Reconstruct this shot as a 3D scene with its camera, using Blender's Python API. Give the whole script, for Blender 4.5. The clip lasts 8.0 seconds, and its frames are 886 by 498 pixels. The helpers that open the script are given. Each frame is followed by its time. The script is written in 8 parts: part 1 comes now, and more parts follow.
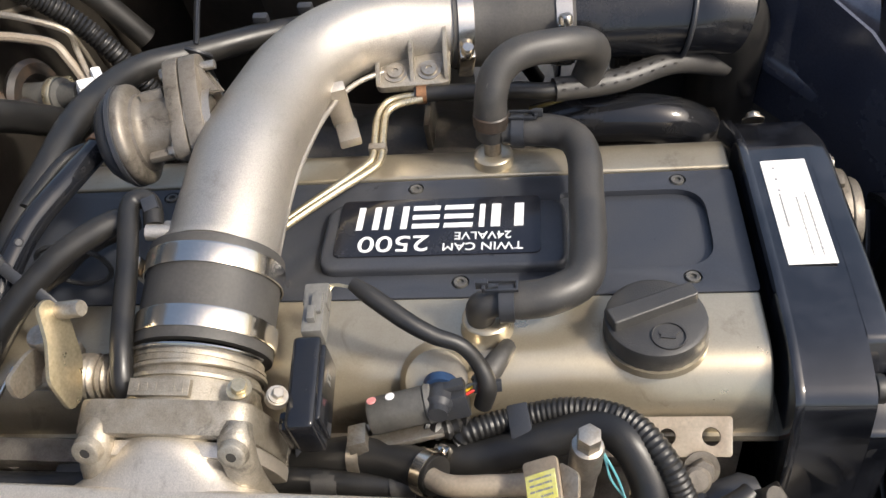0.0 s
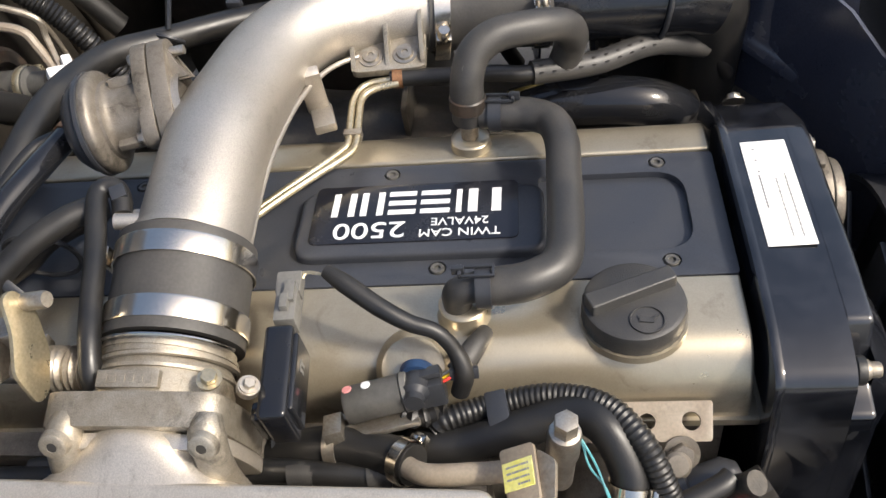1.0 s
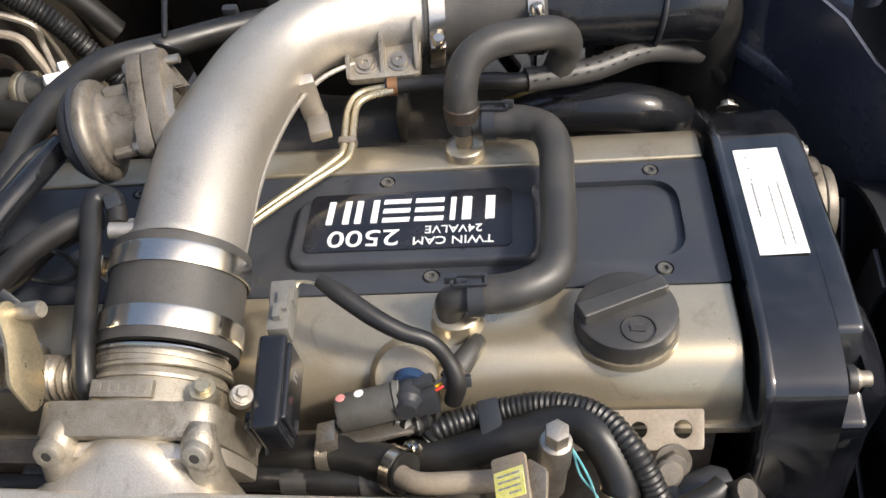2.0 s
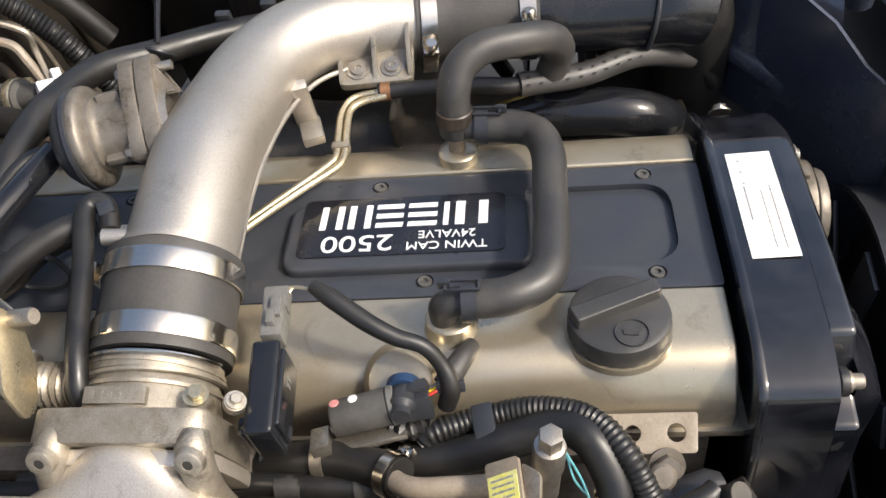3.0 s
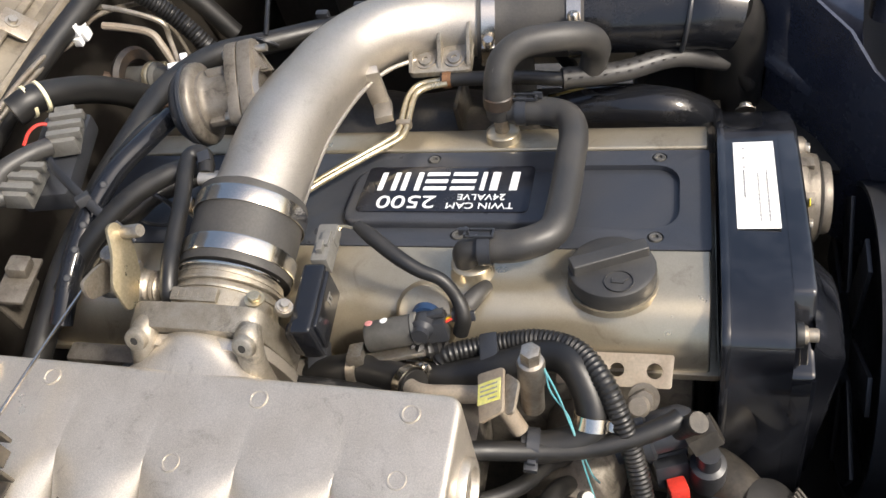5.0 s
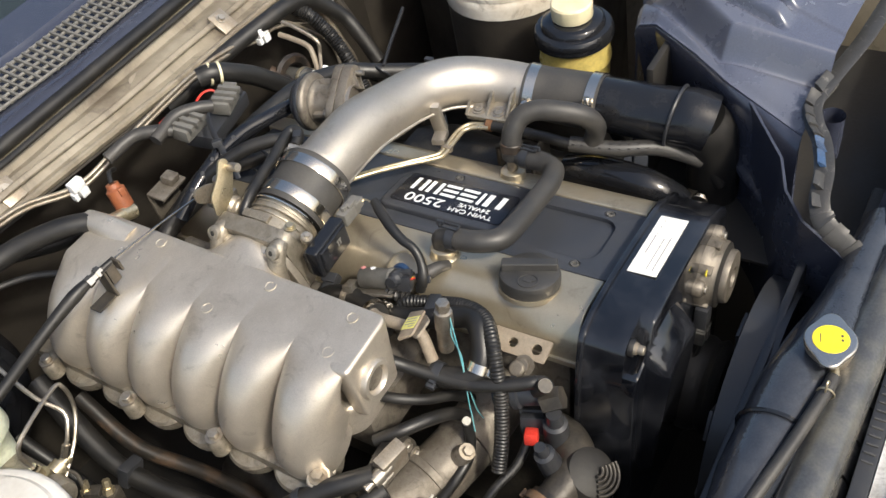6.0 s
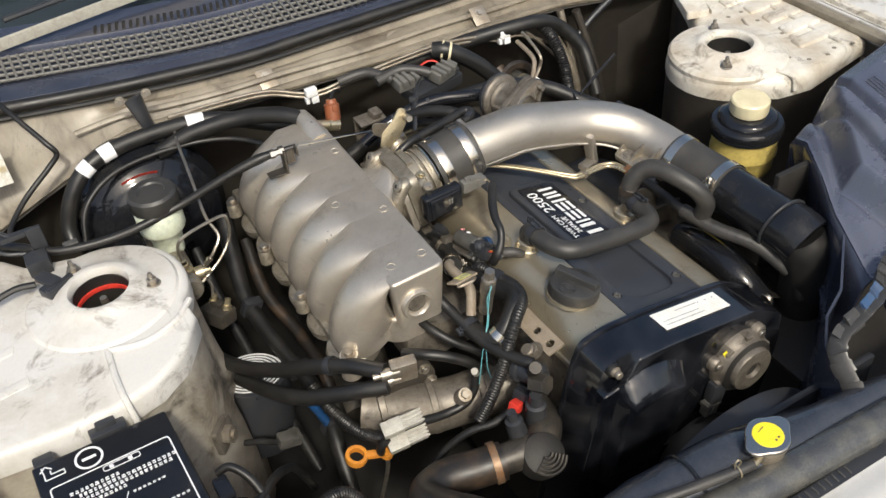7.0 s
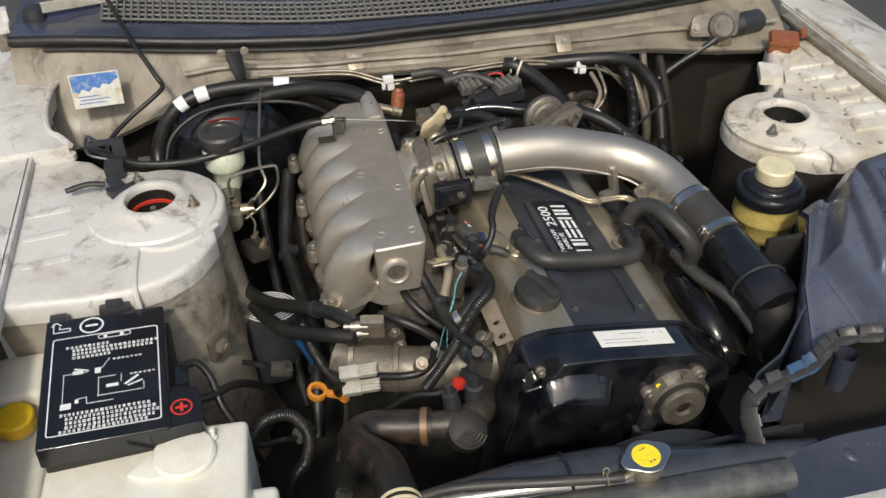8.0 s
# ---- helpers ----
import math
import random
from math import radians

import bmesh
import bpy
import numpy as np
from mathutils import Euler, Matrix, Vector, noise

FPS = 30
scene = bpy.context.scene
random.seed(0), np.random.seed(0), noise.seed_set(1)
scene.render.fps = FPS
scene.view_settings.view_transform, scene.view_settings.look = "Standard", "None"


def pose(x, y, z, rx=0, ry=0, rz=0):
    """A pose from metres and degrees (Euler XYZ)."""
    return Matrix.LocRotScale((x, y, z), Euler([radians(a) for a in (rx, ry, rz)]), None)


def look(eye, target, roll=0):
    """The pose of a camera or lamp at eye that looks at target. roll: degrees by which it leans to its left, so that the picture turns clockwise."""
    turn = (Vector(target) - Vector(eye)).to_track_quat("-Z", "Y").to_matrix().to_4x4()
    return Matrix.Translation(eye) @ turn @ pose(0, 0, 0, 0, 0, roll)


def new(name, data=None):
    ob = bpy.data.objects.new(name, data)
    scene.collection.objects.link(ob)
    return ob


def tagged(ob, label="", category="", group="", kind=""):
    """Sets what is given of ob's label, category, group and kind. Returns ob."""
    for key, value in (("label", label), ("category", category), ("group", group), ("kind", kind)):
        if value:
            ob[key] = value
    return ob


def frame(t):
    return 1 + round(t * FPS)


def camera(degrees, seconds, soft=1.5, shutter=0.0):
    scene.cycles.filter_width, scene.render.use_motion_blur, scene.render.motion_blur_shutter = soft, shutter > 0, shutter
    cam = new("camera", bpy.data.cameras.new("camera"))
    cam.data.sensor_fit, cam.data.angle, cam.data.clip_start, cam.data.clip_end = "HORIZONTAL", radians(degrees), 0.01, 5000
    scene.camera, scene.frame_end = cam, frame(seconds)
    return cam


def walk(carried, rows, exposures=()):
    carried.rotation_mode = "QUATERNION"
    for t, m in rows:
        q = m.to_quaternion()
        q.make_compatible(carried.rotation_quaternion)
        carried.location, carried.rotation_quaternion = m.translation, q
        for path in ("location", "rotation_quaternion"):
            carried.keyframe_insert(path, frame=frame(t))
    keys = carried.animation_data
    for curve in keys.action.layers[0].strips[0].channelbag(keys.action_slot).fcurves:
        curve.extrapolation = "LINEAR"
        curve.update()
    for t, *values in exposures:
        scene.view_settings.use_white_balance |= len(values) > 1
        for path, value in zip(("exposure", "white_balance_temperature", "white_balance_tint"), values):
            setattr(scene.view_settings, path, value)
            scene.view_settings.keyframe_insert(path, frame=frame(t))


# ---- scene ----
cam = camera(52.3, 8.0)
PATH = [
    (0, (-0.393, 0.084, 1.343), (0.741, 0.356, -0.283), -11.4),
    (0.5, (-0.383, 0.075, 1.339), (0.745, 0.329, -0.293), -11.5),
    (1, (-0.389, 0.076, 1.333), (0.726, 0.326, -0.308), -11.4),
    (1.5, (-0.385, 0.072, 1.338), (0.725, 0.328, -0.306), -11.6),
    (3, (-0.385, 0.069, 1.339), (0.736, 0.311, -0.299), -11.3),
    (3.5, (-0.385, 0.061, 1.343), (0.737, 0.322, -0.293), -12.0),
    (4, (-0.381, 0.05, 1.339), (0.726, 0.347, -0.299), -12.7),
    (4.5, (-0.392, 0.032, 1.345), (0.708, 0.401, -0.284), -14.3),
    (5, (-0.483, -0.027, 1.392), (0.644, 0.502, -0.174), -18.0),
    (5.2, (-0.527, -0.078, 1.405), (0.606, 0.541, -0.123), -19.7),
    (6.3, (-0.636, -0.42, 1.589), (0.321, 0.629, 0.18), -10.2),
    (6.5, (-0.623, -0.483, 1.602), (0.23, 0.663, 0.202), -7.8),
    (7, (-0.597, -0.641, 1.617), (0.066, 0.729, 0.321), -5.9),
    (7.5, (-0.551, -0.804, 1.644), (-0.017, 0.63, 0.356), -2.5),
    (8, (-0.419, -0.855, 1.651), (-0.089, 0.677, 0.408), -1.1),
]
walk(cam, [(t, look(eye, target, roll)) for t, eye, target, roll in PATH],
     [(0, 0.74, 6500, 9.5), (4.0, 0.74, 6500, 9.5), (5.2, 0.72, 6500, 9.5), (6.3, 0.40, 6500, 6.5), (7.0, 0.14, 6420, 6.5), (8.0, -0.22, 6400, 6.5)])


# ---- daylight ----
SUN = Vector((-0.14, -0.67, 0.73)).normalized()
world = bpy.data.worlds.new("daylight")
scene.world = world
world.use_nodes = True
wn = world.node_tree
sky = wn.nodes.new("ShaderNodeTexSky")
sky.sky_type = "NISHITA"
sky.sun_disc = False
sky.dust_density = 5.0
sky.sun_elevation = math.asin(SUN.z)
sky.sun_rotation = math.atan2(SUN.x, SUN.y)
wn.nodes["Background"].inputs["Strength"].default_value = 0.15
wn.links.new(sky.outputs["Color"], wn.nodes["Background"].inputs["Color"])
sun = new("sun", bpy.data.lights.new("sun", "SUN"))
sun.data.energy = 2.7
sun.data.angle = radians(5)
sun.data.color = (1.0, 0.93, 0.82)
sun.matrix_world = look(SUN * 6, (0, 0, 0))


# ---- materials ----
def material(name, base, rough, metal=0.0, dirt=None, amount=0.35, large=14.0, fine=420.0, bump=0.12, coat=0.0,
             rough_var=0.12, island=0.0, spec=0.5, stretch=(1, 1, 1), transmit=0.0, scatter=0.0, low=0.42, high=0.68, grainy=1.0, stain=None):
    """A worn surface: base colour, blotches of dirt, fine grain in colour, gloss and relief."""
    m = bpy.data.materials.new(name)
    m.use_nodes = True
    nodes, links = m.node_tree.nodes, m.node_tree.links
    bsdf = nodes["Principled BSDF"]
    where = nodes.new("ShaderNodeTexCoord")
    mapping = nodes.new("ShaderNodeMapping")
    mapping.inputs["Scale"].default_value = stretch
    links.new(where.outputs["Object"], mapping.inputs["Vector"])
    big = nodes.new("ShaderNodeTexNoise")
    big.inputs["Scale"].default_value = large
    big.inputs["Detail"].default_value = 6
    big.inputs["Roughness"].default_value = 0.65
    small = nodes.new("ShaderNodeTexNoise")
    small.inputs["Scale"].default_value = fine
    small.inputs["Detail"].default_value = 3
    for node in (big, small):
        links.new(mapping.outputs["Vector"], node.inputs["Vector"])
    ramp = nodes.new("ShaderNodeMapRange")
    ramp.inputs["From Min"].default_value, ramp.inputs["From Max"].default_value = low, high
    ramp.inputs["To Max"].default_value = amount
    links.new(big.outputs["Fac"], ramp.inputs["Value"])
    mix = nodes.new("ShaderNodeMix")
    mix.data_type = "RGBA"
    dirt = dirt or tuple(c * 0.45 for c in base)
    mix.inputs["A"].default_value = (*base, 1)
    mix.inputs["B"].default_value = (*dirt, 1)
    links.new(ramp.outputs["Result"], mix.inputs["Factor"])
    coloured = mix.outputs["Result"]
    if stain:
        tone, size, start, end, most = stain
        soil = nodes.new("ShaderNodeTexNoise")
        soil.inputs["Scale"].default_value = size
        soil.inputs["Detail"].default_value = 9
        soil.inputs["Roughness"].default_value = 0.72
        soil.inputs["Distortion"].default_value = 0.8
        links.new(mapping.outputs["Vector"], soil.inputs["Vector"])
        cut = nodes.new("ShaderNodeMapRange")
        cut.inputs["From Min"].default_value, cut.inputs["From Max"].default_value = start, end
        cut.inputs["To Max"].default_value = most
        links.new(soil.outputs["Fac"], cut.inputs["Value"])
        over = nodes.new("ShaderNodeMix")
        over.data_type = "RGBA"
        over.inputs["B"].default_value = (*tone, 1)
        links.new(coloured, over.inputs["A"])
        links.new(cut.outputs["Result"], over.inputs["Factor"])
        coloured = over.outputs["Result"]
    grain = nodes.new("ShaderNodeMapRange")
    grain.inputs["From Min"].default_value, grain.inputs["From Max"].default_value = 0.3, 0.7
    grain.inputs["To Min"].default_value, grain.inputs["To Max"].default_value = 1 - 0.14 * grainy, 1 + 0.1 * grainy
    links.new(small.outputs["Fac"], grain.inputs["Value"])
    tint = nodes.new("ShaderNodeMix")
    tint.data_type, tint.blend_type = "RGBA", "MULTIPLY"
    tint.inputs["Factor"].default_value = 1.0
    links.new(coloured, tint.inputs["A"])
    links.new(grain.outputs["Result"], tint.inputs["B"])
    links.new(tint.outputs["Result"], bsdf.inputs["Base Color"])
    gloss = nodes.new("ShaderNodeMapRange")
    gloss.inputs["From Min"].default_value, gloss.inputs["From Max"].default_value = 0.3, 0.7
    gloss.inputs["To Min"].default_value = max(0.03, rough - rough_var)
    gloss.inputs["To Max"].default_value = min(1.0, rough + rough_var)
    links.new(big.outputs["Fac"], gloss.inputs["Value"])
    links.new(gloss.outputs["Result"], bsdf.inputs["Roughness"])
    bsdf.inputs["Metallic"].default_value = metal
    bsdf.inputs["Coat Weight"].default_value = coat
    bsdf.inputs["Specular IOR Level"].default_value = spec
    bsdf.inputs["Transmission Weight"].default_value = transmit
    if scatter:
        bsdf.inputs["Subsurface Weight"].default_value = scatter
        bsdf.inputs["Subsurface Radius"].default_value = (0.012, 0.011, 0.008)
        bsdf.inputs["Subsurface Scale"].default_value = 0.5
    if bump:
        relief = nodes.new("ShaderNodeBump")
        relief.inputs["Strength"].default_value = bump
        relief.inputs["Distance"].default_value = 0.001
        links.new(small.outputs["Fac"], relief.inputs["Height"])
        links.new(relief.outputs["Normal"], bsdf.inputs["Normal"])
    return m


CAST = material("cast_aluminium", (0.48, 0.447, 0.40), 0.42, 0.82, (0.39, 0.355, 0.305), 0.4, 18, 1500, 0.35, rough_var=0.05, grainy=1.5, stain=((0.30, 0.265, 0.22), 40, 0.56, 0.72, 0.5))
PLENUM = material("silver_plenum", (0.60, 0.545, 0.465), 0.34, 0.72, (0.38, 0.335, 0.275), 0.5, 14, 1100, 0.18, rough_var=0.08, stain=((0.22, 0.18, 0.135), 34, 0.57, 0.74, 0.6))
OXIDE = material("oxidised_casting", (0.205, 0.182, 0.152), 0.48, 0.5, (0.09, 0.075, 0.055), 0.7, 45, 900, 0.25, rough_var=0.1, stain=((0.035, 0.03, 0.024), 50, 0.55, 0.70, 0.85))
ROUGH_CAST = material("rough_cast_aluminium", (0.38, 0.345, 0.285), 0.45, 0.70, (0.19, 0.16, 0.118), 0.8, 40, 1100, 0.35, rough_var=0.1, low=0.38, high=0.68, stain=((0.06, 0.05, 0.038), 42, 0.53, 0.68, 0.8))
COVER = material("champagne_cover", (0.455, 0.40, 0.30), 0.32, 0.74, (0.30, 0.245, 0.165), 0.5, 12, 800, 0.025, rough_var=0.07, grainy=0.35, stain=((0.17, 0.14, 0.095), 26, 0.56, 0.74, 0.6))
SATIN = material("satin_black", (0.026, 0.028, 0.033), 0.37, dirt=(0.042, 0.040, 0.038), amount=0.5, large=22, fine=900, bump=0.05)
# Raised blue-grey base holds the cover's sky sheen besides its dust.
COIL_BLACK = material("dusty_sky_sheen_black", (0.034, 0.037, 0.045), 0.36, dirt=(0.055, 0.056, 0.060), amount=0.5, large=16, fine=900, bump=0.05, stain=((0.09, 0.088, 0.085), 60, 0.62, 0.72, 0.35))
BADGE = material("badge_black", (0.010, 0.011, 0.016), 0.20, dirt=(0.03, 0.03, 0.03), amount=0.3, large=40, bump=0.03)
# Lifted grey base holds the bar's sky reflection.
GREY_BAR = material("scuffed_bar_sky_sheen", (0.058, 0.060, 0.062), 0.20, 0.1, (0.140, 0.132, 0.108), 0.7, 26, 400, 0.02, rough_var=0.07, spec=0.9)
# Blue-grey sky reflection of the tank is put into its black.
TANK_BLACK = material("sky_sheen_black_tank", (0.028, 0.032, 0.041), 0.16, 0.0, (0.070, 0.074, 0.082), 0.5, 16, 500, 0.015, spec=0.9)
WORN_LABEL = material("worn_label", (0.60, 0.60, 0.56), 0.5, 0.0, (0.40, 0.35, 0.25), 0.6, 40, 300, 0.0)
FADED_BLUE = material("faded_blue_print", (0.05, 0.15, 0.42), 0.5, 0.0, (0.30, 0.36, 0.44), 0.7, 60, 300, 0.0, low=0.50, high=0.62)
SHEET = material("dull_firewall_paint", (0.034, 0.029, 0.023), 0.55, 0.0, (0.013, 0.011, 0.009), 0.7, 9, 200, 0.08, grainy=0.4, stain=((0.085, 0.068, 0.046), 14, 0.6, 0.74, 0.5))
GLOSS = material("gloss_black", (0.009, 0.010, 0.013), 0.12, dirt=(0.03, 0.028, 0.025), amount=0.4, large=26, fine=600, bump=0.015, rough_var=0.08)
TIMING = material("scuffed_gloss_black", (0.0040, 0.0045, 0.0062), 0.10, dirt=(0.030, 0.0315, 0.037), amount=0.65, large=24, fine=600, bump=0.010, rough_var=0.06, spec=0.85)
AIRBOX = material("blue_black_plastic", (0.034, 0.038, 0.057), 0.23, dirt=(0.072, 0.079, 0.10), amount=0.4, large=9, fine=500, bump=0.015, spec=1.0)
# Lighter copy of AIRBOX: the lid's sky reflection is put into its colour.
SKYLIT_BLUE = material("sky_lit_blue_black_plastic", (0.074, 0.083, 0.121), 0.26, dirt=(0.13, 0.137, 0.16), amount=0.5, large=8, fine=500, bump=0.015, spec=1.0, stain=((0.16, 0.16, 0.165), 30, 0.60, 0.72, 0.4))
RUBBER = material("rubber", (0.0105, 0.0103, 0.0102), 0.45, dirt=(0.030, 0.027, 0.023), amount=0.5, large=34, fine=700, bump=0.08)
HOSE_GREY = material("grey_black_hose_rubber", (0.030, 0.029, 0.028), 0.48, dirt=(0.070, 0.064, 0.056), amount=0.5, large=30, fine=700, bump=0.1, stain=((0.15, 0.14, 0.125), 90, 0.66, 0.72, 0.6))
OLD_RUBBER = material("old_rubber", (0.017, 0.015, 0.013), 0.42, dirt=(0.078, 0.047, 0.027), amount=0.7, large=30, fine=500, bump=0.15, low=0.48, high=0.70)
COUPLER = material("silicone_coupler", (0.040, 0.038, 0.036), 0.55, dirt=(0.075, 0.07, 0.062), amount=0.5, large=26, fine=500, bump=0.08)
CAP = material("cap_plastic", (0.034, 0.033, 0.032), 0.42, dirt=(0.065, 0.062, 0.056), amount=0.5, large=30, fine=1100, bump=0.3)
STEEL = material("bright_steel", (0.66, 0.61, 0.53), 0.20, 1.0, (0.55, 0.50, 0.43), 0.3, 22, 700, 0.015, rough_var=0.05, grainy=0.3)
DULL_STEEL = material("dull_steel", (0.42, 0.39, 0.34), 0.42, 0.9, (0.20, 0.15, 0.10), 0.6, 60, 500, 0.2)
BRACKET = material("bracket_steel", (0.36, 0.32, 0.26), 0.48, 0.75, (0.18, 0.12, 0.07), 0.5, 50, 500, 0.15)
ZINC = material("yellow_zinc", (0.56, 0.49, 0.34), 0.34, 0.85, (0.34, 0.26, 0.14), 0.5, 50, 500, 0.1)
RUSTY_STEEL = material("rusty_steel", (0.24, 0.16, 0.10), 0.55, 0.5, (0.26, 0.11, 0.04), 0.8, 70, 500, 0.15)
COPPER = material("copper", (0.42, 0.22, 0.11), 0.45, 0.85, (0.18, 0.09, 0.05), 0.6, 80, 500, 0.1)
PAINT = material("aged_white_paint", (0.60, 0.585, 0.555), 0.36, 0.0, (0.36, 0.315, 0.245), 0.8, 6, 260, 0.02, low=0.46, high=0.72, grainy=0.2, stain=((0.11, 0.085, 0.06), 15, 0.53, 0.68, 0.8))
RUSTY_PAINT = material("rusty_white_paint", (0.68, 0.65, 0.58), 0.40, 0.0, (0.36, 0.28, 0.18), 0.85, 7, 260, 0.03, low=0.42, high=0.66, grainy=0.2, stain=((0.11, 0.075, 0.045), 19, 0.55, 0.70, 0.85))
TAN = material("tan_painted_steel", (0.25, 0.21, 0.16), 0.5, 0.0, (0.17, 0.12, 0.08), 0.5, 50, 500, 0.06)
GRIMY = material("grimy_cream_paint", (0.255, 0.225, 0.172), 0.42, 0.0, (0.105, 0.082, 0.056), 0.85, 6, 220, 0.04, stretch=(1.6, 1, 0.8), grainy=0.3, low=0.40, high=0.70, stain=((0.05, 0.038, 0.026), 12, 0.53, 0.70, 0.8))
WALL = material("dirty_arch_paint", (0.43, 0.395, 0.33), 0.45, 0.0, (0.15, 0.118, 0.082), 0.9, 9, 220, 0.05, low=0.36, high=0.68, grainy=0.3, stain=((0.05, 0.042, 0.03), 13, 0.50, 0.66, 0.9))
# Near-black grime; also stands in for shade in the snout, holes and slots.
DARK = material("dark_grime_and_shade", (0.014, 0.013, 0.012), 0.6, 0.0, (0.034, 0.029, 0.022), 0.6, 12, 200, 0.3)
IRON = material("oily_iron", (0.044, 0.040, 0.035), 0.46, 0.4, (0.125, 0.105, 0.08), 0.6, 25, 300, 0.3, stain=((0.02, 0.018, 0.015), 40, 0.54, 0.70, 0.8))
GREY_PLASTIC = material("grey_plastic", (0.14, 0.136, 0.125), 0.42, dirt=(0.09, 0.085, 0.07), amount=0.5, large=60, fine=500, bump=0.08)
DARK_GREY = material("dark_grey_plastic", (0.085, 0.082, 0.075), 0.42, dirt=(0.03, 0.03, 0.028), amount=0.5, large=60, fine=500, bump=0.08)
PALE_PLASTIC = material("pale_plastic", (0.40, 0.385, 0.34), 0.42, dirt=(0.22, 0.195, 0.15), amount=0.6, large=60, fine=400, bump=0.08)
TANK_WHITE = material("milky_plastic", (0.72, 0.705, 0.63), 0.42, dirt=(0.50, 0.44, 0.30), amount=0.55, large=11, fine=200, bump=0.01, scatter=0.25, grainy=0.2)
BRAKE_MILK = material("milky_green_plastic", (0.60, 0.64, 0.52), 0.32, dirt=(0.44, 0.46, 0.32), amount=0.5, large=22, fine=200, bump=0.03, scatter=0.3)
PS_YELLOW = material("yellowed_plastic", (0.58, 0.47, 0.15), 0.32, dirt=(0.34, 0.26, 0.07), amount=0.6, large=22, fine=200, bump=0.03, scatter=0.25)
IVORY = material("ivory_plastic", (0.70, 0.63, 0.42), 0.38, dirt=(0.5, 0.43, 0.25), amount=0.5, large=30, bump=0.02, grainy=0.3)
WHITE = material("white_print", (0.80, 0.80, 0.80), 0.45, dirt=(0.62, 0.62, 0.60), amount=0.3, large=60, bump=0.0)
LABEL = material("white_label", (0.82, 0.81, 0.77), 0.40, dirt=(0.70, 0.66, 0.54), amount=0.35, large=40, bump=0.0)
PALE_YELLOW = material("faded_yellow_tag", (0.70, 0.66, 0.16), 0.5, dirt=(0.6, 0.6, 0.4), amount=0.5, large=60, bump=0.0)
GREY_INK = material("faded_ink", (0.28, 0.28, 0.28), 0.6, bump=0.0)
INK = material("label_ink", (0.06, 0.06, 0.07), 0.6, bump=0.0)
YELLOW = material("yellow_label", (0.88, 0.72, 0.03), 0.40, dirt=(0.70, 0.55, 0.05), amount=0.3, large=60, bump=0.0)
YELLOW_PL = material("yellow_plastic", (0.86, 0.56, 0.02), 0.35, dirt=(0.6, 0.38, 0.03), amount=0.3, large=60, bump=0.03)
ORANGE = material("orange_plastic", (0.60, 0.24, 0.03), 0.38, dirt=(0.4, 0.14, 0.03), amount=0.45, large=60, bump=0.04)
RUST_PL = material("brown_red_plastic", (0.26, 0.085, 0.036), 0.42, dirt=(0.13, 0.05, 0.03), amount=0.5, large=50, bump=0.05)
RED = material("red_plastic", (0.62, 0.045, 0.03), 0.42, dirt=(0.3, 0.03, 0.02), amount=0.4, large=60, bump=0.03)
NAVY = material("navy_plastic", (0.015, 0.040, 0.10), 0.4, dirt=(0.02, 0.03, 0.05), amount=0.5, large=50, bump=0.05)
PINK = material("pink_paint", (0.62, 0.25, 0.24), 0.5, bump=0.0)
BLUE = material("blue_plastic", (0.02, 0.085, 0.24), 0.4, dirt=(0.02, 0.04, 0.08), amount=0.5, large=50, bump=0.05)
TEAL = material("teal_wire", (0.10, 0.33, 0.36), 0.45, dirt=(0.25, 0.36, 0.36), amount=0.4, large=80, bump=0.0)
TAPE = material("grey_tape", (0.042, 0.041, 0.040), 0.40, dirt=(0.028, 0.026, 0.024), amount=0.75, large=40, fine=300, bump=0.2, stain=((0.24, 0.23, 0.20), 70, 0.58, 0.68, 0.6))
BLUE_TAPE = material("blue_tape", (0.035, 0.075, 0.16), 0.42, dirt=(0.10, 0.10, 0.10), amount=0.5, large=50, bump=0.2)
ASPHALT = material("asphalt", (0.055, 0.054, 0.052), 0.85, dirt=(0.09, 0.088, 0.084), amount=0.5, large=2, fine=120, bump=0.6)
GLASS = material("windscreen_glass", (0.02, 0.028, 0.032), 0.06, bump=0.0, rough_var=0.02, amount=0.1)


# ---- tools for shapes ----
def finish(bm, name, mat, sharp=38, recalc=True):
    if recalc:
        bmesh.ops.recalc_face_normals(bm, faces=bm.faces)
    me = bpy.data.meshes.new(name)
    bm.to_mesh(me)
    bm.free()
    me.materials.append(mat)
    me.polygons.foreach_set("use_smooth", [True] * len(me.polygons))
    me.set_sharp_from_angle(angle=radians(sharp))
    return me


def thing(name, m=None, label="", category="", group="", kind=""):
    ob = new(name)
    ob.empty_display_size = 0.02
    ob.matrix_world = m if m is not None else Matrix()
    return tagged(ob, label, category, group, kind)


def part(name, bm, mat, parent, label="", m=None, sharp=38):
    ob = new(name, finish(bm, name, mat, sharp))
    ob.parent = parent
    if m is not None:
        ob.matrix_basis = m
    return tagged(ob, label)


def solid(name, bm, mat, label, category="", group="", kind="", m=None, sharp=38):
    ob = new(name, finish(bm, name, mat, sharp))
    if m is not None:
        ob.matrix_world = m
    return tagged(ob, label, category, group, kind)


def sheath(name, mesh_from, parent, m, label=""):
    """Another part on the same mesh."""
    ob = new(name, mesh_from.data)
    ob.parent = parent
    ob.matrix_basis = m
    return tagged(ob, label)


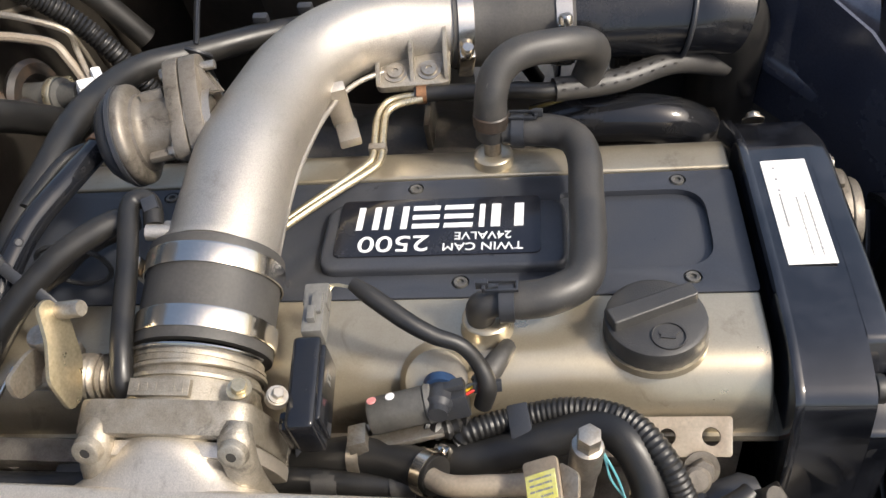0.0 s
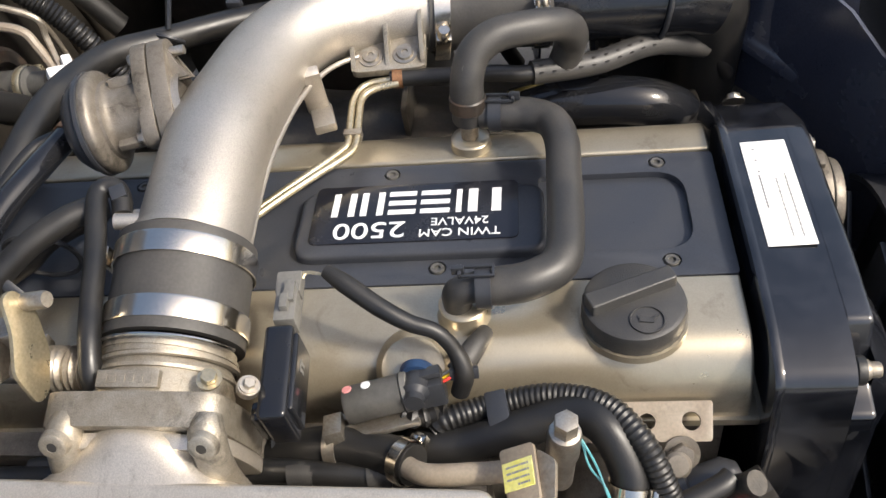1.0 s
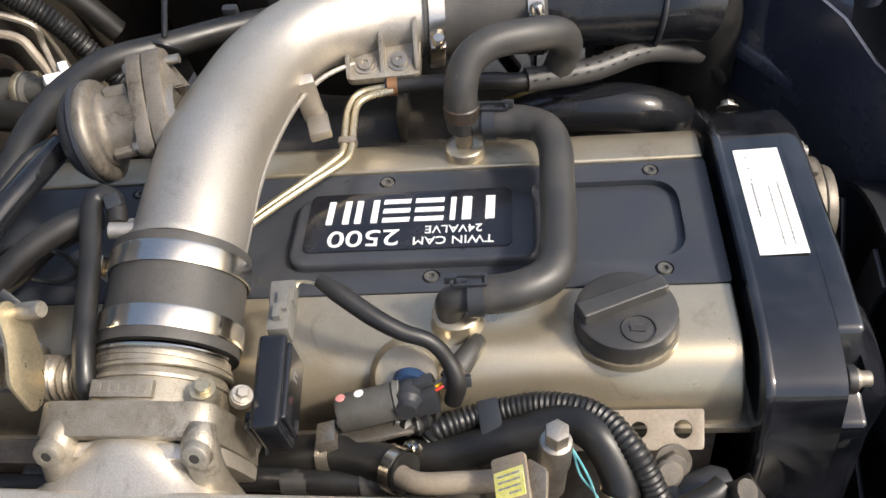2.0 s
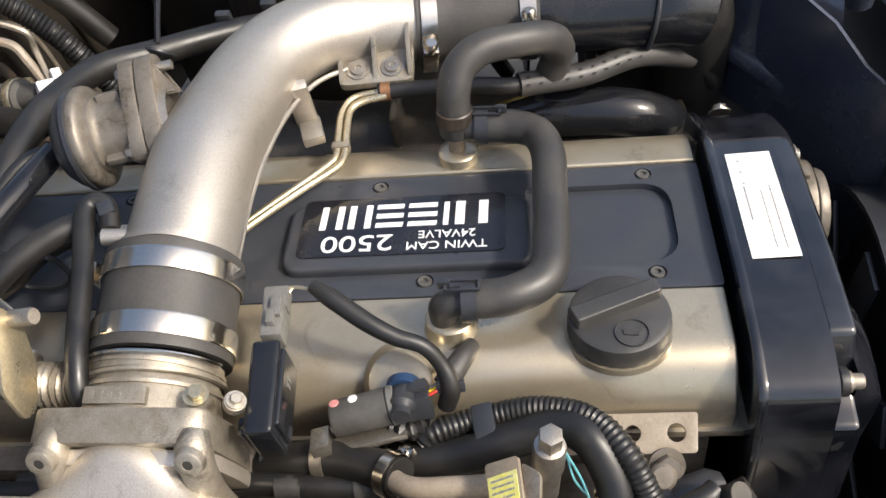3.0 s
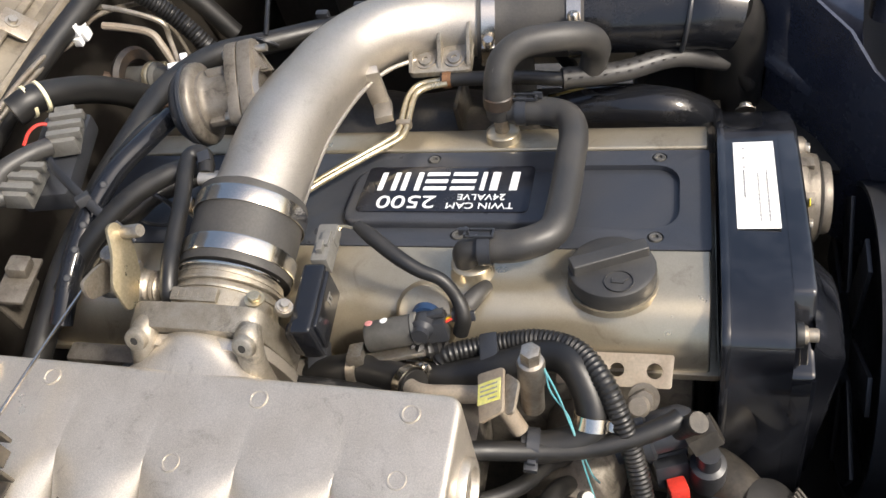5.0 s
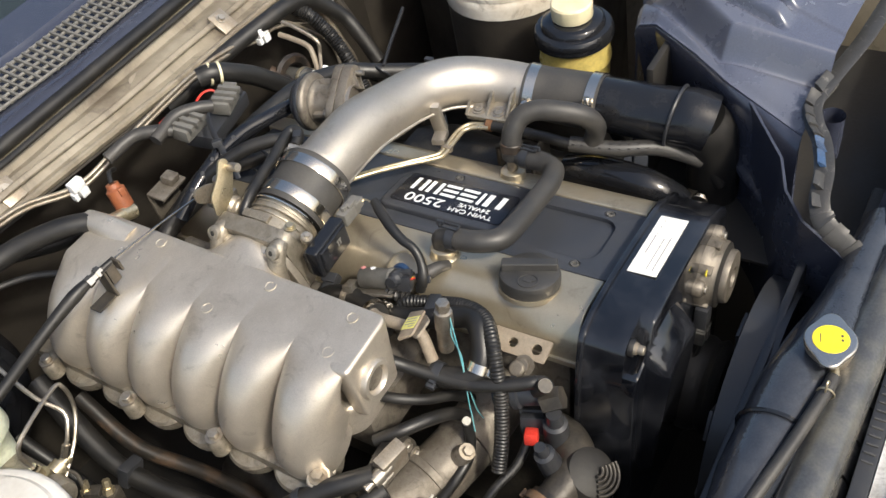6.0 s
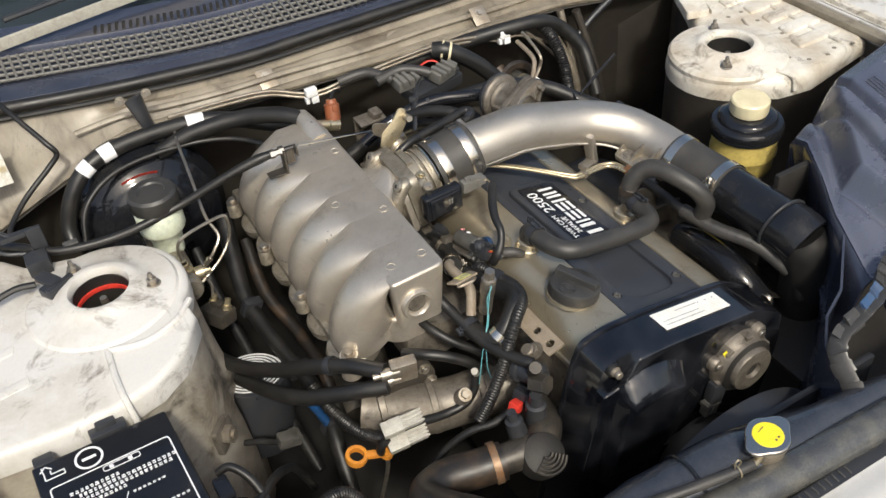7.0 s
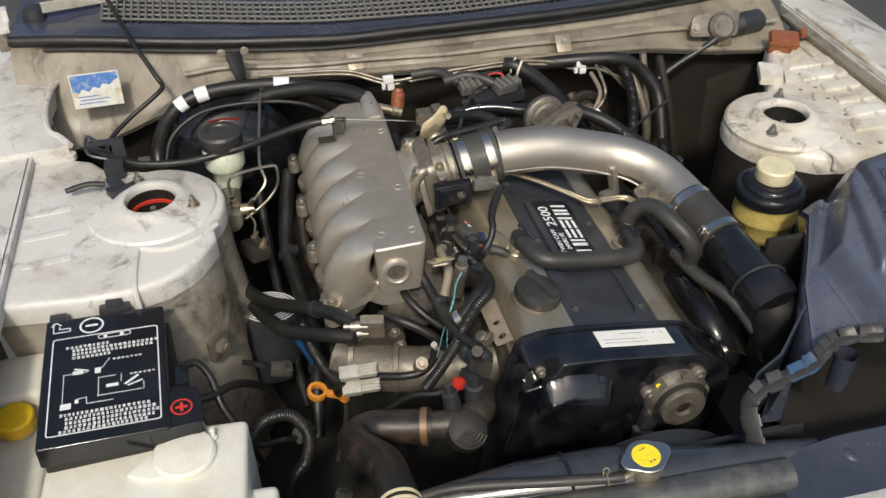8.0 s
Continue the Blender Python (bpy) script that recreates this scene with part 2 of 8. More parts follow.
def bevel(bm, offset, segments=2, edges=None, angle=30):
    if edges is None:
        edges = [e for e in bm.edges if len(e.link_faces) == 2 and e.calc_face_angle(0) > radians(angle)]
    if offset > 0 and edges:
        bmesh.ops.bevel(bm, geom=edges, offset=offset, segments=segments, profile=0.6, affect="EDGES", clamp_overlap=True)
    return bm


def box(sx, sy, sz, r=0.002, at=(0, 0, 0), segments=2, m=None):
    bm = bmesh.new()
    bmesh.ops.create_cube(bm, size=1.0, matrix=Matrix.Translation(at) @ Matrix.Diagonal((sx, sy, sz, 1)))
    bevel(bm, r, segments)
    if m is not None:
        bmesh.ops.transform(bm, matrix=m, verts=bm.verts)
    return bm


def join(*parts):
    """One bmesh from several."""
    out = bmesh.new()
    for bm in parts:
        me = bpy.data.meshes.new("joined")
        bm.to_mesh(me)
        bm.free()
        out.from_mesh(me)
        bpy.data.meshes.remove(me)
    return out


def moved(bm, m):
    bmesh.ops.transform(bm, matrix=m, verts=bm.verts)
    return bm


def lathe(profile, n=32, m=None, wave=None):
    """A turned body: rows of radius and height round z. Radius 0 closes it."""
    bm = bmesh.new()
    rings = []
    for r, z in profile:
        if r <= 1e-6:
            rings.append([bm.verts.new((0, 0, z))])
        else:
            rings.append([bm.verts.new(((r + (wave(a, z) if wave else 0)) * math.cos(a), (r + (wave(a, z) if wave else 0)) * math.sin(a), z))
                          for a in (2 * math.pi * k / n for k in range(n))])
    for a, b in zip(rings, rings[1:]):
        for k in range(n):
            j = (k + 1) % n
            if len(a) == 1 and len(b) == 1:
                break
            if len(a) == 1:
                bm.faces.new((a[0], b[k], b[j]))
            elif len(b) == 1:
                bm.faces.new((a[k], b[0], a[j]))
            else:
                bm.faces.new((a[k], a[j], b[j], b[k]))
    if m is not None:
        bmesh.ops.transform(bm, matrix=m, verts=bm.verts)
    return bm


def smooth_path(points, per=8):
    """A Catmull-Rom curve through the points."""
    p = [Vector(q) for q in points]
    p = [2 * p[0] - p[1], *p, 2 * p[-1] - p[-2]]
    out = []
    for i in range(1, len(p) - 2):
        a, b, c, d = p[i - 1:i + 3]
        for k in range(per):
            t = k / per
            out.append(0.5 * (2 * b + (c - a) * t + (2 * a - 5 * b + 4 * c - d) * t * t + (3 * b - a - 3 * c + d) * t ** 3))
    out.append(p[-2])
    return out


def tube(points, radius, n=14, per=8, hollow=0.0, rib=0.0, pitch=0.006, flat=1.0):
    """A hose along the points; radius is one number or one per point; rib makes it corrugated."""
    curve = smooth_path(points, per)
    if rib:
        fine, gone = [curve[0]], 0.0
        for a, b in zip(curve, curve[1:]):
            steps = max(1, round((b - a).length / (pitch / 4)))
            fine += [a.lerp(b, (k + 1) / steps) for k in range(steps)]
        curve = fine
    if isinstance(radius, (int, float)):
        radii = [radius] * len(curve)
    else:
        radii = [float(np.interp(k / (len(curve) - 1), np.linspace(0, 1, len(radius)), radius)) for k in range(len(curve))]
    bm = bmesh.new()
    rings, along = [], 0.0
    side = None
    for k, c in enumerate(curve):
        ahead = (curve[min(k + 1, len(curve) - 1)] - curve[max(k - 1, 0)]).normalized()
        if side is None:
            side = ahead.orthogonal().normalized()
        side = (side - ahead * side.dot(ahead)).normalized()
        up = ahead.cross(side)
        if k:
            along += (c - curve[k - 1]).length
        r = radii[k] + (rib * math.sin(2 * math.pi * along / pitch) if rib else 0)
        rings.append([bm.verts.new(c + side * (r * math.cos(a)) + up * (r * flat * math.sin(a))) for a in (2 * math.pi * j / n for j in range(n))])
    for a, b in zip(rings, rings[1:]):
        for k in range(n):
            bm.faces.new((a[k], a[(k + 1) % n], b[(k + 1) % n], b[k]))
    for ring, way in ((rings[0], 1), (rings[-1], -1)):
        if hollow:
            middle = sum((v.co for v in ring), Vector()) / n
            inner = [bm.verts.new(middle.lerp(v.co, hollow)) for v in ring]
            deep = [bm.verts.new(v.co.copy()) for v in inner]
            at = curve[0] if way == 1 else curve[-1]
            inward = (curve[3] - curve[0]).normalized() if way == 1 else (curve[-4] - curve[-1]).normalized()
            for v in deep:
                v.co += inward * radii[0] * 1.2
            for k in range(n):
                j = (k + 1) % n
                bm.faces.new((ring[k], ring[j], inner[j], inner[k]))
                bm.faces.new((inner[k], inner[j], deep[j], deep[k]))
            bm.faces.new(deep)
        else:
            bm.faces.new(ring)
    return bm


def rounded(outline, r, n=5):
    """A 2D outline with rounded corners. r: one radius or one per corner."""
    out, count = [], len(outline)
    for i in range(count):
        a, b, c = (Vector(outline[(i + k) % count]) for k in (-1, 0, 1))
        rr = r[i] if isinstance(r, (list, tuple)) else r
        u, v = (a - b), (c - b)
        rr = min(rr, u.length * 0.49, v.length * 0.49)
        if rr <= 0:
            out.append(b)
            continue
        p, q = b + u.normalized() * rr, b + v.normalized() * rr
        for k in range(n + 1):
            t = k / n
            out.append(p * (1 - t) ** 2 + b * 2 * t * (1 - t) + q * t * t)
    return out


def rect(x0, y0, x1, y1, r=0.0, n=5):
    return rounded([(x0, y0), (x1, y0), (x1, y1), (x0, y1)], r, n)


def circle(x, y, r, n=20):
    return [Vector((x + r * math.cos(2 * math.pi * k / n), y + r * math.sin(2 * math.pi * k / n))) for k in range(n)]


def prism(outline, z0, z1, r=0.0, holes=(), segments=2, m=None, top_only=True):
    """An outline in x, y, with holes, drawn out from z0 to z1, its upper rim bevelled by r."""
    bm = bmesh.new()
    for loop in (outline, *holes):
        vs = [bm.verts.new((p[0], p[1], z0)) for p in loop]
        for a, b in zip(vs, vs[1:] + vs[:1]):
            bm.edges.new((a, b))
    if holes:
        bmesh.ops.triangle_fill(bm, edges=bm.edges[:], use_beauty=True, normal=(0, 0, 1))
    else:
        bm.faces.new(bm.verts)
    up = bmesh.ops.extrude_face_region(bm, geom=bm.faces[:])
    top = [v for v in up["geom"] if isinstance(v, bmesh.types.BMVert)]
    bmesh.ops.translate(bm, verts=top, vec=(0, 0, z1 - z0))
    bmesh.ops.recalc_face_normals(bm, faces=bm.faces)
    if r:
        rim = [e for e in bm.edges if len(e.link_faces) == 2 and e.calc_face_angle(0) > radians(50)
               and (abs(e.verts[0].co.z - z1) < 1e-6 and abs(e.verts[1].co.z - z1) < 1e-6 or not top_only and abs(e.verts[0].co.z - e.verts[1].co.z) < 1e-6)]
        bevel(bm, r, segments, rim)
    if m is not None:
        bmesh.ops.transform(bm, matrix=m, verts=bm.verts)
    return bm


def sheet(xs, ys, height, thick=0.0015):
    """A pressed sheet over a grid, height(x, y), with thickness."""
    bm = bmesh.new()
    grid = [[bm.verts.new((x, y, height(x, y))) for x in xs] for y in ys]
    for a, b in zip(grid, grid[1:]):
        for k in range(len(xs) - 1):
            bm.faces.new((a[k], a[k + 1], b[k + 1], b[k]))
    bmesh.ops.recalc_face_normals(bm, faces=bm.faces)
    if thick:
        bmesh.ops.solidify(bm, geom=bm.faces[:], thickness=thick)
    return bm


def words(text, size, mat, parent, m, stretch=1.0, name="lettering", thick=0.0003):
    """Raised lettering in the built-in font, its middle at m, reading along x."""
    curve = bpy.data.curves.new("lettering", "FONT")
    curve.body, curve.size, curve.extrude = text, size, thick
    curve.align_x, curve.align_y = "CENTER", "CENTER"
    ob = new("lettering", curve)
    me = bpy.data.meshes.new_from_object(ob.evaluated_get(bpy.context.evaluated_depsgraph_get()))
    bpy.data.objects.remove(ob)
    me.materials.clear()
    me.materials.append(mat)
    made = new(name, me)
    made.parent = parent
    made.matrix_basis = m @ Matrix.Diagonal((stretch, 1, 1, 1))
    return made


def bar(sx, sy, x, y, z=0.0, t=0.0004):
    bm = bmesh.new()
    bmesh.ops.create_cube(bm, size=1.0, matrix=Matrix.Translation((x, y, z)) @ Matrix.Diagonal((sx, sy, t, 1)))
    return bm


def axis_pose(at, way, up=(0, 0, 1)):
    """A pose at a place with local z along way."""
    z = Vector(way).normalized()
    x = Vector(up).cross(z)
    x = x.normalized() if x.length > 1e-4 else z.orthogonal().normalized()
    y = z.cross(x)
    m = Matrix((x, y, z)).transposed().to_4x4()
    m.translation = at
    return m


def hexbolt(parent, m, r=0.006, mat=None, washer=True, name="bolt", label=""):
    """A hexagon-head bolt with washer, standing on z = 0."""
    bits = [moved(bevel(prism([(r * math.cos(math.pi * k / 3), r * math.sin(math.pi * k / 3)) for k in range(6)], 0, r * 0.9), 0.0004, 1), Matrix.Translation((0, 0, 0.0012)))]
    if washer:
        bits.append(lathe([(0, 0), (r * 1.5, 0), (r * 1.5, 0.0014), (0, 0.0014)], 18))
    return part(name, join(*bits), mat or DULL_STEEL, parent, label, m)


def band(points, radius, width, mat, parent, name="hose_clamp", label="", at=0.5, ear=True, lift=0.0006):
    """A hose clamp round a hose: a band with a screw ear, at a share of the way along."""
    curve = smooth_path(points, 12)
    k = min(len(curve) - 2, max(1, round(at * (len(curve) - 1))))
    m = axis_pose(curve[k], curve[k + 1] - curve[k - 1])
    r = radius + lift
    bits = [lathe([(r, -width / 2), (r + 0.0012, -width / 2), (r + 0.0012, width / 2), (r, width / 2)], 28)]
    if ear:
        bits.append(box(0.007, 0.006, width * 1.1, 0.001, (r + 0.003, 0, 0)))
        bits.append(box(0.003, 0.014, width * 0.7, 0.0006, (r + 0.0015, 0, 0)))
    return part(name, join(*bits), mat, parent, label, m)


ENG = pose(0, 0, 0.808, 0, 10, 1.5)  # the engine leans ten degrees to its exhaust side


def eng(*points):
    return [ENG @ Vector(p) for p in points]


# ---- the car body round the engine ----
ground = solid("ground", sheet(np.linspace(-150, 150, 7), np.linspace(-150, 150, 7), lambda x, y: 0.0, 0), ASPHALT,
               "dark grey asphalt under the car", "ground", kind="structure")
# Floor added in near-black where the bay only falls into shade.
bay_floor = solid("bay_floor", box(1.15, 1.25, 0.02, 0.004, (-0.08, 0.17, 0.36)), DARK, "black floor added below the engine for the bay's dark depth", "undertray", kind="structure")


def curve_of(xs, values):
    return lambda x: float(np.interp(x, xs, values))


lip_y = curve_of([-0.86, -0.72, -0.56, -0.28, 0.03, 0.35, 0.62], [0.655, 0.675, 0.690, 0.658, 0.632, 0.621, 0.60])
lip_z = curve_of([-0.86, -0.72, -0.60, -0.48, 0.30, 0.45, 0.62], [0.775, 0.785, 0.825, 0.868, 0.868, 0.850, 0.84])
seal_y = curve_of([-0.86, -0.74, -0.50, -0.28, 0.17, 0.45, 0.62], [0.79, 0.765, 0.728, 0.714, 0.716, 0.735, 0.75])
seal_z = curve_of([-0.86, -0.74, -0.60, -0.28, 0.30, 0.62], [0.935, 0.935, 0.925, 0.905, 0.905, 0.915])
XS = np.linspace(-0.86, 0.62, 75)


def loft(xs, profile, closed_thick=0.0):
    bm = bmesh.new()
    rows = [[bm.verts.new((x, y, z)) for y, z in profile(x)] for x in xs]
    for a, b in zip(rows, rows[1:]):
        for k in range(len(a) - 1):
            bm.faces.new((a[k], a[k + 1], b[k + 1], b[k]))
    bmesh.ops.recalc_face_normals(bm, faces=bm.faces)
    if closed_thick:
        bmesh.ops.solidify(bm, geom=bm.faces[:], thickness=closed_thick)
    return bm


def firewall_profile(x):
    yl, zl, ys, zs = lip_y(x), lip_z(x), seal_y(x), seal_z(x)
    wob = 0.0015 * math.sin(x * 37) + 0.001 * math.sin(x * 83 + 1)
    return [(ys + 0.02, zs - 0.004), (ys, zs - 0.008), (ys * 0.9 + yl * 0.1, zs - 0.022), (ys * 0.66 + yl * 0.34, zs * 0.55 + zl * 0.45 + wob),
            (ys * 0.45 + yl * 0.55, zs * 0.28 + zl * 0.72 + 0.004 + wob), (ys * 0.3 + yl * 0.7, zs * 0.12 + zl * 0.88 - 0.002), (yl + 0.006, zl + 0.001), (yl, zl - 0.002)]


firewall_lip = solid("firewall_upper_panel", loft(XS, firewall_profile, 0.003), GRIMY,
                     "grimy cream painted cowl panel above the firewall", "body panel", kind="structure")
XB = np.linspace(-0.56, 0.60, 18)
part("lower_bead", tube([(x, lip_y(x) + 0.004, lip_z(x) + 0.002) for x in XB], 0.0055, 8, 4), GRIMY, firewall_lip, "folded lower edge")
part("upper_bead", tube([(x, 0.62 * lip_y(x) + 0.38 * seal_y(x), 0.45 * lip_z(x) + 0.55 * seal_z(x) - 0.004 + 0.002 * math.sin(x * 21)) for x in XB], 0.0048, 8, 4, flat=0.6), GRIMY, firewall_lip, "pressed ridge")
for x in (-0.36, 0.02, 0.30):
    part("dimple", moved(prism(rounded([(-0.045, -0.010), (0.040, -0.012), (0.048, 0.010), (-0.040, 0.012)], 0.008), -0.003, 0.003, 0.0028), pose(x, 0.40 * lip_y(x) + 0.60 * seal_y(x), 0.34 * lip_z(x) + 0.66 * seal_z(x) - 0.012, 42, 0, 0)), GRIMY, firewall_lip, "pressed dimple")
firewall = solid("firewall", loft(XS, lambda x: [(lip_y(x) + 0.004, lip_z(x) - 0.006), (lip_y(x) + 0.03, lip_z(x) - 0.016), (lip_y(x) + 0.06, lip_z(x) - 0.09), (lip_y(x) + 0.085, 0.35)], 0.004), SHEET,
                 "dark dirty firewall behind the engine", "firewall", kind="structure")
cowl_seal = solid("cowl_seal", tube([(x, seal_y(x) + 0.012, seal_z(x) + 0.004) for x in np.linspace(-0.86, 0.62, 16)], 0.010, 12, 6), RUBBER,
                  "black rubber weatherstrip along the cowl edge", "weatherstrip", kind="structure")
seal_bead = solid("cowl_seal_lip", tube([(x, seal_y(x) - 0.006, seal_z(x) - 0.004) for x in np.linspace(-0.80, 0.62, 16)], 0.0045, 8, 6), RUBBER,
                  "thin rubber lip of the cowl weatherstrip", "weatherstrip", kind="structure")

grille_y0 = curve_of([-0.86, -0.71, -0.40, -0.04, 0.30, 0.62], [0.88, 0.850, 0.80, 0.772, 0.785, 0.83])
cowl = solid("cowl_panel", loft(XS, lambda x: [(seal_y(x) + 0.012, seal_z(x) + 0.0), (seal_y(x) + 0.025, seal_z(x) + 0.010), (grille_y0(x) - 0.012, seal_z(x) + 0.010), (grille_y0(x) - 0.006, seal_z(x) + 0.004), (grille_y0(x) + 0.09, seal_z(x) + 0.018),
                                         (grille_y0(x) + 0.096, seal_z(x) + 0.024), (grille_y0(x) + 0.17, seal_z(x) + 0.032)], 0.003), AIRBOX,
             "dark blue-black plastic cowl panel below the windscreen", "cowl", kind="structure")
windscreen = solid("windscreen", loft(np.linspace(-0.86, 0.62, 21), lambda x: [(grille_y0(x) + 0.168, seal_z(x) + 0.026), (grille_y0(x) + 0.90, seal_z(x) + 0.50)], 0.005), GLASS,
                   "dark tinted windscreen glass above the cowl", "windscreen", kind="structure")

# Unseen hood, added so that gloss parts mirror dark instead of sky.
hood = solid("hood", loft(np.linspace(-0.80, 0.60, 15), lambda x: [(1.06 + 0.05 * (x + 0.1) ** 2, 1.16), (1.20 + 0.04 * (x + 0.1) ** 2, 1.48), (1.36 + 0.04 * (x + 0.1) ** 2, 1.80), (1.54, 2.10)], 0.02), SATIN,
             "unseen open hood behind the bay, added dark for reflections", "hood", kind="structure")

# ventilation grille of the cowl: long bars and cross slats
grille = thing("cowl_grille", pose(0, 0, 0), "dark plastic ventilation grille with small square openings", "grille")
for row in range(5):
    part("bar", tube([(x, grille_y0(x) + row * 0.0172, seal_z(x) + 0.014 + 0.002 * row) for x in np.linspace(-0.70, 0.34, 14)], 0.0026, 6, 3), GREY_PLASTIC, grille)
slat_box = part("slat", box(0.0042, 0.072, 0.006, 0.0006, (0, 0.0345, 0.005), 1, m=pose(0, 0, 0, 8, 0, 0)), GREY_PLASTIC, grille)
slat_box.matrix_basis = pose(-0.70, grille_y0(-0.70), seal_z(-0.70) + 0.009)
for k in range(1, 78):
    x = -0.70 + k * 0.0134
    sheath("slat", slat_box, grille, pose(x, grille_y0(x), seal_z(x) + 0.009))

louvre = thing("cowl_louvre", pose(0, 0, 0), "row of narrow dark slots in the cowl panel", "louvre")
slot = part("slot", box(0.0055, 0.028, 0.003, 0.0008, (0, 0, 0), 1), DARK, louvre)
slot.matrix_basis = pose(-0.46, grille_y0(-0.46) + 0.112, seal_z(-0.46) + 0.0255, 6, 0, -14)
for k in range(1, 26):
    x = -0.46 + 0.0118 * k
    sheath("slot", slot, louvre, pose(x, grille_y0(x) + 0.112, seal_z(x) + 0.0255, 6, 0, -14))
arm = thing("windscreen_wiper", axis_pose((-0.610, 0.9175, 0.966), (0.982, 0.189, 0.0)), "silver painted wiper arm with black blade at rest", "wiper")
part("arm", prism(rounded([(-0.004, -0.011), (0.004, -0.009), (0.004, 0.009), (-0.004, 0.011)], 0.003), -0.20, 0.42, 0.001), PALE_PLASTIC, arm, "silver-grey arm")
part("rivet", lathe([(0, 0.003), (0.004, 0.0025), (0.005, 0)], 16, axis_pose((0.004, 0.0, 0.12), (1, 0, 0), (0, 0, 1))), STEEL, arm)
part("blade", tube([(0.004, 0.034, 0.02), (0.007, 0.034, 0.16), (0.007, 0.034, 0.32), (0.004, 0.034, 0.50)], 0.0055, 8, 4), SATIN, arm, "black rubber blade")

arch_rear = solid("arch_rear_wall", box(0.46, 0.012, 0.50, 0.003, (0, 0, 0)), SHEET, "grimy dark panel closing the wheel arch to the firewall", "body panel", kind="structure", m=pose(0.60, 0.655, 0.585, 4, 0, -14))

# inner fenders with the strut towers
RT, LT = Vector((-0.614, 0.336)), Vector((0.438, 0.333))
arc_r = [RT + 0.108 * Vector((math.cos(a), math.sin(a))) for a in np.linspace(-0.62, 1.7, 14)]
deck_r = [Vector((-0.825, 0.150)), Vector((-0.70, 0.138)), Vector((-0.640, 0.140)), Vector((-0.595, 0.152)), Vector((-0.555, 0.180)), Vector((-0.522, 0.235)), *arc_r, Vector((-0.69, 0.462)), Vector((-0.715, 0.495)),
          Vector((-0.75, 0.510)), Vector((-0.79, 0.53)), Vector((-0.805, 0.60)), Vector((-0.80, 0.68)), Vector((-0.825, 0.70))]
arc_l = [LT + 0.100 * Vector((math.cos(a), math.sin(a))) for a in np.linspace(1.5, 4.4, 14)]
deck_l = [Vector((0.655, 0.235)), Vector((0.655, 0.62)), Vector((0.55, 0.60)), Vector((0.50, 0.50)), Vector((0.465, 0.445)), *arc_l, Vector((0.44, 0.215)), Vector((0.50, 0.205))]


def skirt(outline, middle, flare):
    """A wall hung from an outline that spreads out as it goes down."""
    bm = bmesh.new()
    rows = []
    for z, q in ((0.832, 0.0), (0.815, 0.0), (0.79, 0.05), (0.75, 0.18), (0.70, 0.42), (0.64, 0.75), (0.56, 1.0), (0.37, 1.0)):
        rows.append([bm.verts.new((p.x - 0.002 * (p.x - middle.x) * 8 + flare * q * max(0.0, math.copysign(p.x - middle.x, flare) / 0.1), p.y - 0.016 * (p.y - middle.y), z)) for p in outline])
    for a, b in zip(rows, rows[1:]):
        for k in range(len(a)):
            bm.faces.new((a[k], a[(k + 1) % len(a)], b[(k + 1) % len(a)], b[k]))
    bmesh.ops.recalc_face_normals(bm, faces=bm.faces)
    return bm


def inner_fender(name, deck, tower, label, wall_label, paint, wall):
    skin = thing(name, pose(0, 0, 0), label, "inner fender", kind="structure")
    part("deck", prism(deck, 0.818, 0.853, 0.020, [circle(tower.x, tower.y, 0.0365, 28)], 3), paint, skin)
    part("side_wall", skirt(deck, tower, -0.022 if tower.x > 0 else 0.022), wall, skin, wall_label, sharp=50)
    part("tower_top", lathe([(0.098, 0.846), (0.098, 0.852), (0.094, 0.857), (0.072, 0.862), (0.060, 0.863), (0.052, 0.869), (0.045, 0.872), (0.039, 0.871), (0.0365, 0.866), (0.0365, 0.860)], 48, pose(tower.x, tower.y, 0)), paint, skin)
    # The hole's inner wall belongs to this part, near-black for its shade.
    part("strut_mount", lathe([(0, 0.800), (0.012, 0.800), (0.014, 0.790), (0.030, 0.780), (0.0362, 0.776), (0.0362, 0.859)], 28, pose(tower.x, tower.y, 0)), DARK, skin, "rubber strut mount with the hole's shade in its dark wall")
    part("strut_rod", join(lathe([(0, 0.852), (0.0045, 0.852), (0.005, 0.848), (0.005, 0.79)], 14, pose(tower.x, tower.y, 0)), prism([(0.0095 * math.cos(math.pi * k / 3), 0.0095 * math.sin(math.pi * k / 3)) for k in range(6)], 0.802, 0.814, 0.001, m=pose(tower.x, tower.y, 0))), DULL_STEEL, skin, "steel damper rod with nut")
    return skin


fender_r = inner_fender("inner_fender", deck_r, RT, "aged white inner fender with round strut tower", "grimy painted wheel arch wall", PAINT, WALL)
# Grime and the shade below this tower are both in SHEET's dark colour.
fender_l = inner_fender("inner_fender", deck_l, LT, "aged white inner fender with spot-welded strut tower", "grimy wheel arch wall with shade in its dark colour", RUSTY_PAINT, SHEET)
part("seal_ring", lathe([(0.0362, 0.843), (0.0340, 0.843), (0.0335, 0.840), (0.0340, 0.837), (0.0362, 0.837)], 28, pose(RT.x, RT.y, 0)), RED, fender_r, "faded red ring inside the tower")
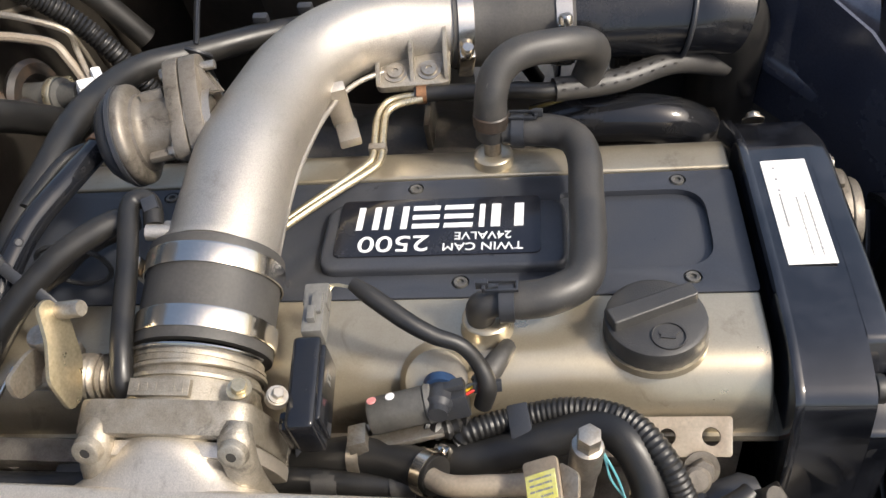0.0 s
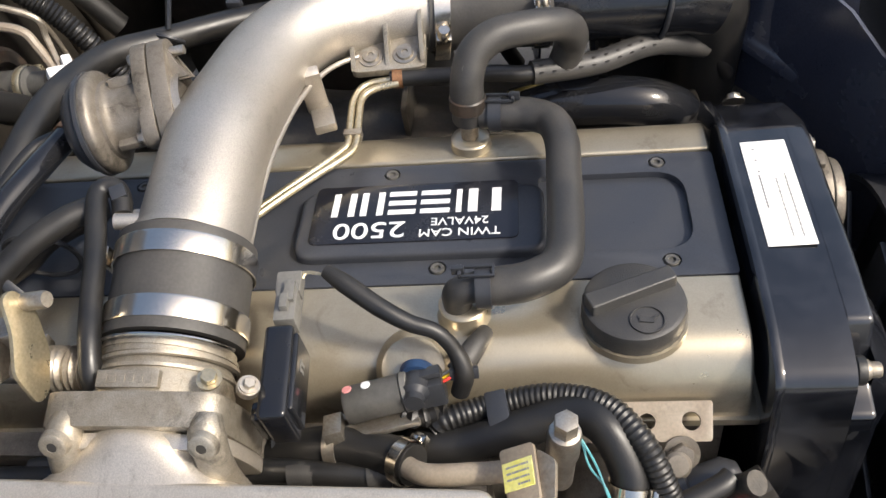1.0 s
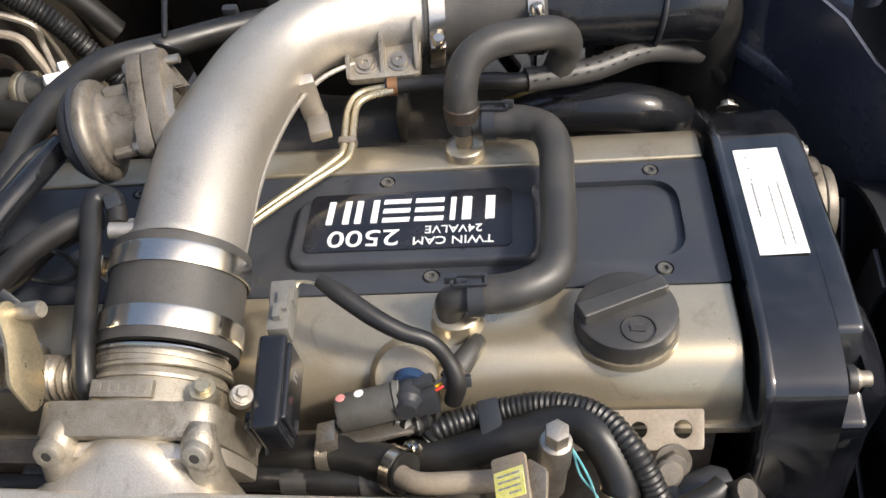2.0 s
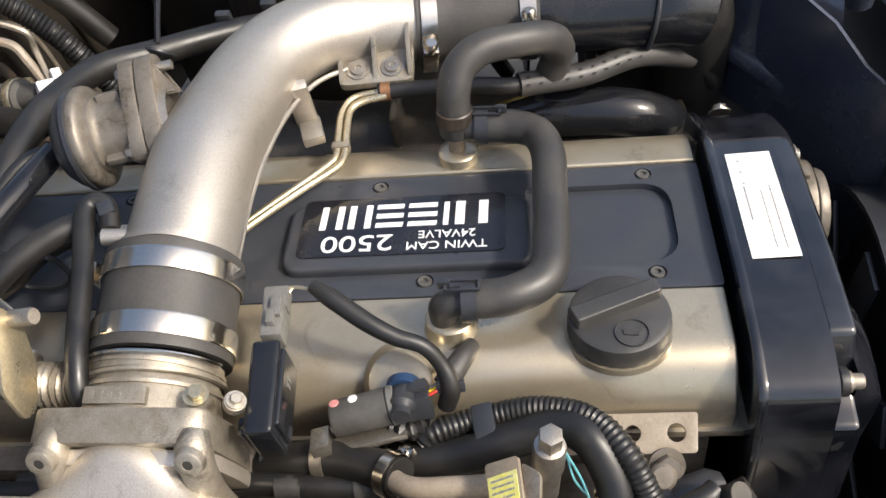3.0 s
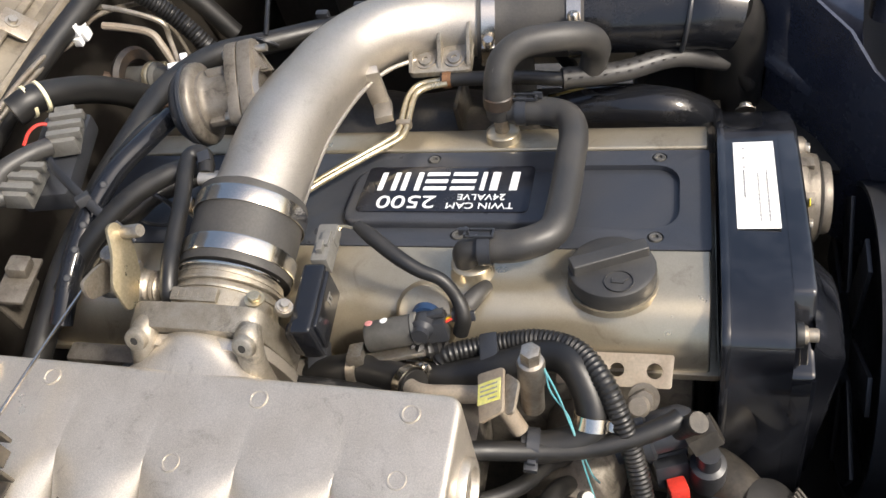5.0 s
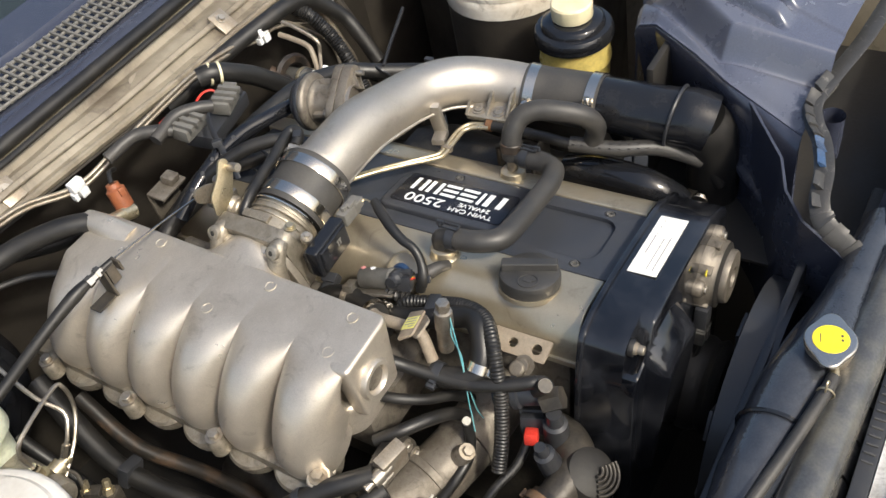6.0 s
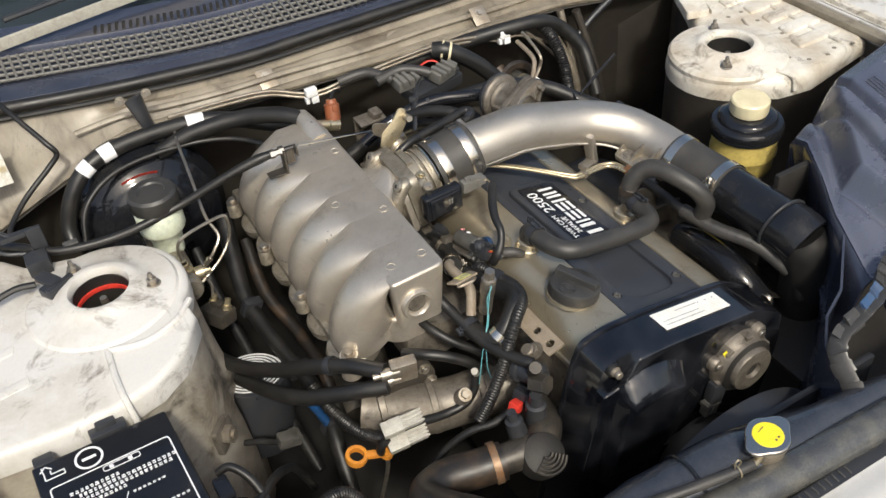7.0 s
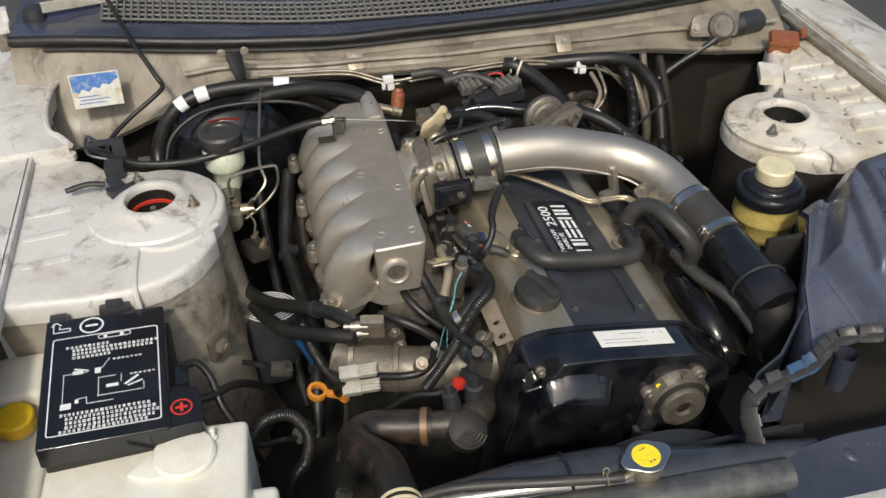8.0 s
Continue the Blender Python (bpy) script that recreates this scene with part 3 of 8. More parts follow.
for tower, skin, spots in ((RT, fender_r, (-0.35, 1.9)), (LT, fender_l, (1.2, 3.9))):
    for a in spots:
        m = pose(tower.x + 0.066 * math.cos(a), tower.y + 0.066 * math.sin(a), 0.8615)
        part("tower_nut", join(lathe([(0, 0.002), (0.0095, 0.002), (0.0105, 0), (0.0105, -0.002), (0, -0.002)], 20), prism([(0.0062 * math.cos(math.pi * k / 3), 0.0062 * math.sin(math.pi * k / 3)) for k in range(6)], 0.002, 0.010, 0.001), lathe([(0, 0.018), (0.0026, 0.018), (0.0032, 0.016), (0.0032, 0.008)], 12)), DULL_STEEL, skin, "", m)

# white panel that runs up to the cowl round the notice
RIM = [(-0.748, 0.512), (-0.768, 0.545), (-0.790, 0.575), (-0.802, 0.657), (-0.794, 0.741), (-0.762, 0.805), (-0.715, 0.838), (-0.66, 0.85)]
cowl_side = solid("cowl_side_panel", prism([Vector(p) for p in RIM] + [Vector(p) for p in ((-0.66, 0.868), (-0.74, 0.865), (-0.80, 0.845), (-0.90, 0.82), (-0.86, 0.50))], 0.840, 0.877, 0.005), PAINT, "white painted panel curving up to the cowl", "body panel", kind="structure")
part("rim_bead", tube([(x + 0.004, y, 0.876) for x, y in RIM], 0.0050, 8, 5), PAINT, cowl_side, "rolled rim")
hinge = thing("hood_mount", pose(-0.878, 0.865, 0.905, 0, 0, 10), "white painted hood mount with rusty foot", "bracket")
part("arm", join(box(0.020, 0.075, 0.012, 0.003, (0, 0.02, 0.036)), box(0.012, 0.030, 0.060, 0.003, (0.006, 0.03, 0.03))), PAINT, hinge)
part("foot", box(0.046, 0.050, 0.020, 0.004, (0.006, 0.0, 0.008)), GRIMY, hinge)
hexbolt(hinge, pose(0.012, -0.008, 0.018), 0.007, DULL_STEEL)
plug_c = thing("rubber_stop", pose(-0.825, 0.890, 0.945), "round black rubber stop on the cowl", "stop")
part("stop", lathe([(0, 0.022), (0.012, 0.022), (0.018, 0.018), (0.020, 0.010), (0.022, 0.0), (0.022, -0.015)], 28), SATIN, plug_c)

# outer fenders and their flanges
for name, x0, x1, label in (("fender", -0.812, -1.02, "white painted fender beside the engine bay"), ("fender", 0.668, 0.86, "pale painted fender beside the engine bay")):
    way = -1 if x1 < x0 else 1
    solid(name, sheet(np.linspace(min(x0, x1), max(x0, x1), 9), np.linspace(-0.75, 1.0, 25), lambda x, y: 0.868 - 0.9 * max(0.0, abs(x - x0) - 0.06) ** 1.5 - 0.06 * max(0.0, -y) ** 1.5, 0.003), PAINT, label, "fender", kind="structure")
    solid("fender_side", loft(sorted((x1, x1 + way * 0.035)), lambda x, x1=x1, way=way: [(-0.72, 0.80 - 12 * abs(x - x1) * 0.9), (0.2, 0.822 - 12 * abs(x - x1) * 0.9), (1.0, 0.822 - 12 * abs(x - x1) * 0.9)], 0.003), PAINT, "white painted outer side of the fender", "fender", kind="structure")
    solid("fender_flange", box(0.006, 1.30, 0.03, 0.002, (x0 - way * 0.004, 0.10, 0.852)), PAINT, "folded painted edge of the fender", "fender", kind="structure")

# front: radiator support panel
front_panel = solid("radiator_support_panel", sheet(np.linspace(-0.80, 0.62, 40), [-0.62, -0.50, -0.44, -0.40, -0.372, -0.352, -0.338, -0.333, -0.331],
                    lambda x, y: (0.790 if y > -0.345 else 0.797) - 0.25 * max(0, -y - 0.42) ** 1.4 - (0.012 if y > -0.3325 else 0) + 0.003 * math.exp(-((y + 0.375) / 0.012) ** 2), 0.003), PAINT,
                    "white painted panel above the radiator", "body panel", kind="structure")
front_wall = solid("radiator_support_wall", box(1.15, 0.012, 0.44, 0.002, (-0.10, -0.345, 0.56)), DARK, "dark wall behind the front grille", "body panel", kind="structure")
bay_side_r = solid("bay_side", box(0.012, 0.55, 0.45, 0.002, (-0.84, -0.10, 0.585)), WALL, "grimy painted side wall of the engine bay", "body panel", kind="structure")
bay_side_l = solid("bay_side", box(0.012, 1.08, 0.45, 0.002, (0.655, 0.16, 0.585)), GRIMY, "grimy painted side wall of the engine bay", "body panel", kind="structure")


# ---- engine ----
engine_block = thing("engine_block", ENG, "oily dark engine block with cast head below the covers", "engine")
part("block", box(0.24, 0.56, 0.22, 0.008, (-0.01, 0.245, -0.27)), IRON, engine_block)
part("cylinder_head", box(0.25, 0.55, 0.12, 0.008, (-0.008, 0.245, -0.121)), OXIDE, engine_block, "dull cast cylinder head")

cover_profile = rounded([(-0.140, -0.056), (-0.138, -0.030), (-0.122, -0.001), (-0.0662, 0.0015), (-0.0662, -0.014), (0.0595, -0.014), (0.0595, 0.003), (0.094, 0.001), (0.112, -0.018), (0.116, -0.052)],
                        [0.004, 0.020, 0.024, 0.003, 0, 0, 0.003, 0.014, 0.02, 0.004], 6)
TO_V = Matrix(((1, 0, 0, 0), (0, 0, 1, 0), (0, 1, 0, 0), (0, 0, 0, 1)))  # outline in u, w drawn out along v
valve_cover = thing("valve_cover", ENG, "champagne-silver cast valve cover with rounded edges", "valve cover")
vc = prism([(u, w) for u, w in cover_profile], 0, 0.555, 0, m=TO_V)
bmesh.ops.translate(vc, verts=vc.verts, vec=(0, -0.040, 0))
bevel(vc, 0.007, 3, [e for e in vc.edges if all(abs(v.co.y + 0.040) < 1e-5 for v in e.verts)])
part("cover_shell", vc, COVER, valve_cover, sharp=50)
part("cover_flange", box(0.266, 0.57, 0.007, 0.002, (-0.010, 0.238, -0.056)), COVER, valve_cover)
for u, v, r, h, lean in ((-0.092, 0.139, 0.0160, 0.012, 0), (0.077, 0.139, 0.0155, 0.012, 0)):
    part("hose_boss", lathe([(0, h), (r * 0.62, h), (r * 0.92, h - 0.0008), (r, h - 0.002), (r, 0.003), (r * 1.08, 0.001), (r * 1.3, -0.004)], 32, pose(u, v, 0)), COVER, valve_cover)
part("sensor_boss", lathe([(0, 0.012), (0.012, 0.012), (0.020, 0.010), (0.025, 0.003), (0.028, -0.012), (0.030, -0.04)], 32, pose(-0.128, 0.170, -0.010, 0, -38, 0)), COVER, valve_cover)

# coil cover in the valley, with badge
coil_cover = thing("coil_cover", ENG, "satin black plastic coil cover with raised badge and recessed panel", "engine cover")
bolts = [(0.0485, 0.0), (0.0485, 0.199), (0.0485, 0.398), (-0.0515, 0.001), (-0.0515, 0.159), (-0.0515, 0.317)]
outer = rect(-0.0655, -0.041, 0.0585, 0.508, 0.004)
recess = rounded([(-0.041, 0.088), (-0.041, -0.017), (0.038, -0.017), (0.038, 0.088)], [0.004, 0.024, 0.024, 0.004], 6)
holes = [circle(u, v, 0.0064, 18) for u, v in bolts]
part("plate", prism(outer, -0.0135, -0.0045, 0), COIL_BLACK, coil_cover)
part("frame", prism(outer, -0.0043, 0.0008, 0.0012, [recess, *holes], 2), COIL_BLACK, coil_cover)
pad = rounded([(-0.044, 0.084), (0.024, 0.084), (0.024, 0.262), (-0.044, 0.262)], 0.014, 6)
part("badge_pad", prism(pad, 0.0010, 0.0085, 0.004, segments=3), COIL_BLACK, coil_cover)
badge = part("badge", prism(rounded([(-0.033, 0.1025), (0.0265, 0.1025), (0.0265, 0.2515), (-0.033, 0.2515)], 0.006, 5), 0.0087, 0.0098, 0.0005), BADGE, coil_cover, "glossy black badge plate with white lettering")
TEXT = Matrix(((0, -1, 0, 0), (1, 0, 0, 0), (0, 0, 1, 0), (0, 0, 0, 1)))  # reads along v, its top towards the intake side
MARK = [(0.0, 0.195, "stems"), (0.23, 0.265, "stem"), (0.30, 0.475, "rows"), (0.50, 0.665, "rows"), (0.69, 0.83, "stems"), (0.86, 1.0, "stems")]
for a, b, shape in MARK:
    v0, v1 = 0.1145 + 0.1235 * a, 0.1145 + 0.1235 * b
    if shape == "rows":
        fields = [(u0, u0 + 0.0046, v0, v1) for u0 in (-0.0058, 0.0037, 0.0134)]
    elif shape == "stem":
        fields = [(-0.0060, 0.0180, v0, v1)]
    else:
        w = (v1 - v0) * 0.30
        fields = [(-0.0060, 0.0180, v0, v0 + w), (-0.0060, 0.0180, v1 - w, v1)]
    for u0, u1, lo, hi in fields:
        part("brand_block", prism([(u0, lo + 0.0005), (u1, lo), (u1, hi - 0.0005), (u0, hi)], 0.0099, 0.0103, 0), WHITE, badge, "white block of the maker's mark")
words("2500", 0.0225, WHITE, badge, Matrix.Translation((-0.0205, 0.2085, 0.0101)) @ TEXT, 1.18)
words("TWIN CAM", 0.0105, WHITE, badge, Matrix.Translation((-0.0255, 0.1440, 0.0101)) @ TEXT, 1.08)
words("24VALVE", 0.0105, WHITE, badge, Matrix.Translation((-0.0145, 0.1440, 0.0101)) @ TEXT, 1.02)
for u, v in bolts:
    part("socket_screw", join(lathe([(0, -0.0005), (0.0022, -0.0005), (0.0026, 0.0012), (0.0046, 0.0014), (0.0052, 0.0004), (0.0052, -0.004)], 16), lathe([(0.0055, -0.0022), (0.0068, -0.0022), (0.0068, -0.004)], 16)), DARK_GREY, coil_cover, "", pose(u, v, 0))

# oil filler cap
oil_cap = thing("oil_filler_cap", ENG @ pose(-0.0985, 0.031, 0.0), "black textured plastic oil filler cap with grip bar", "filler cap")
part("cap_disc", lathe([(0.0315, -0.001), (0.0325, 0.001), (0.0325, 0.0125), (0.0318, 0.0150), (0.0290, 0.0165), (0, 0.0170)], 56,
                       wave=lambda a, z: 0.00025 * math.cos(28 * a) if 0.0005 < z < 0.0128 else 0.0), CAP, oil_cap)
part("cap_seat", lathe([(0.0285, 0.0005), (0.0342, 0.0005), (0.0350, -0.004)], 40), COVER, oil_cap)
grip = prism(rounded([(-0.0058, -0.0295), (0.0058, -0.0295), (0.0066, 0.0295), (-0.0066, 0.0295)], 0.002), 0.0162, 0.0250, 0.0022, segments=3)
part("grip_bar", grip, CAP, oil_cap, "", pose(0.004, 0.002, 0, 0, 0, 23))
part("emblem_ring", lathe([(0.0098, 0.0166), (0.0101, 0.0178), (0.0107, 0.0178), (0.0110, 0.0166)], 32, pose(-0.0175, -0.0060, 0)), CAP, oil_cap)
can = join(moved(prism([(-0.005, -0.002), (0.004, -0.002), (0.0035, 0.002), (-0.0045, 0.002)], 0.0168, 0.0177), Matrix()), moved(prism([(0.004, 0.0), (0.0075, 0.0045), (0.0065, 0.005), (0.0035, 0.002)], 0.0168, 0.0177), Matrix()), moved(prism([(-0.0055, 0.0005), (-0.0048, 0.0005), (-0.0048, 0.003), (-0.0055, 0.003)], 0.0168, 0.0177), Matrix()))
part("emblem", can, CAP, oil_cap, "", pose(-0.0175, -0.0060, 0, 0, 0, -95))

# timing belt cover
timing_cover = thing("timing_cover", ENG, "gloss black timing belt cover with white label and cam sensor", "engine cover")
face = rounded([(-0.165, -0.30), (-0.158, -0.05), (-0.150, -0.004), (-0.118, 0.0075), (-0.060, 0.0125), (0.056, 0.0120), (0.078, 0.0105), (0.136, -0.014), (0.148, -0.06), (0.150, -0.30)],
               [0, 0.02, 0.010, 0.02, 0.03, 0.02, 0.010, 0.012, 0.02, 0], 5)
tc = prism(face, 0, 0.0425, 0, m=TO_V)
bmesh.ops.translate(tc, verts=tc.verts, vec=(0, -0.0945, 0))
part("cover_body", tc, TIMING, timing_cover, sharp=50)
# the front part leaves a bolt notch free at the upper corner
front = rounded([(-0.165, -0.30), (-0.158, -0.05), (-0.1545, -0.034), (-0.136, -0.029), (-0.122, -0.016), (-0.113, 0.0083), (-0.060, 0.0125), (0.056, 0.0120), (0.078, 0.0105), (0.136, -0.014), (0.148, -0.06), (0.150, -0.30)],
                [0, 0.02, 0.004, 0.012, 0.012, 0.004, 0.03, 0.02, 0.010, 0.012, 0.02, 0], 5)
tf = prism(front, 0, 0.0163, 0, m=TO_V)
bmesh.ops.translate(tf, verts=tf.verts, vec=(0, -0.111, 0))
bevel(tf, 0.004, 3, [e for e in tf.edges if all(abs(v.co.y + 0.111) < 1e-5 for v in e.verts)])
part("front_panel", tf, TIMING, timing_cover, sharp=50)
rim = prism([(u * 1.016, w + 0.0035 if w > -0.29 else w) for u, w in face], 0, 0.0065, 0, m=TO_V)
bmesh.ops.translate(rim, verts=rim.verts, vec=(0, -0.0525, 0))
bevel(rim, 0.002, 2, [e for e in rim.edges if abs(e.verts[0].co.y - e.verts[1].co.y) < 1e-6])
part("rim", rim, TIMING, timing_cover, sharp=50)
label_top = part("label", box(0.106, 0.0315, 0.0006, 0.0002, (0, 0, 0.0003), 1), LABEL, timing_cover, "white service label with small print", pose(-0.0015, -0.0745, 0.0130, -2, 0, 0))
for row, (x, n, wd) in enumerate(((0.0085, 15, 0.034), (-0.002, 19, 0.058), (-0.0085, 22, 0.062))):
    bits = [bar(0.0008 if k % 4 else 0.0012, 0.0013 if k % 3 else 0.0007, -0.048 + (0.028 if row == 0 else 0.0) + k * wd / (2 * n) + 0.003, x) for k in range(2 * n)]
    part("print_line", join(*bits), GREY_INK, label_top, "", pose(0, 0, 0.0007))
part("print_line", join(*[bar(0.0018, 0.0018, 0.020 + k * 0.012, 0.008) for k in range(3)]), GREY_INK, label_top, "", pose(0, 0, 0.0007))
# bolt ear, scoop and sensor on the front face
part("bolt_grommet", lathe([(0, 0.0060), (0.0088, 0.0060), (0.0092, 0.0050), (0.0092, 0.0010), (0.0080, 0.0)], 24, pose(-0.1385, -0.0945, -0.0085, 90, 0, 0)), RUBBER, timing_cover, "black rubber grommet")
part("cover_bolt", lathe([(0, 0.0185), (0.0050, 0.0185), (0.0058, 0.0175), (0.0058, 0.0110), (0.0076, 0.0100), (0.0080, 0.0060)], 20, pose(-0.1385, -0.0945, -0.0085, 90, 0, 0) @ Matrix.Diagonal((0.85, 0.85, 0.85, 1))), BRACKET, timing_cover, "dull steel flanged bolt")
sc = bmesh.new()
rows = []
for w in np.linspace(-0.010, -0.19, 38):
    row = []
    for u in np.linspace(-0.136, -0.032, 26):
        q = (u + 0.084) / 0.052
        down = -0.010 - 0.018 * q * q - w
        out = float(np.interp(down, [0, 0.003, 0.025, 0.030, 0.16], [0.0, 0.006, 0.0235, 0.0250, 0.013]))
        side = min(1.0, max(0.0, (1 - abs(q)) / 0.22))
        row.append(sc.verts.new((u, -0.1095 - out * side * side * (3 - 2 * side), w)))
    rows.append(row)
for a, b in zip(rows, rows[1:]):
    for k in range(25):
        sc.faces.new((a[k], a[k + 1], b[k + 1], b[k]))
part("scoop", sc, TIMING, timing_cover, sharp=28)
cam_sensor = thing("cam_angle_sensor", ENG @ pose(0.064, -0.109, -0.058, 90, 0, 0) @ Matrix.Diagonal((1.06, 1.06, 0.74, 1)), "dirty cast aluminium cam angle sensor with three ears", "sensor")
part("sensor_body", lathe([(0.041, 0), (0.041, 0.014), (0.038, 0.018), (0.036, 0.030), (0.030, 0.034), (0.030, 0.040), (0.0285, 0.044), (0.012, 0.045), (0.0105, 0.038), (0, 0.038)], 44), OXIDE, cam_sensor)
for a in (60, 170, 300):
    part("ear", lathe([(0, 0.016), (0.008, 0.016), (0.010, 0.013), (0.010, 0)], 18, pose(0.041 * math.cos(radians(a)), 0.041 * math.sin(radians(a)), 0)), OXIDE, cam_sensor)
    hexbolt(cam_sensor, pose(0.041 * math.cos(radians(a)), 0.041 * math.sin(radians(a)), 0.016), 0.0048)
part("centre_bore", lathe([(0, 0.0385), (0.0100, 0.0386), (0.0100, 0.0380)], 24), DARK, cam_sensor, "dark centre bore")
part("groove", lathe([(0.0304, 0.0345), (0.0366, 0.0302), (0.0362, 0.0298), (0.0300, 0.0340)], 44), DARK, cam_sensor)
for a in (20, 95, 140, 215, 255, 335):
    part("body_rib", box(0.006, 0.010, 0.022, 0.001, (0.0385, 0, 0.012), m=pose(0, 0, 0, 0, 0, a)), OXIDE, cam_sensor)
part("plug_socket", box(0.022, 0.028, 0.020, 0.003, (-0.030, -0.036, 0.016), m=None), SATIN, cam_sensor, "black plug socket")
part("mating_plug", join(box(0.020, 0.022, 0.016, 0.002, (-0.033, -0.060, 0.018)), box(0.024, 0.006, 0.019, 0.001, (-0.033, -0.054, 0.018)), box(0.010, 0.014, 0.004, 0.001, (-0.033, -0.058, 0.028))), DARK_GREY, cam_sensor)
part("lead", tube([(-0.033, -0.070, 0.018), (-0.040, -0.084, 0.016), (-0.060, -0.100, 0.008), (-0.09, -0.12, -0.005)], 0.0045, 8, 4), RUBBER, cam_sensor)
part("paint_mark", bar(0.006, 0.010, 0, 0, 0, 0.0008), YELLOW, cam_sensor, "yellow paint mark", pose(-0.034, 0.024, 0.0165, 0, 0, 40))

# ---- intake tract ----
DUCT = [(-0.080, 0.3045, 0.8840), (-0.040, 0.3045, 0.8850), (0.0109, 0.3047, 0.8820), (0.0636, 0.3015, 0.8685), (0.1161, 0.2919, 0.8585), (0.1609, 0.2647, 0.8490), (0.1874, 0.2208, 0.8368), (0.1988, 0.1641, 0.8265)]
BORE = Matrix.Translation((-0.1127, 0.306, 0.879)) @ pose(0, 0, 0, 0, -11, 0) @ Matrix.Translation((0.115, -0.2995, -0.894))  # the throttle bore rises towards the pipe
intake_duct = thing("intake_duct", pose(0, 0, 0), "sandblasted cast aluminium intake pipe curving to the throttle", "intake pipe")
part("pipe", tube(DUCT, [0.0358, 0.0360, 0.0360, 0.0355, 0.0337, 0.0325, 0.0322, 0.0335], 40, 8), CAST, intake_duct, sharp=60)
seam = []
for k, (a, b) in enumerate(zip(DUCT[:-1], DUCT[1:])):
    way = Vector(b) - Vector(a)
    inward = Vector((way.y, -way.x, 0)).normalized()
    seam.append(Vector(a).lerp(Vector(b), 0.1 if k == 0 else 0.5) + inward * 0.0315 - Vector((0, 0, 0.0135 + 0.0015 * min(k, 2))))
part("casting_seam", tube(seam, [0.0026, 0.0024, 0.0022, 0.0022, 0.0022, 0.0022, 0.0020], 10, 8), CAST, intake_duct)
part("end_bead", lathe([(0.0340, -0.003), (0.0362, -0.002), (0.0362, 0.002), (0.0340, 0.003)], 40, axis_pose((-0.078, 0.306, 0.886), (0.98, 0, 0.10))), CAST, intake_duct)
coupler = thing("rubber_coupler", BORE, "dark rubber coupler with two polished band clamps", "coupler")
part("sleeve", lathe([(0.036, -0.033), (0.0425, -0.033), (0.0428, -0.030), (0.0425, -0.026), (0.0418, -0.012), (0.0418, 0.012), (0.0425, 0.026), (0.0428, 0.030), (0.0425, 0.033), (0.036, 0.033)], 48, axis_pose((-0.115, 0.299, 0.894), (1, 0, 0))), COUPLER, coupler)
for x in (-0.095, -0.135):
    clamp = part("band_clamp", lathe([(0.0426, -0.0066), (0.0436, -0.0066), (0.0440, -0.0052), (0.0437, 0), (0.0440, 0.0052), (0.0436, 0.0066), (0.0426, 0.0066)], 56, axis_pose((x, 0.299, 0.894), (1, 0, 0))), STEEL, coupler, "polished steel band")
    part("clamp_tail", box(0.012, 0.004, 0.020, 0.0008, (x, 0.343, 0.905), m=None), STEEL, clamp)

# throttle body
throttle = thing("throttle_valve", BORE, "rough cast aluminium throttle body with square flange", "throttle")
part("bore_housing", lathe([(0.036, 0.0), (0.039, 0.001), (0.0395, 0.010), (0.0375, 0.012), (0.039, 0.014), (0.0395, 0.022), (0.041, 0.026), (0.042, 0.040), (0.044, 0.050), (0, 0.050)], 44, axis_pose((-0.150, 0.300, 0.894), (-1, 0, 0))), ROUGH_CAST, throttle)
for x, r in ((-0.1555, 0.0405), (-0.162, 0.0418), (-0.1685, 0.0412)):
    part("cast_ridge", lathe([(r - 0.002, -0.0016), (r, -0.0010), (r, 0.0010), (r - 0.002, 0.0016)], 44, axis_pose((x, 0.300, 0.8935), (1, 0.05 * (x * 100 % 2 - 1), 0))), ROUGH_CAST, throttle)
plaque = part("plaque", box(0.010, 0.036, 0.005, 0.001, (-0.178, 0.303, 0.9350)), ROUGH_CAST, throttle)
part("raised_mark", join(*[bar(0.0050, 0.0026, -0.178, 0.290 + 0.0052 * k, 0.9375, 0.0007) for k in range(6)]), ROUGH_CAST, plaque)
part("mesh_edge", tube([(-0.1525, 0.299 + 0.0432 * math.cos(a), 0.894 + 0.0432 * math.sin(a)) for a in np.linspace(0.2, 2.9, 24)], 0.0011, 6, 2), STEEL, throttle, "bright braided edge")
fl = rounded([(-0.050, -0.044), (0.050, -0.044), (0.052, -0.010), (0.051, 0.045), (0.022, 0.047), (-0.022, 0.047), (-0.051, 0.045), (-0.052, -0.010)], 0.013, 5)
TO_X = Matrix(((0, 0, 1, 0), (1, 0, 0, 0), (0, 1, 0, 0), (0, 0, 0, 1)))  # outline in y, z drawn out along x
part("flange", prism(fl, -0.010, 0.010, 0.002, m=Matrix.Translation((-0.195, 0.300, 0.892)) @ TO_X, top_only=False), ROUGH_CAST, throttle)
part("lower_flange", prism(rounded([(-0.051, -0.046), (0.051, -0.046), (0.054, -0.012), (0.0525, 0.032), (0.024, 0.038), (-0.024, 0.038), (-0.0525, 0.032), (-0.054, -0.012)], 0.013, 5), -0.0045, 0.0045, 0.0018, m=Matrix.Translation((-0.2105, 0.300, 0.892)) @ TO_X, top_only=False), PLENUM, throttle, "silver plenum flange")
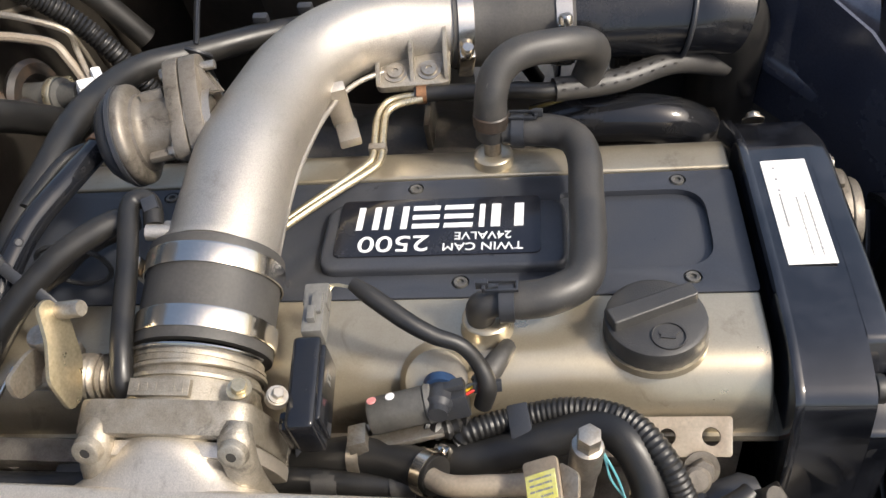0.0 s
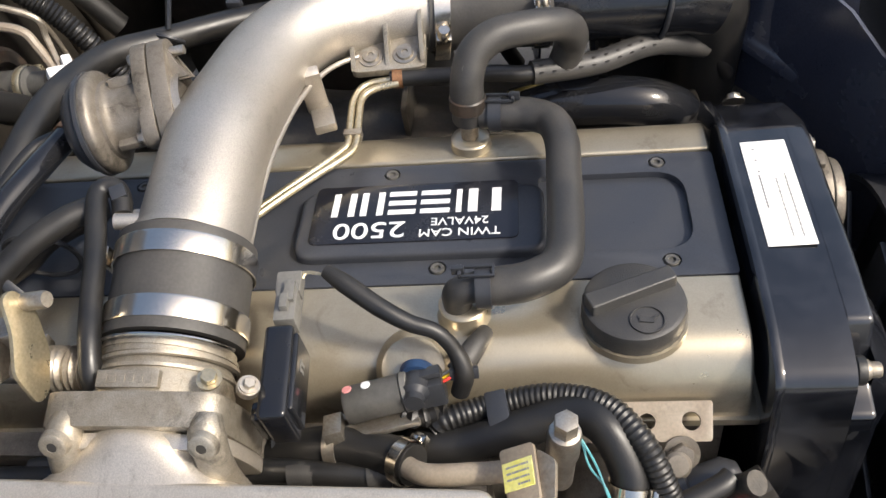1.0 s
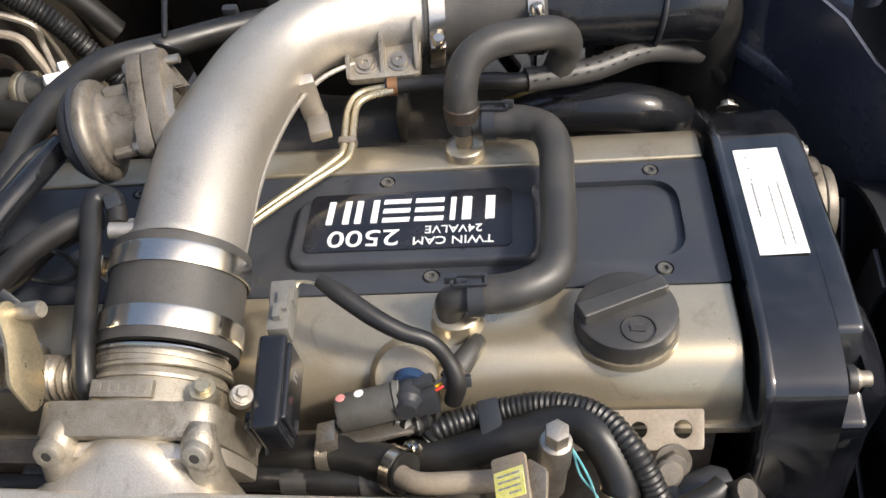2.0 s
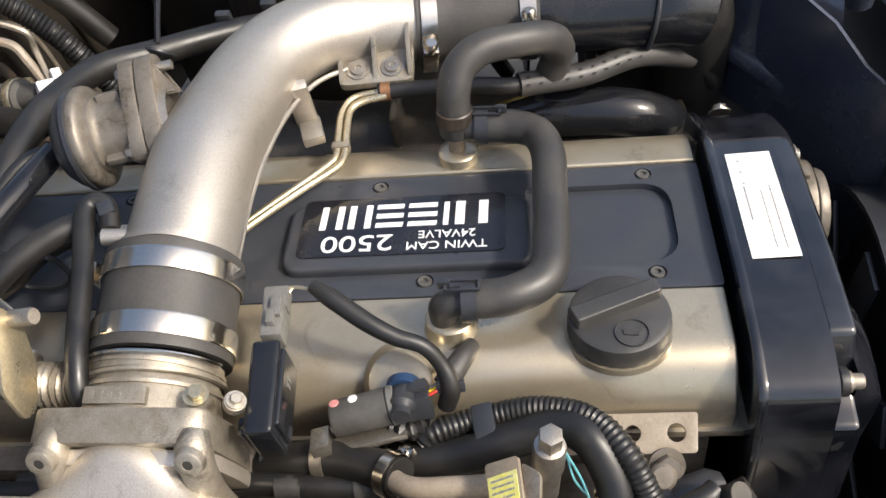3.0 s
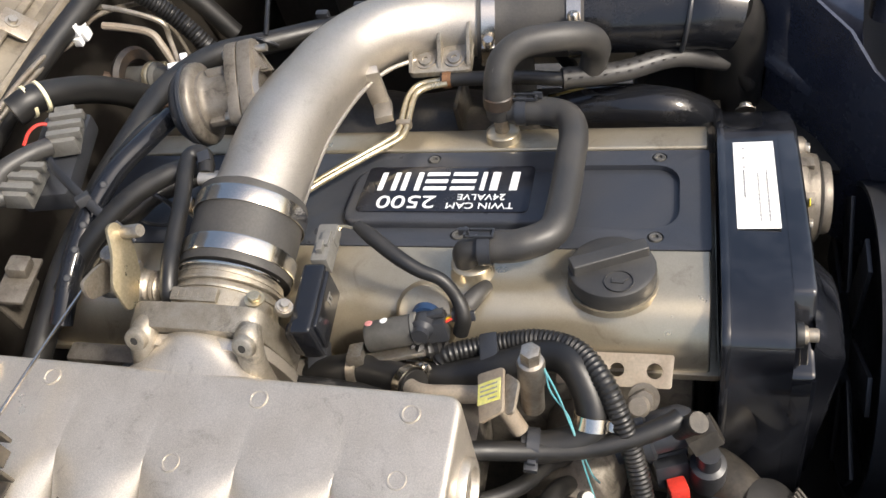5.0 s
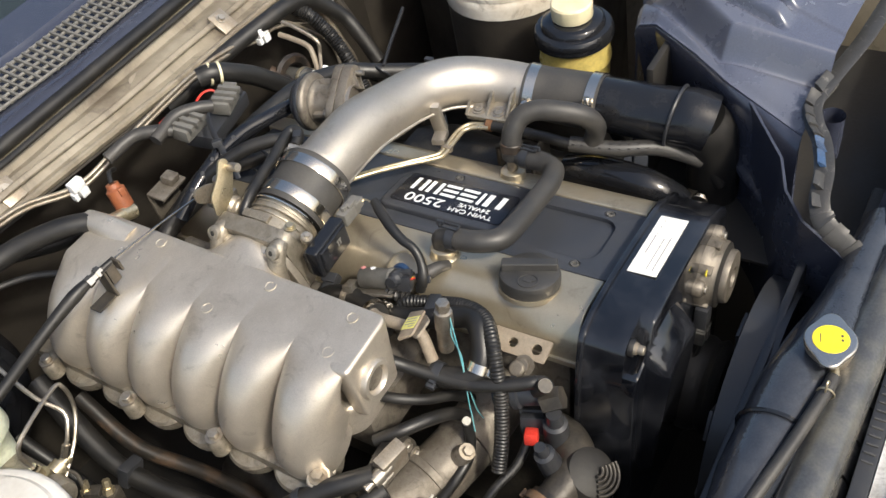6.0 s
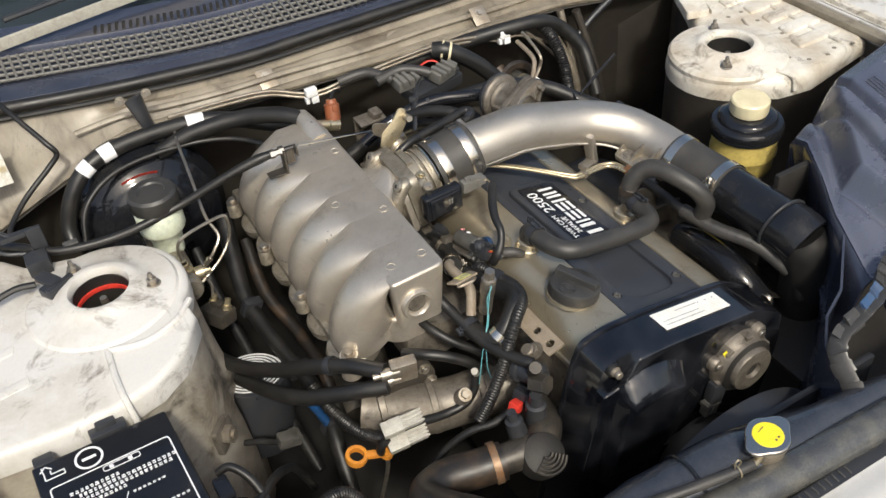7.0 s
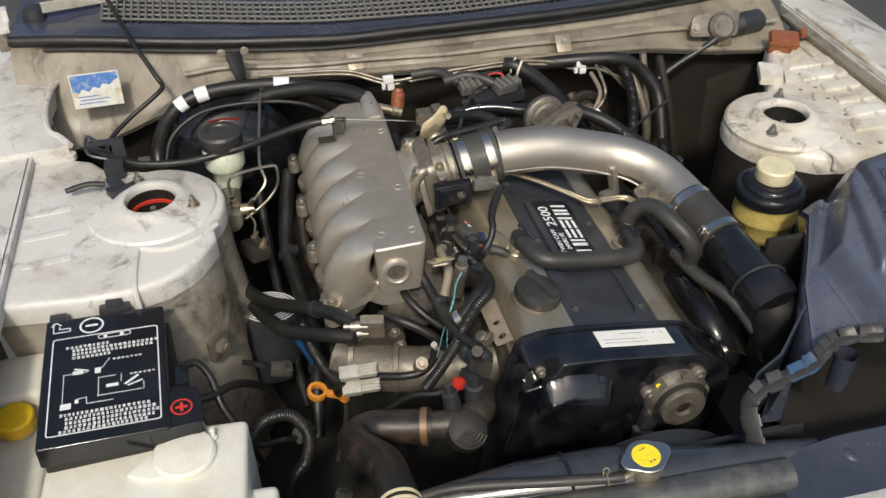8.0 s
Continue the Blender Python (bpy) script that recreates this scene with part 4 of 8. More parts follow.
for y, way in ((0.336, 1), (0.257, -1)):
    part("flange_leg", tube([(-0.197, y, 0.930), (-0.208, y + 0.001 * way, 0.930), (-0.222, y + 0.004 * way, 0.914), (-0.234, y + 0.012 * way, 0.884)], [0.0085, 0.0104, 0.0092, 0.0065], 18, 6), ROUGH_CAST, throttle, "cast leg")
    face = axis_pose((-0.2165, y + 0.002 * way, 0.9385), (-0.72, 0, 0.69))
    part("leg_face", lathe([(0.0027, -0.001), (0.0030, 0.0001), (0.0065, 0.0001), (0.0078, -0.0008), (0.0088, -0.005)], 22, face), ROUGH_CAST, throttle)
    part("bolt_hole", lathe([(0, -0.0002), (0.0029, -0.0002), (0.0029, -0.002)], 14, face), DARK, throttle)
for y, z in ((0.337, 0.862), (0.263, 0.862)):
    part("flange_ear", lathe([(0, 0.0), (0.0042, 0.0), (0.0046, 0.0075), (0.0070, 0.0080), (0.0105, 0.0060), (0.0128, 0.0), (0.0138, -0.010), (0.0130, -0.017), (0, -0.017)], 22, axis_pose((-0.205, y, z), (-1, 0, 0))), ROUGH_CAST, throttle)
hexbolt(throttle, axis_pose((-0.177, 0.259, 0.930), (0.3, -0.2, 1)), 0.0047, ZINC)

# plenum with six runners
plenum = thing("intake_plenum", pose(0, 0, 0), "silver cast intake plenum with six curved runners", "intake manifold")


def deck_z(x, y):
    """The plenum's top: it rises a little to the rear and to the engine."""
    return 0.8875 + 0.018 * (y - 0.112) + 0.045 * (x + 0.235)


body = rounded([(-0.233, 0.108), (-0.233, 0.500), (-0.266, 0.500), (-0.286, 0.465), (-0.294, 0.40), (-0.296, 0.32), (-0.296, 0.140), (-0.308, 0.128), (-0.308, 0.108)], [0.012, 0.020, 0.020, 0.02, 0.03, 0.03, 0.008, 0.005, 0.007], 5)
pb = prism(body, 0.806, 0.8875, 0.0055, segments=4)
for v in pb.verts:
    if v.co.z > 0.87:
        v.co.z += deck_z(v.co.x, v.co.y) - 0.8875
    else:
        v.co.x += 0.006 if v.co.x < -0.27 else -0.008
part("plenum_body", pb, PLENUM, plenum, sharp=50)
part("lower_body", prism(rounded([(-0.258, 0.122), (-0.258, 0.47), (-0.330, 0.47), (-0.330, 0.150), (-0.300, 0.122)], 0.010), 0.770, 0.812, 0.008, segments=3), PLENUM, plenum, sharp=50)
neck = bmesh.new()
rings = []
for x, ry, rz, cz, power in ((-0.199, 0.038, 0.0375, 0.861, 2.0), (-0.206, 0.038, 0.0400, 0.860, 2.0), (-0.2135, 0.0400, 0.0420, 0.860, 2.1), (-0.219, 0.0455, 0.0410, 0.8585, 2.2), (-0.225, 0.054, 0.0388, 0.857, 2.3), (-0.231, 0.065, 0.0362, 0.856, 2.4), (-0.238, 0.082, 0.0343, 0.8555, 2.6), (-0.246, 0.100, 0.0330, 0.8552, 3.0), (-0.262, 0.118, 0.029, 0.855, 3.2)):
    ring = []
    for k in range(44):
        a = 2 * math.pi * k / 44
        c, q = math.cos(a), math.sin(a)
        ring.append(neck.verts.new((x, 0.306 + ry * math.copysign(abs(c) ** (2 / power), c), cz + rz * math.copysign(abs(q) ** (2 / power), q))))
    rings.append(ring)
for a, b in zip(rings, rings[1:]):
    for k in range(44):
        neck.faces.new((a[k], a[(k + 1) % 44], b[(k + 1) % 44], b[k]))
neck.faces.new(rings[0]), neck.faces.new(rings[-1])
part("neck", neck, PLENUM, plenum, sharp=60)
CROWN = smooth_path([(-0.262, 0, 0.0), (-0.284, 0, 0.0), (-0.302, 0, -0.0005), (-0.322, 0, -0.0045), (-0.343, 0, -0.0155), (-0.361, 0, -0.034), (-0.374, 0, -0.058), (-0.381, 0, -0.083), (-0.380, 0, -0.106), (-0.372, 0, -0.128)], 5)
for k in range(6):
    rm = bmesh.new()
    rows = []
    for i, p in enumerate(CROWN):
        s = i / (len(CROWN) - 1)
        along = (CROWN[min(i + 1, len(CROWN) - 1)] - CROWN[max(i - 1, 0)]).normalized()
        inward = Vector((along.z, 0, -along.x))
        if inward.dot(Vector((-0.28, 0, -0.10)) - p) < 0:
            inward = -inward
        ramp = max(0.0, min(1.0, (s - 0.20) / 0.38))
        deep = 0.001 + 0.043 * ramp ** 1.3 * (2 - ramp ** 0.8) * 0.95
        sweep = s * s * (3 - 2 * s)
        middle = 0.1465 + 0.0655 * k + 0.020 * sweep * (1 if k else 0.6)
        half = 0.0334
        row = []
        for q in range(23):
            a = math.pi * q / 22 if k else -0.85 + (math.pi + 0.85) * q / 22  # the front runner rounds further over
            fall = deep * (1 - math.copysign(abs(math.sin(a)) ** 0.9, a))
            y = middle - half * math.cos(a)
            c = p + inward * fall
            row.append(rm.verts.new((c.x, y, c.z + deck_z(max(c.x, -0.30), y) + 0.0006)))
        rows.append(row)
    for a, b in zip(rows, rows[1:]):
        for q in range(22):
            rm.faces.new((a[q], a[q + 1], b[q + 1], b[q]))
    part("runner", rm, PLENUM, plenum, sharp=75)
part("runner_flange", box(0.020, 0.455, 0.018, 0.005, (-0.366, 0.348, 0.764), m=None), ROUGH_CAST, plenum)
for k in range(6):
    part("flange_lobe", lathe([(0, 0.008), (0.034, 0.008), (0.037, 0.005), (0.037, -0.008), (0, -0.008)], 28, pose(-0.352, 0.1645 + 0.0655 * k, 0.760, 0, -14, 0)), ROUGH_CAST, plenum)
part("end_boss", lathe([(0.0215, -0.002), (0.0215, 0.002), (0.0200, 0.0045), (0.0160, 0.0050), (0.0145, 0.0035), (0.0135, -0.004), (0, -0.004)], 36, axis_pose((-0.2785, 0.1065, 0.8425), (0, -1, 0))), PLENUM, plenum)
part("end_plug", lathe([(0, 0.0005), (0.0125, 0.0005), (0.0132, -0.004)], 28, axis_pose((-0.2785, 0.1065, 0.8425), (0, -1, 0))), OXIDE, plenum, "dull core plug")
for x, y in ((-0.249, 0.140), (-0.249, 0.245), (-0.2925, 0.140), (-0.298, 0.292), (-0.247, 0.405)):
    part("cast_pad", lathe([(0, 0.0002), (0.0048, 0.0002), (0.0052, 0.0009), (0.0064, 0.0009), (0.0070, -0.0006)], 24, pose(x, y, deck_z(x, y) + 0.0002, 1.0, -2.6)), PLENUM, plenum)


# ---- things in the bay ----
# power steering reservoir
ps = thing("steering_fluid_reservoir", pose(0.332, 0.176, 0.0), "yellowed plastic power steering reservoir with black lid", "fluid reservoir")
part("tank", lathe([(0, 0.735), (0.018, 0.735), (0.030, 0.742), (0.042, 0.752), (0.047, 0.765), (0.048, 0.786), (0.0505, 0.789), (0.0505, 0.796), (0.049, 0.800), (0.0505, 0.826), (0.048, 0.828), (0, 0.828)], 48), PS_YELLOW, ps)
part("lid", lathe([(0.0515, 0.823), (0.0545, 0.824), (0.0555, 0.827), (0.0545, 0.830), (0.0558, 0.833), (0.0548, 0.839), (0.0520, 0.8425), (0.0450, 0.8440), (0.0435, 0.8500), (0.0410, 0.8525), (0.030, 0.8545), (0, 0.857)], 48), GLOSS, ps, "gloss black lid")
part("cap", lathe([(0.0275, 0.856), (0.0285, 0.858), (0.0285, 0.876), (0.0265, 0.8785), (0, 0.879)], 48, wave=lambda a, z: 0.0006 * (1 if math.cos(8 * a) > 0.6 else 0)), IVORY, ps, "ivory screw cap")
part("bracket", box(0.02, 0.012, 0.09, 0.003, (0.055, 0.03, 0.79)), DARK, ps)
part("outlet_pipe", tube([(0, 0, 0.74), (0.005, -0.005, 0.71), (0.02, -0.03, 0.67), (0.03, -0.06, 0.60)], 0.009, 12, 5), RUBBER, ps)

# brake booster and master cylinder
booster = thing("brake_booster", axis_pose((-0.500, 0.630, 0.750), (0, -1, 0.08)), "round gloss black brake booster with red sticker", "brake booster")
part("shell", lathe([(0.120, -0.05), (0.124, 0.0), (0.122, 0.010), (0.114, 0.018), (0.112, 0.028), (0.108, 0.036), (0.098, 0.040), (0.096, 0.044), (0.084, 0.047), (0.080, 0.052), (0.070, 0.060), (0.050, 0.065), (0, 0.066)], 64), GLOSS, booster, "", None, 60)
arc = [(0.091 * math.sin(a), 0.091 * math.cos(a), 0.0455) for a in np.linspace(-0.32, 0.30, 8)]
part("sticker", tube(arc, 0.0075, 6, 3, flat=0.12), RED, booster, "faded red sticker")
master = thing("master_cylinder", pose(-0.503, 0.40, 0.80), "cast brake master cylinder with milky reservoir and black cap", "master cylinder")
part("cylinder", lathe([(0, -0.034), (0.017, -0.034), (0.0190, -0.030), (0.0190, -0.014), (0.0155, -0.012), (0.0155, -0.002), (0.0185, 0.0), (0.018, 0.10), (0.026, 0.104), (0.026, 0.17)], 28, pose(-0.002, 0.0, -0.020, -90, 0, 0)), ROUGH_CAST, master)
part("reservoir", lathe([(0, -0.012), (0.020, -0.012), (0.022, 0.004), (0.024, 0.022), (0.031, 0.030), (0.033, 0.034), (0.033, 0.066), (0.030, 0.070), (0.026, 0.076), (0, 0.076)], 40, pose(0, 0.065, 0)), BRAKE_MILK, master, "milky green translucent reservoir")
part("cap", lathe([(0.033, 0.070), (0.0345, 0.072), (0.0345, 0.092), (0.031, 0.096), (0.020, 0.0965), (0.018, 0.094), (0, 0.094)], 40, pose(0, 0.065, 0), wave=lambda a, z: 0.0004 * math.cos(26 * a)), CAP, master, "black screw cap")
part("port", lathe([(0, 0.016), (0.006, 0.016), (0.006, 0.006), (0.010, 0.006), (0.010, -0.006)], 14, pose(0.02, 0.0, -0.02, 0, 90, 0)), ZINC, master)
part("port", lathe([(0, 0.016), (0.006, 0.016), (0.006, 0.006), (0.010, 0.006), (0.010, -0.006)], 14, pose(0.004, 0.0, -0.012)), ZINC, master)
for k, pts in enumerate(([(-0.499, 0.40, 0.803), (-0.500, 0.40, 0.835), (-0.484, 0.40, 0.850), (-0.430, 0.42, 0.845), (-0.421, 0.42, 0.835), (-0.425, 0.42, 0.804), (-0.448, 0.41, 0.781), (-0.485, 0.40, 0.760)],
                         [(-0.468, 0.39, 0.800), (-0.455, 0.39, 0.815), (-0.442, 0.40, 0.830), (-0.447, 0.43, 0.848), (-0.440, 0.50, 0.870), (-0.432, 0.58, 0.880), (-0.424, 0.63, 0.882)])):
    line = solid("brake_line", tube(pts, 0.0024, 8, 6), DULL_STEEL, "thin bent steel brake line at the master cylinder", "brake line")
    part("union_nut", lathe([(0, 0.007), (0.0046, 0.007), (0.0046, -0.007), (0, -0.007)], 6, axis_pose(pts[0], Vector(pts[1]) - Vector(pts[0]))), STEEL, line)

# battery under its printed cover
battery = thing("battery", pose(-0.665, 0.012, 0.836, 0, 3, 2.9) @ Matrix.Diagonal((1.03, 1.03, 1, 1)), "battery under black plastic cover with white printed instructions", "battery")
part("case", box(0.146, 0.216, 0.20, 0.006, (0, 0, -0.13)), DARK, battery)
bc = prism(rounded([(-0.076, -0.110), (0.069, -0.110), (0.069, 0.108), (-0.076, 0.108)], 0.004), -0.030, 0.0, 0.006, segments=3)
cover_part = part("cover", bc, GLOSS, battery, "black plastic cover")
part("terminal_hood", join(prism(rounded([(0.058, -0.110), (0.104, -0.106), (0.108, -0.098), (0.104, -0.050), (0.092, -0.042), (0.058, -0.042)], 0.006), -0.036, -0.004, 0.005, segments=3), box(0.016, 0.030, 0.014, 0.003, (0.086, -0.024, -0.010))), GLOSS, battery, "hood over the positive terminal")
part("cover_clip", join(box(0.040, 0.018, 0.030, 0.004, (0.008, 0.118, -0.012)), box(0.022, 0.012, 0.012, 0.003, (0.008, 0.122, 0.004))), SATIN, battery)
part("cover_hook", box(0.022, 0.016, 0.028, 0.003, (-0.062, 0.114, -0.014)), SATIN, battery)
Z = 0.0003
border = rounded([(-0.066, -0.094), (0.061, -0.094), (0.061, 0.070), (-0.066, 0.070)], 0.005)
inner = rounded([(-0.0645, -0.0925), (0.0595, -0.0925), (0.0595, 0.0685), (-0.0645, 0.0685)], 0.004)
part("print_frame", prism(border, Z, Z + 0.0003, 0, [inner]), WHITE, cover_part)
part("minus_sign", join(lathe([(0.0125, Z), (0.0125, Z + 0.0003), (0.0150, Z + 0.0003), (0.0150, Z)], 36, pose(-0.020, 0.088, 0)), bar(0.015, 0.0036, -0.020, 0.088, Z)), WHITE, cover_part)
part("arrow_sign", join(*[bar(*b, Z) for b in ((0.0013, 0.012, -0.066, 0.089), (0.0013, 0.006, -0.059, 0.091), (0.020, 0.0013, -0.056, 0.0825), (0.0125, 0.0013, -0.052, 0.0885), (0.0013, 0.006, -0.046, 0.0855), (0.0013, 0.008, -0.0665, 0.0975))], moved(bar(0.009, 0.0013, 0, 0, 0), pose(-0.066, 0.0985, Z, 0, 0, 45)), moved(bar(0.009, 0.0013, 0, 0, 0), pose(-0.060, 0.0985, Z, 0, 0, -45))), WHITE, cover_part)
part("notice_title", join(prism(rounded([(-0.012, 0.0595), (0.028, 0.0595), (0.028, 0.0675), (-0.012, 0.0675)], 0.004), Z, Z + 0.0003, 0, [rounded([(-0.011, 0.0605), (0.027, 0.0605), (0.027, 0.0665), (-0.011, 0.0665)], 0.003)]), bar(0.0045, 0.0042, -0.003, 0.0635, Z), bar(0.0045, 0.0042, 0.017, 0.0635, Z)), WHITE, cover_part)
rng = random.Random(5)
for y, x0, x1 in ((0.0505, -0.050, 0.000), (0.0440, -0.042, 0.056), (0.0375, -0.042, 0.055), (0.0310, -0.042, 0.000), (0.0190, 0.006, 0.040), (-0.012, 0.026, 0.056), (-0.0635, -0.052, 0.046), (-0.0700, -0.046, 0.054), (-0.0765, -0.046, 0.056), (-0.0830, -0.046, 0.054), (-0.0890, -0.052, 0.046)):
    bits, x = [], x0
    tall = 0.0044 if x1 - x0 > 0.04 else 0.0026
    while x < x1:
        w = rng.choice((0.0034, 0.0040, 0.0044))
        for piece in range(2):
            bits.append(bar(w * rng.uniform(0.6, 1.0), tall * rng.uniform(0.26, 0.44), x + w / 2, y + tall * (piece - 0.5) * 0.6, Z))
        if rng.random() < 0.7:
            bits.append(bar(w * 0.24, tall * 0.9, x + w * rng.uniform(0.2, 0.8), y, Z))
        x += w + 0.0012
    part("print_line", join(*bits), WHITE, cover_part)
part("wiring_drawing", join(*[bar(*b, Z) for b in ((0.0008, 0.050, -0.050, -0.022), (0.028, 0.0008, -0.037, 0.003), (0.0008, 0.030, -0.010, -0.024), (0.020, 0.0008, 0.000, -0.010), (0.0008, 0.014, 0.016, -0.016), (0.052, 0.0008, 0.015, -0.040), (0.0008, 0.012, 0.042, -0.034), (0.012, 0.006, -0.034, 0.004), (0.007, 0.009, -0.011, 0.003), (0.014, 0.005, 0.006, -0.026), (0.012, 0.009, -0.046, -0.050), (0.004, 0.006, -0.034, -0.044), (0.010, 0.0008, -0.028, -0.040), (0.0008, 0.010, -0.023, -0.044), (0.030, 0.0008, -0.008, -0.050))],
     moved(bar(0.020, 0.003, 0, 0, 0), pose(0.028, -0.022, Z, 0, 0, 38)), moved(bar(0.018, 0.002, 0, 0, 0), pose(0.032, -0.028, Z, 0, 0, 20)), moved(bar(0.018, 0.0022, 0, 0, 0), pose(-0.030, 0.008, Z, 0, 0, -20)), moved(bar(0.018, 0.0008, 0, 0, 0), pose(-0.002, 0.014, Z, 0, 0, 60))), WHITE, cover_part)
part("plus_sign", join(lathe([(0.0105, Z), (0.0105, Z + 0.0003), (0.0128, Z + 0.0003), (0.0128, Z)], 36), bar(0.014, 0.0036, 0, 0, Z), bar(0.0036, 0.0050, 0, 0.0044, Z), bar(0.0036, 0.0050, 0, -0.0044, Z)), RED, cover_part, "red plus sign", pose(0.083, -0.078, -0.0038))

# washer tank in front of the battery, expansion tank beside it
washer = thing("washer_tank", pose(-0.627, -0.184, 0.604, 0, 0, -3.5), "milky white plastic washer tank with translucent cap", "fluid tank")
part("tank", box(0.236, 0.240, 0.205, 0.010, (0, 0, 0.090), 3), TANK_WHITE, washer)
part("step", box(0.05, 0.20, 0.12, 0.010, (0.125, -0.06, 0.10), 3), TANK_WHITE, washer)
part("cap", lathe([(0.037, 0.192), (0.037, 0.200), (0.034, 0.203), (0.028, 0.2035), (0.024, 0.205), (0, 0.206)], 40, pose(0.045, 0.072, 0)), TANK_WHITE, washer)
part("cap_tab", prism(rounded([(-0.022, 0.052), (0.008, 0.040), (0.040, 0.042), (0.020, 0.090)], 0.006), 0.192, 0.1985, 0.002), TANK_WHITE, washer)
part("nozzle", lathe([(0, 0.209), (0.003, 0.209), (0.003, 0.198), (0.005, 0.196), (0.005, 0.19)], 12, pose(0.078, 0.094, 0)), TANK_WHITE, washer)
expansion = thing("expansion_tank", pose(-0.800, -0.06, 0.55), "yellowed expansion tank with yellow screw cap", "fluid tank")
part("tank", box(0.072, 0.30, 0.19, 0.012, (0, 0, 0.085), 3), TANK_WHITE, expansion)
part("neck", lathe([(0.020, 0.17), (0.020, 0.190), (0, 0.190)], 24, pose(-0.004, 0.10, 0)), TANK_WHITE, expansion)
part("rear_chamber", box(0.070, 0.085, 0.16, 0.012, (-0.004, 0.168, 0.135), 3), TANK_WHITE, expansion)
part("cap", lathe([(0.0245, 0.186), (0.0255, 0.188), (0.0255, 0.205), (0.023, 0.208), (0, 0.2085)], 36, pose(-0.004, 0.10, 0), wave=lambda a, z: 0.0005 * math.cos(18 * a)), YELLOW_PL, expansion, "yellow screw cap")

# radiator
radiator = thing("radiator", pose(0, 0, 0), "radiator with glossy black top tank and yellow-stickered cap", "radiator")
part("core", box(0.62, 0.035, 0.36, 0.004, (-0.09, -0.265, 0.59)), DARK, radiator)
tank_y = curve_of([-0.36, -0.28, -0.20, -0.10, 0.0, 0.16], [-0.240, -0.236, -0.240, -0.250, -0.262, -0.272])
tank_r = curve_of([-0.36, -0.28, -0.20, -0.10, -0.03, 0.03, 0.16], [0.020, 0.024, 0.032, 0.037, 0.034, 0.027, 0.024])
tank_z = curve_of([-0.36, -0.28, -0.20, -0.08, 0.0, 0.16], [0.792, 0.797, 0.808, 0.815, 0.806, 0.795])
bt = bmesh.new()
rows = []
for x in np.linspace(-0.36, 0.16, 40):
    r, y, z = tank_r(x), tank_y(x), tank_z(x)
    rows.append([bt.verts.new((x, y + r * math.cos(a), z - 0.030 + 0.033 * math.sin(a))) for a in np.linspace(-0.35, math.pi + 0.35, 19)] + [bt.verts.new((x, y - r * 0.95, 0.72)), bt.verts.new((x, y + r * 0.95, 0.72))])
for a, b in zip(rows, rows[1:]):
    for k in range(len(a)):
        bt.faces.new((a[k], a[(k + 1) % len(a)], b[(k + 1) % len(a)], b[k]))
bt.faces.new(rows[0]), bt.faces.new(rows[-1])
part("top_tank", bt, TANK_BLACK, radiator, sharp=50)
part("tank_strap", tube([(-0.148, -0.245 + 0.0355 * math.cos(a), 0.7815 + 0.0345 * math.sin(a)) for a in np.linspace(-0.2, math.pi + 0.2, 10)], 0.0022, 6, 3), GLOSS, radiator)
part("filler_neck", lathe([(0.0205, 0.79), (0.0205, 0.820), (0.0225, 0.821), (0.0225, 0.8265), (0, 0.8265)], 32, pose(-0.062, -0.266, 0)), BRACKET, radiator)
ear = []
for k in range(64):
    a = 2 * math.pi * k / 64
    r = 0.0235 + 0.0085 * max(0.0, math.cos(2 * a)) ** 2.2
    ear.append((r * math.cos(a), r * math.sin(a)))
rad_cap = part("radiator_cap", prism(ear, 0.8275, 0.8315, 0.0022, segments=3, m=pose(-0.062, -0.266, 0, 0, 0, 12)), STEEL, radiator, "steel pressure cap with two ears")
part("sticker", lathe([(0, 0.8322), (0.0160, 0.8322), (0.0165, 0.8316)], 40, pose(-0.062, -0.266, 0)), YELLOW, rad_cap, "round yellow sticker")
part("print_line", join(bar(0.010, 0.0008, 0, 0.009), bar(0.0022, 0.0022, -0.001, -0.010), bar(0.0022, 0.0022, 0.004, -0.0098)), INK, rad_cap, "", pose(-0.062, -0.266, 0.8325, 0, 0, 15))
OVER = [(-0.092, -0.278, 0.817), (-0.109, -0.276, 0.817), (-0.173, -0.264, 0.815), (-0.267, -0.243, 0.808), (-0.310, -0.236, 0.797), (-0.36, -0.235, 0.78)]
overflow = solid("overflow_hose", tube(OVER, 0.0062, 12, 6), HOSE_GREY, "grey-black rubber overflow hose along the radiator tank", "hose")
part("spring_clip", join(tube([(-0.112, -0.276 + 0.0075 * math.cos(a), 0.817 + 0.0075 * math.sin(a)) for a in np.linspace(0, 5.9, 10)], 0.0009, 6, 3), tube([(-0.112, -0.276, 0.8245), (-0.110, -0.277, 0.832), (-0.113, -0.276, 0.837), (-0.117, -0.276, 0.834), (-0.116, -0.276, 0.8245)], 0.0009, 6, 3)), ZINC, overflow, "wire spring clip")
part("overflow_stub", tube([(-0.062, -0.266, 0.816), (-0.085, -0.277, 0.817), (-0.098, -0.278, 0.817)], 0.0042, 10, 4), ZINC, radiator)

support = thing("radiator_support_bar", pose(0, 0, 0), "scuffed dark round support bar, sky sheen in its colour, with grey tape and white tag", "support bar")
BARP = [(-0.42, -0.272, 0.785), (-0.30, -0.279, 0.789), (-0.10, -0.291, 0.789), (0.05, -0.298, 0.789), (0.105, -0.300, 0.788)]
part("bar", tube(BARP, 0.0215, 28, 6), GREY_BAR, support)
rng = random.Random(9)
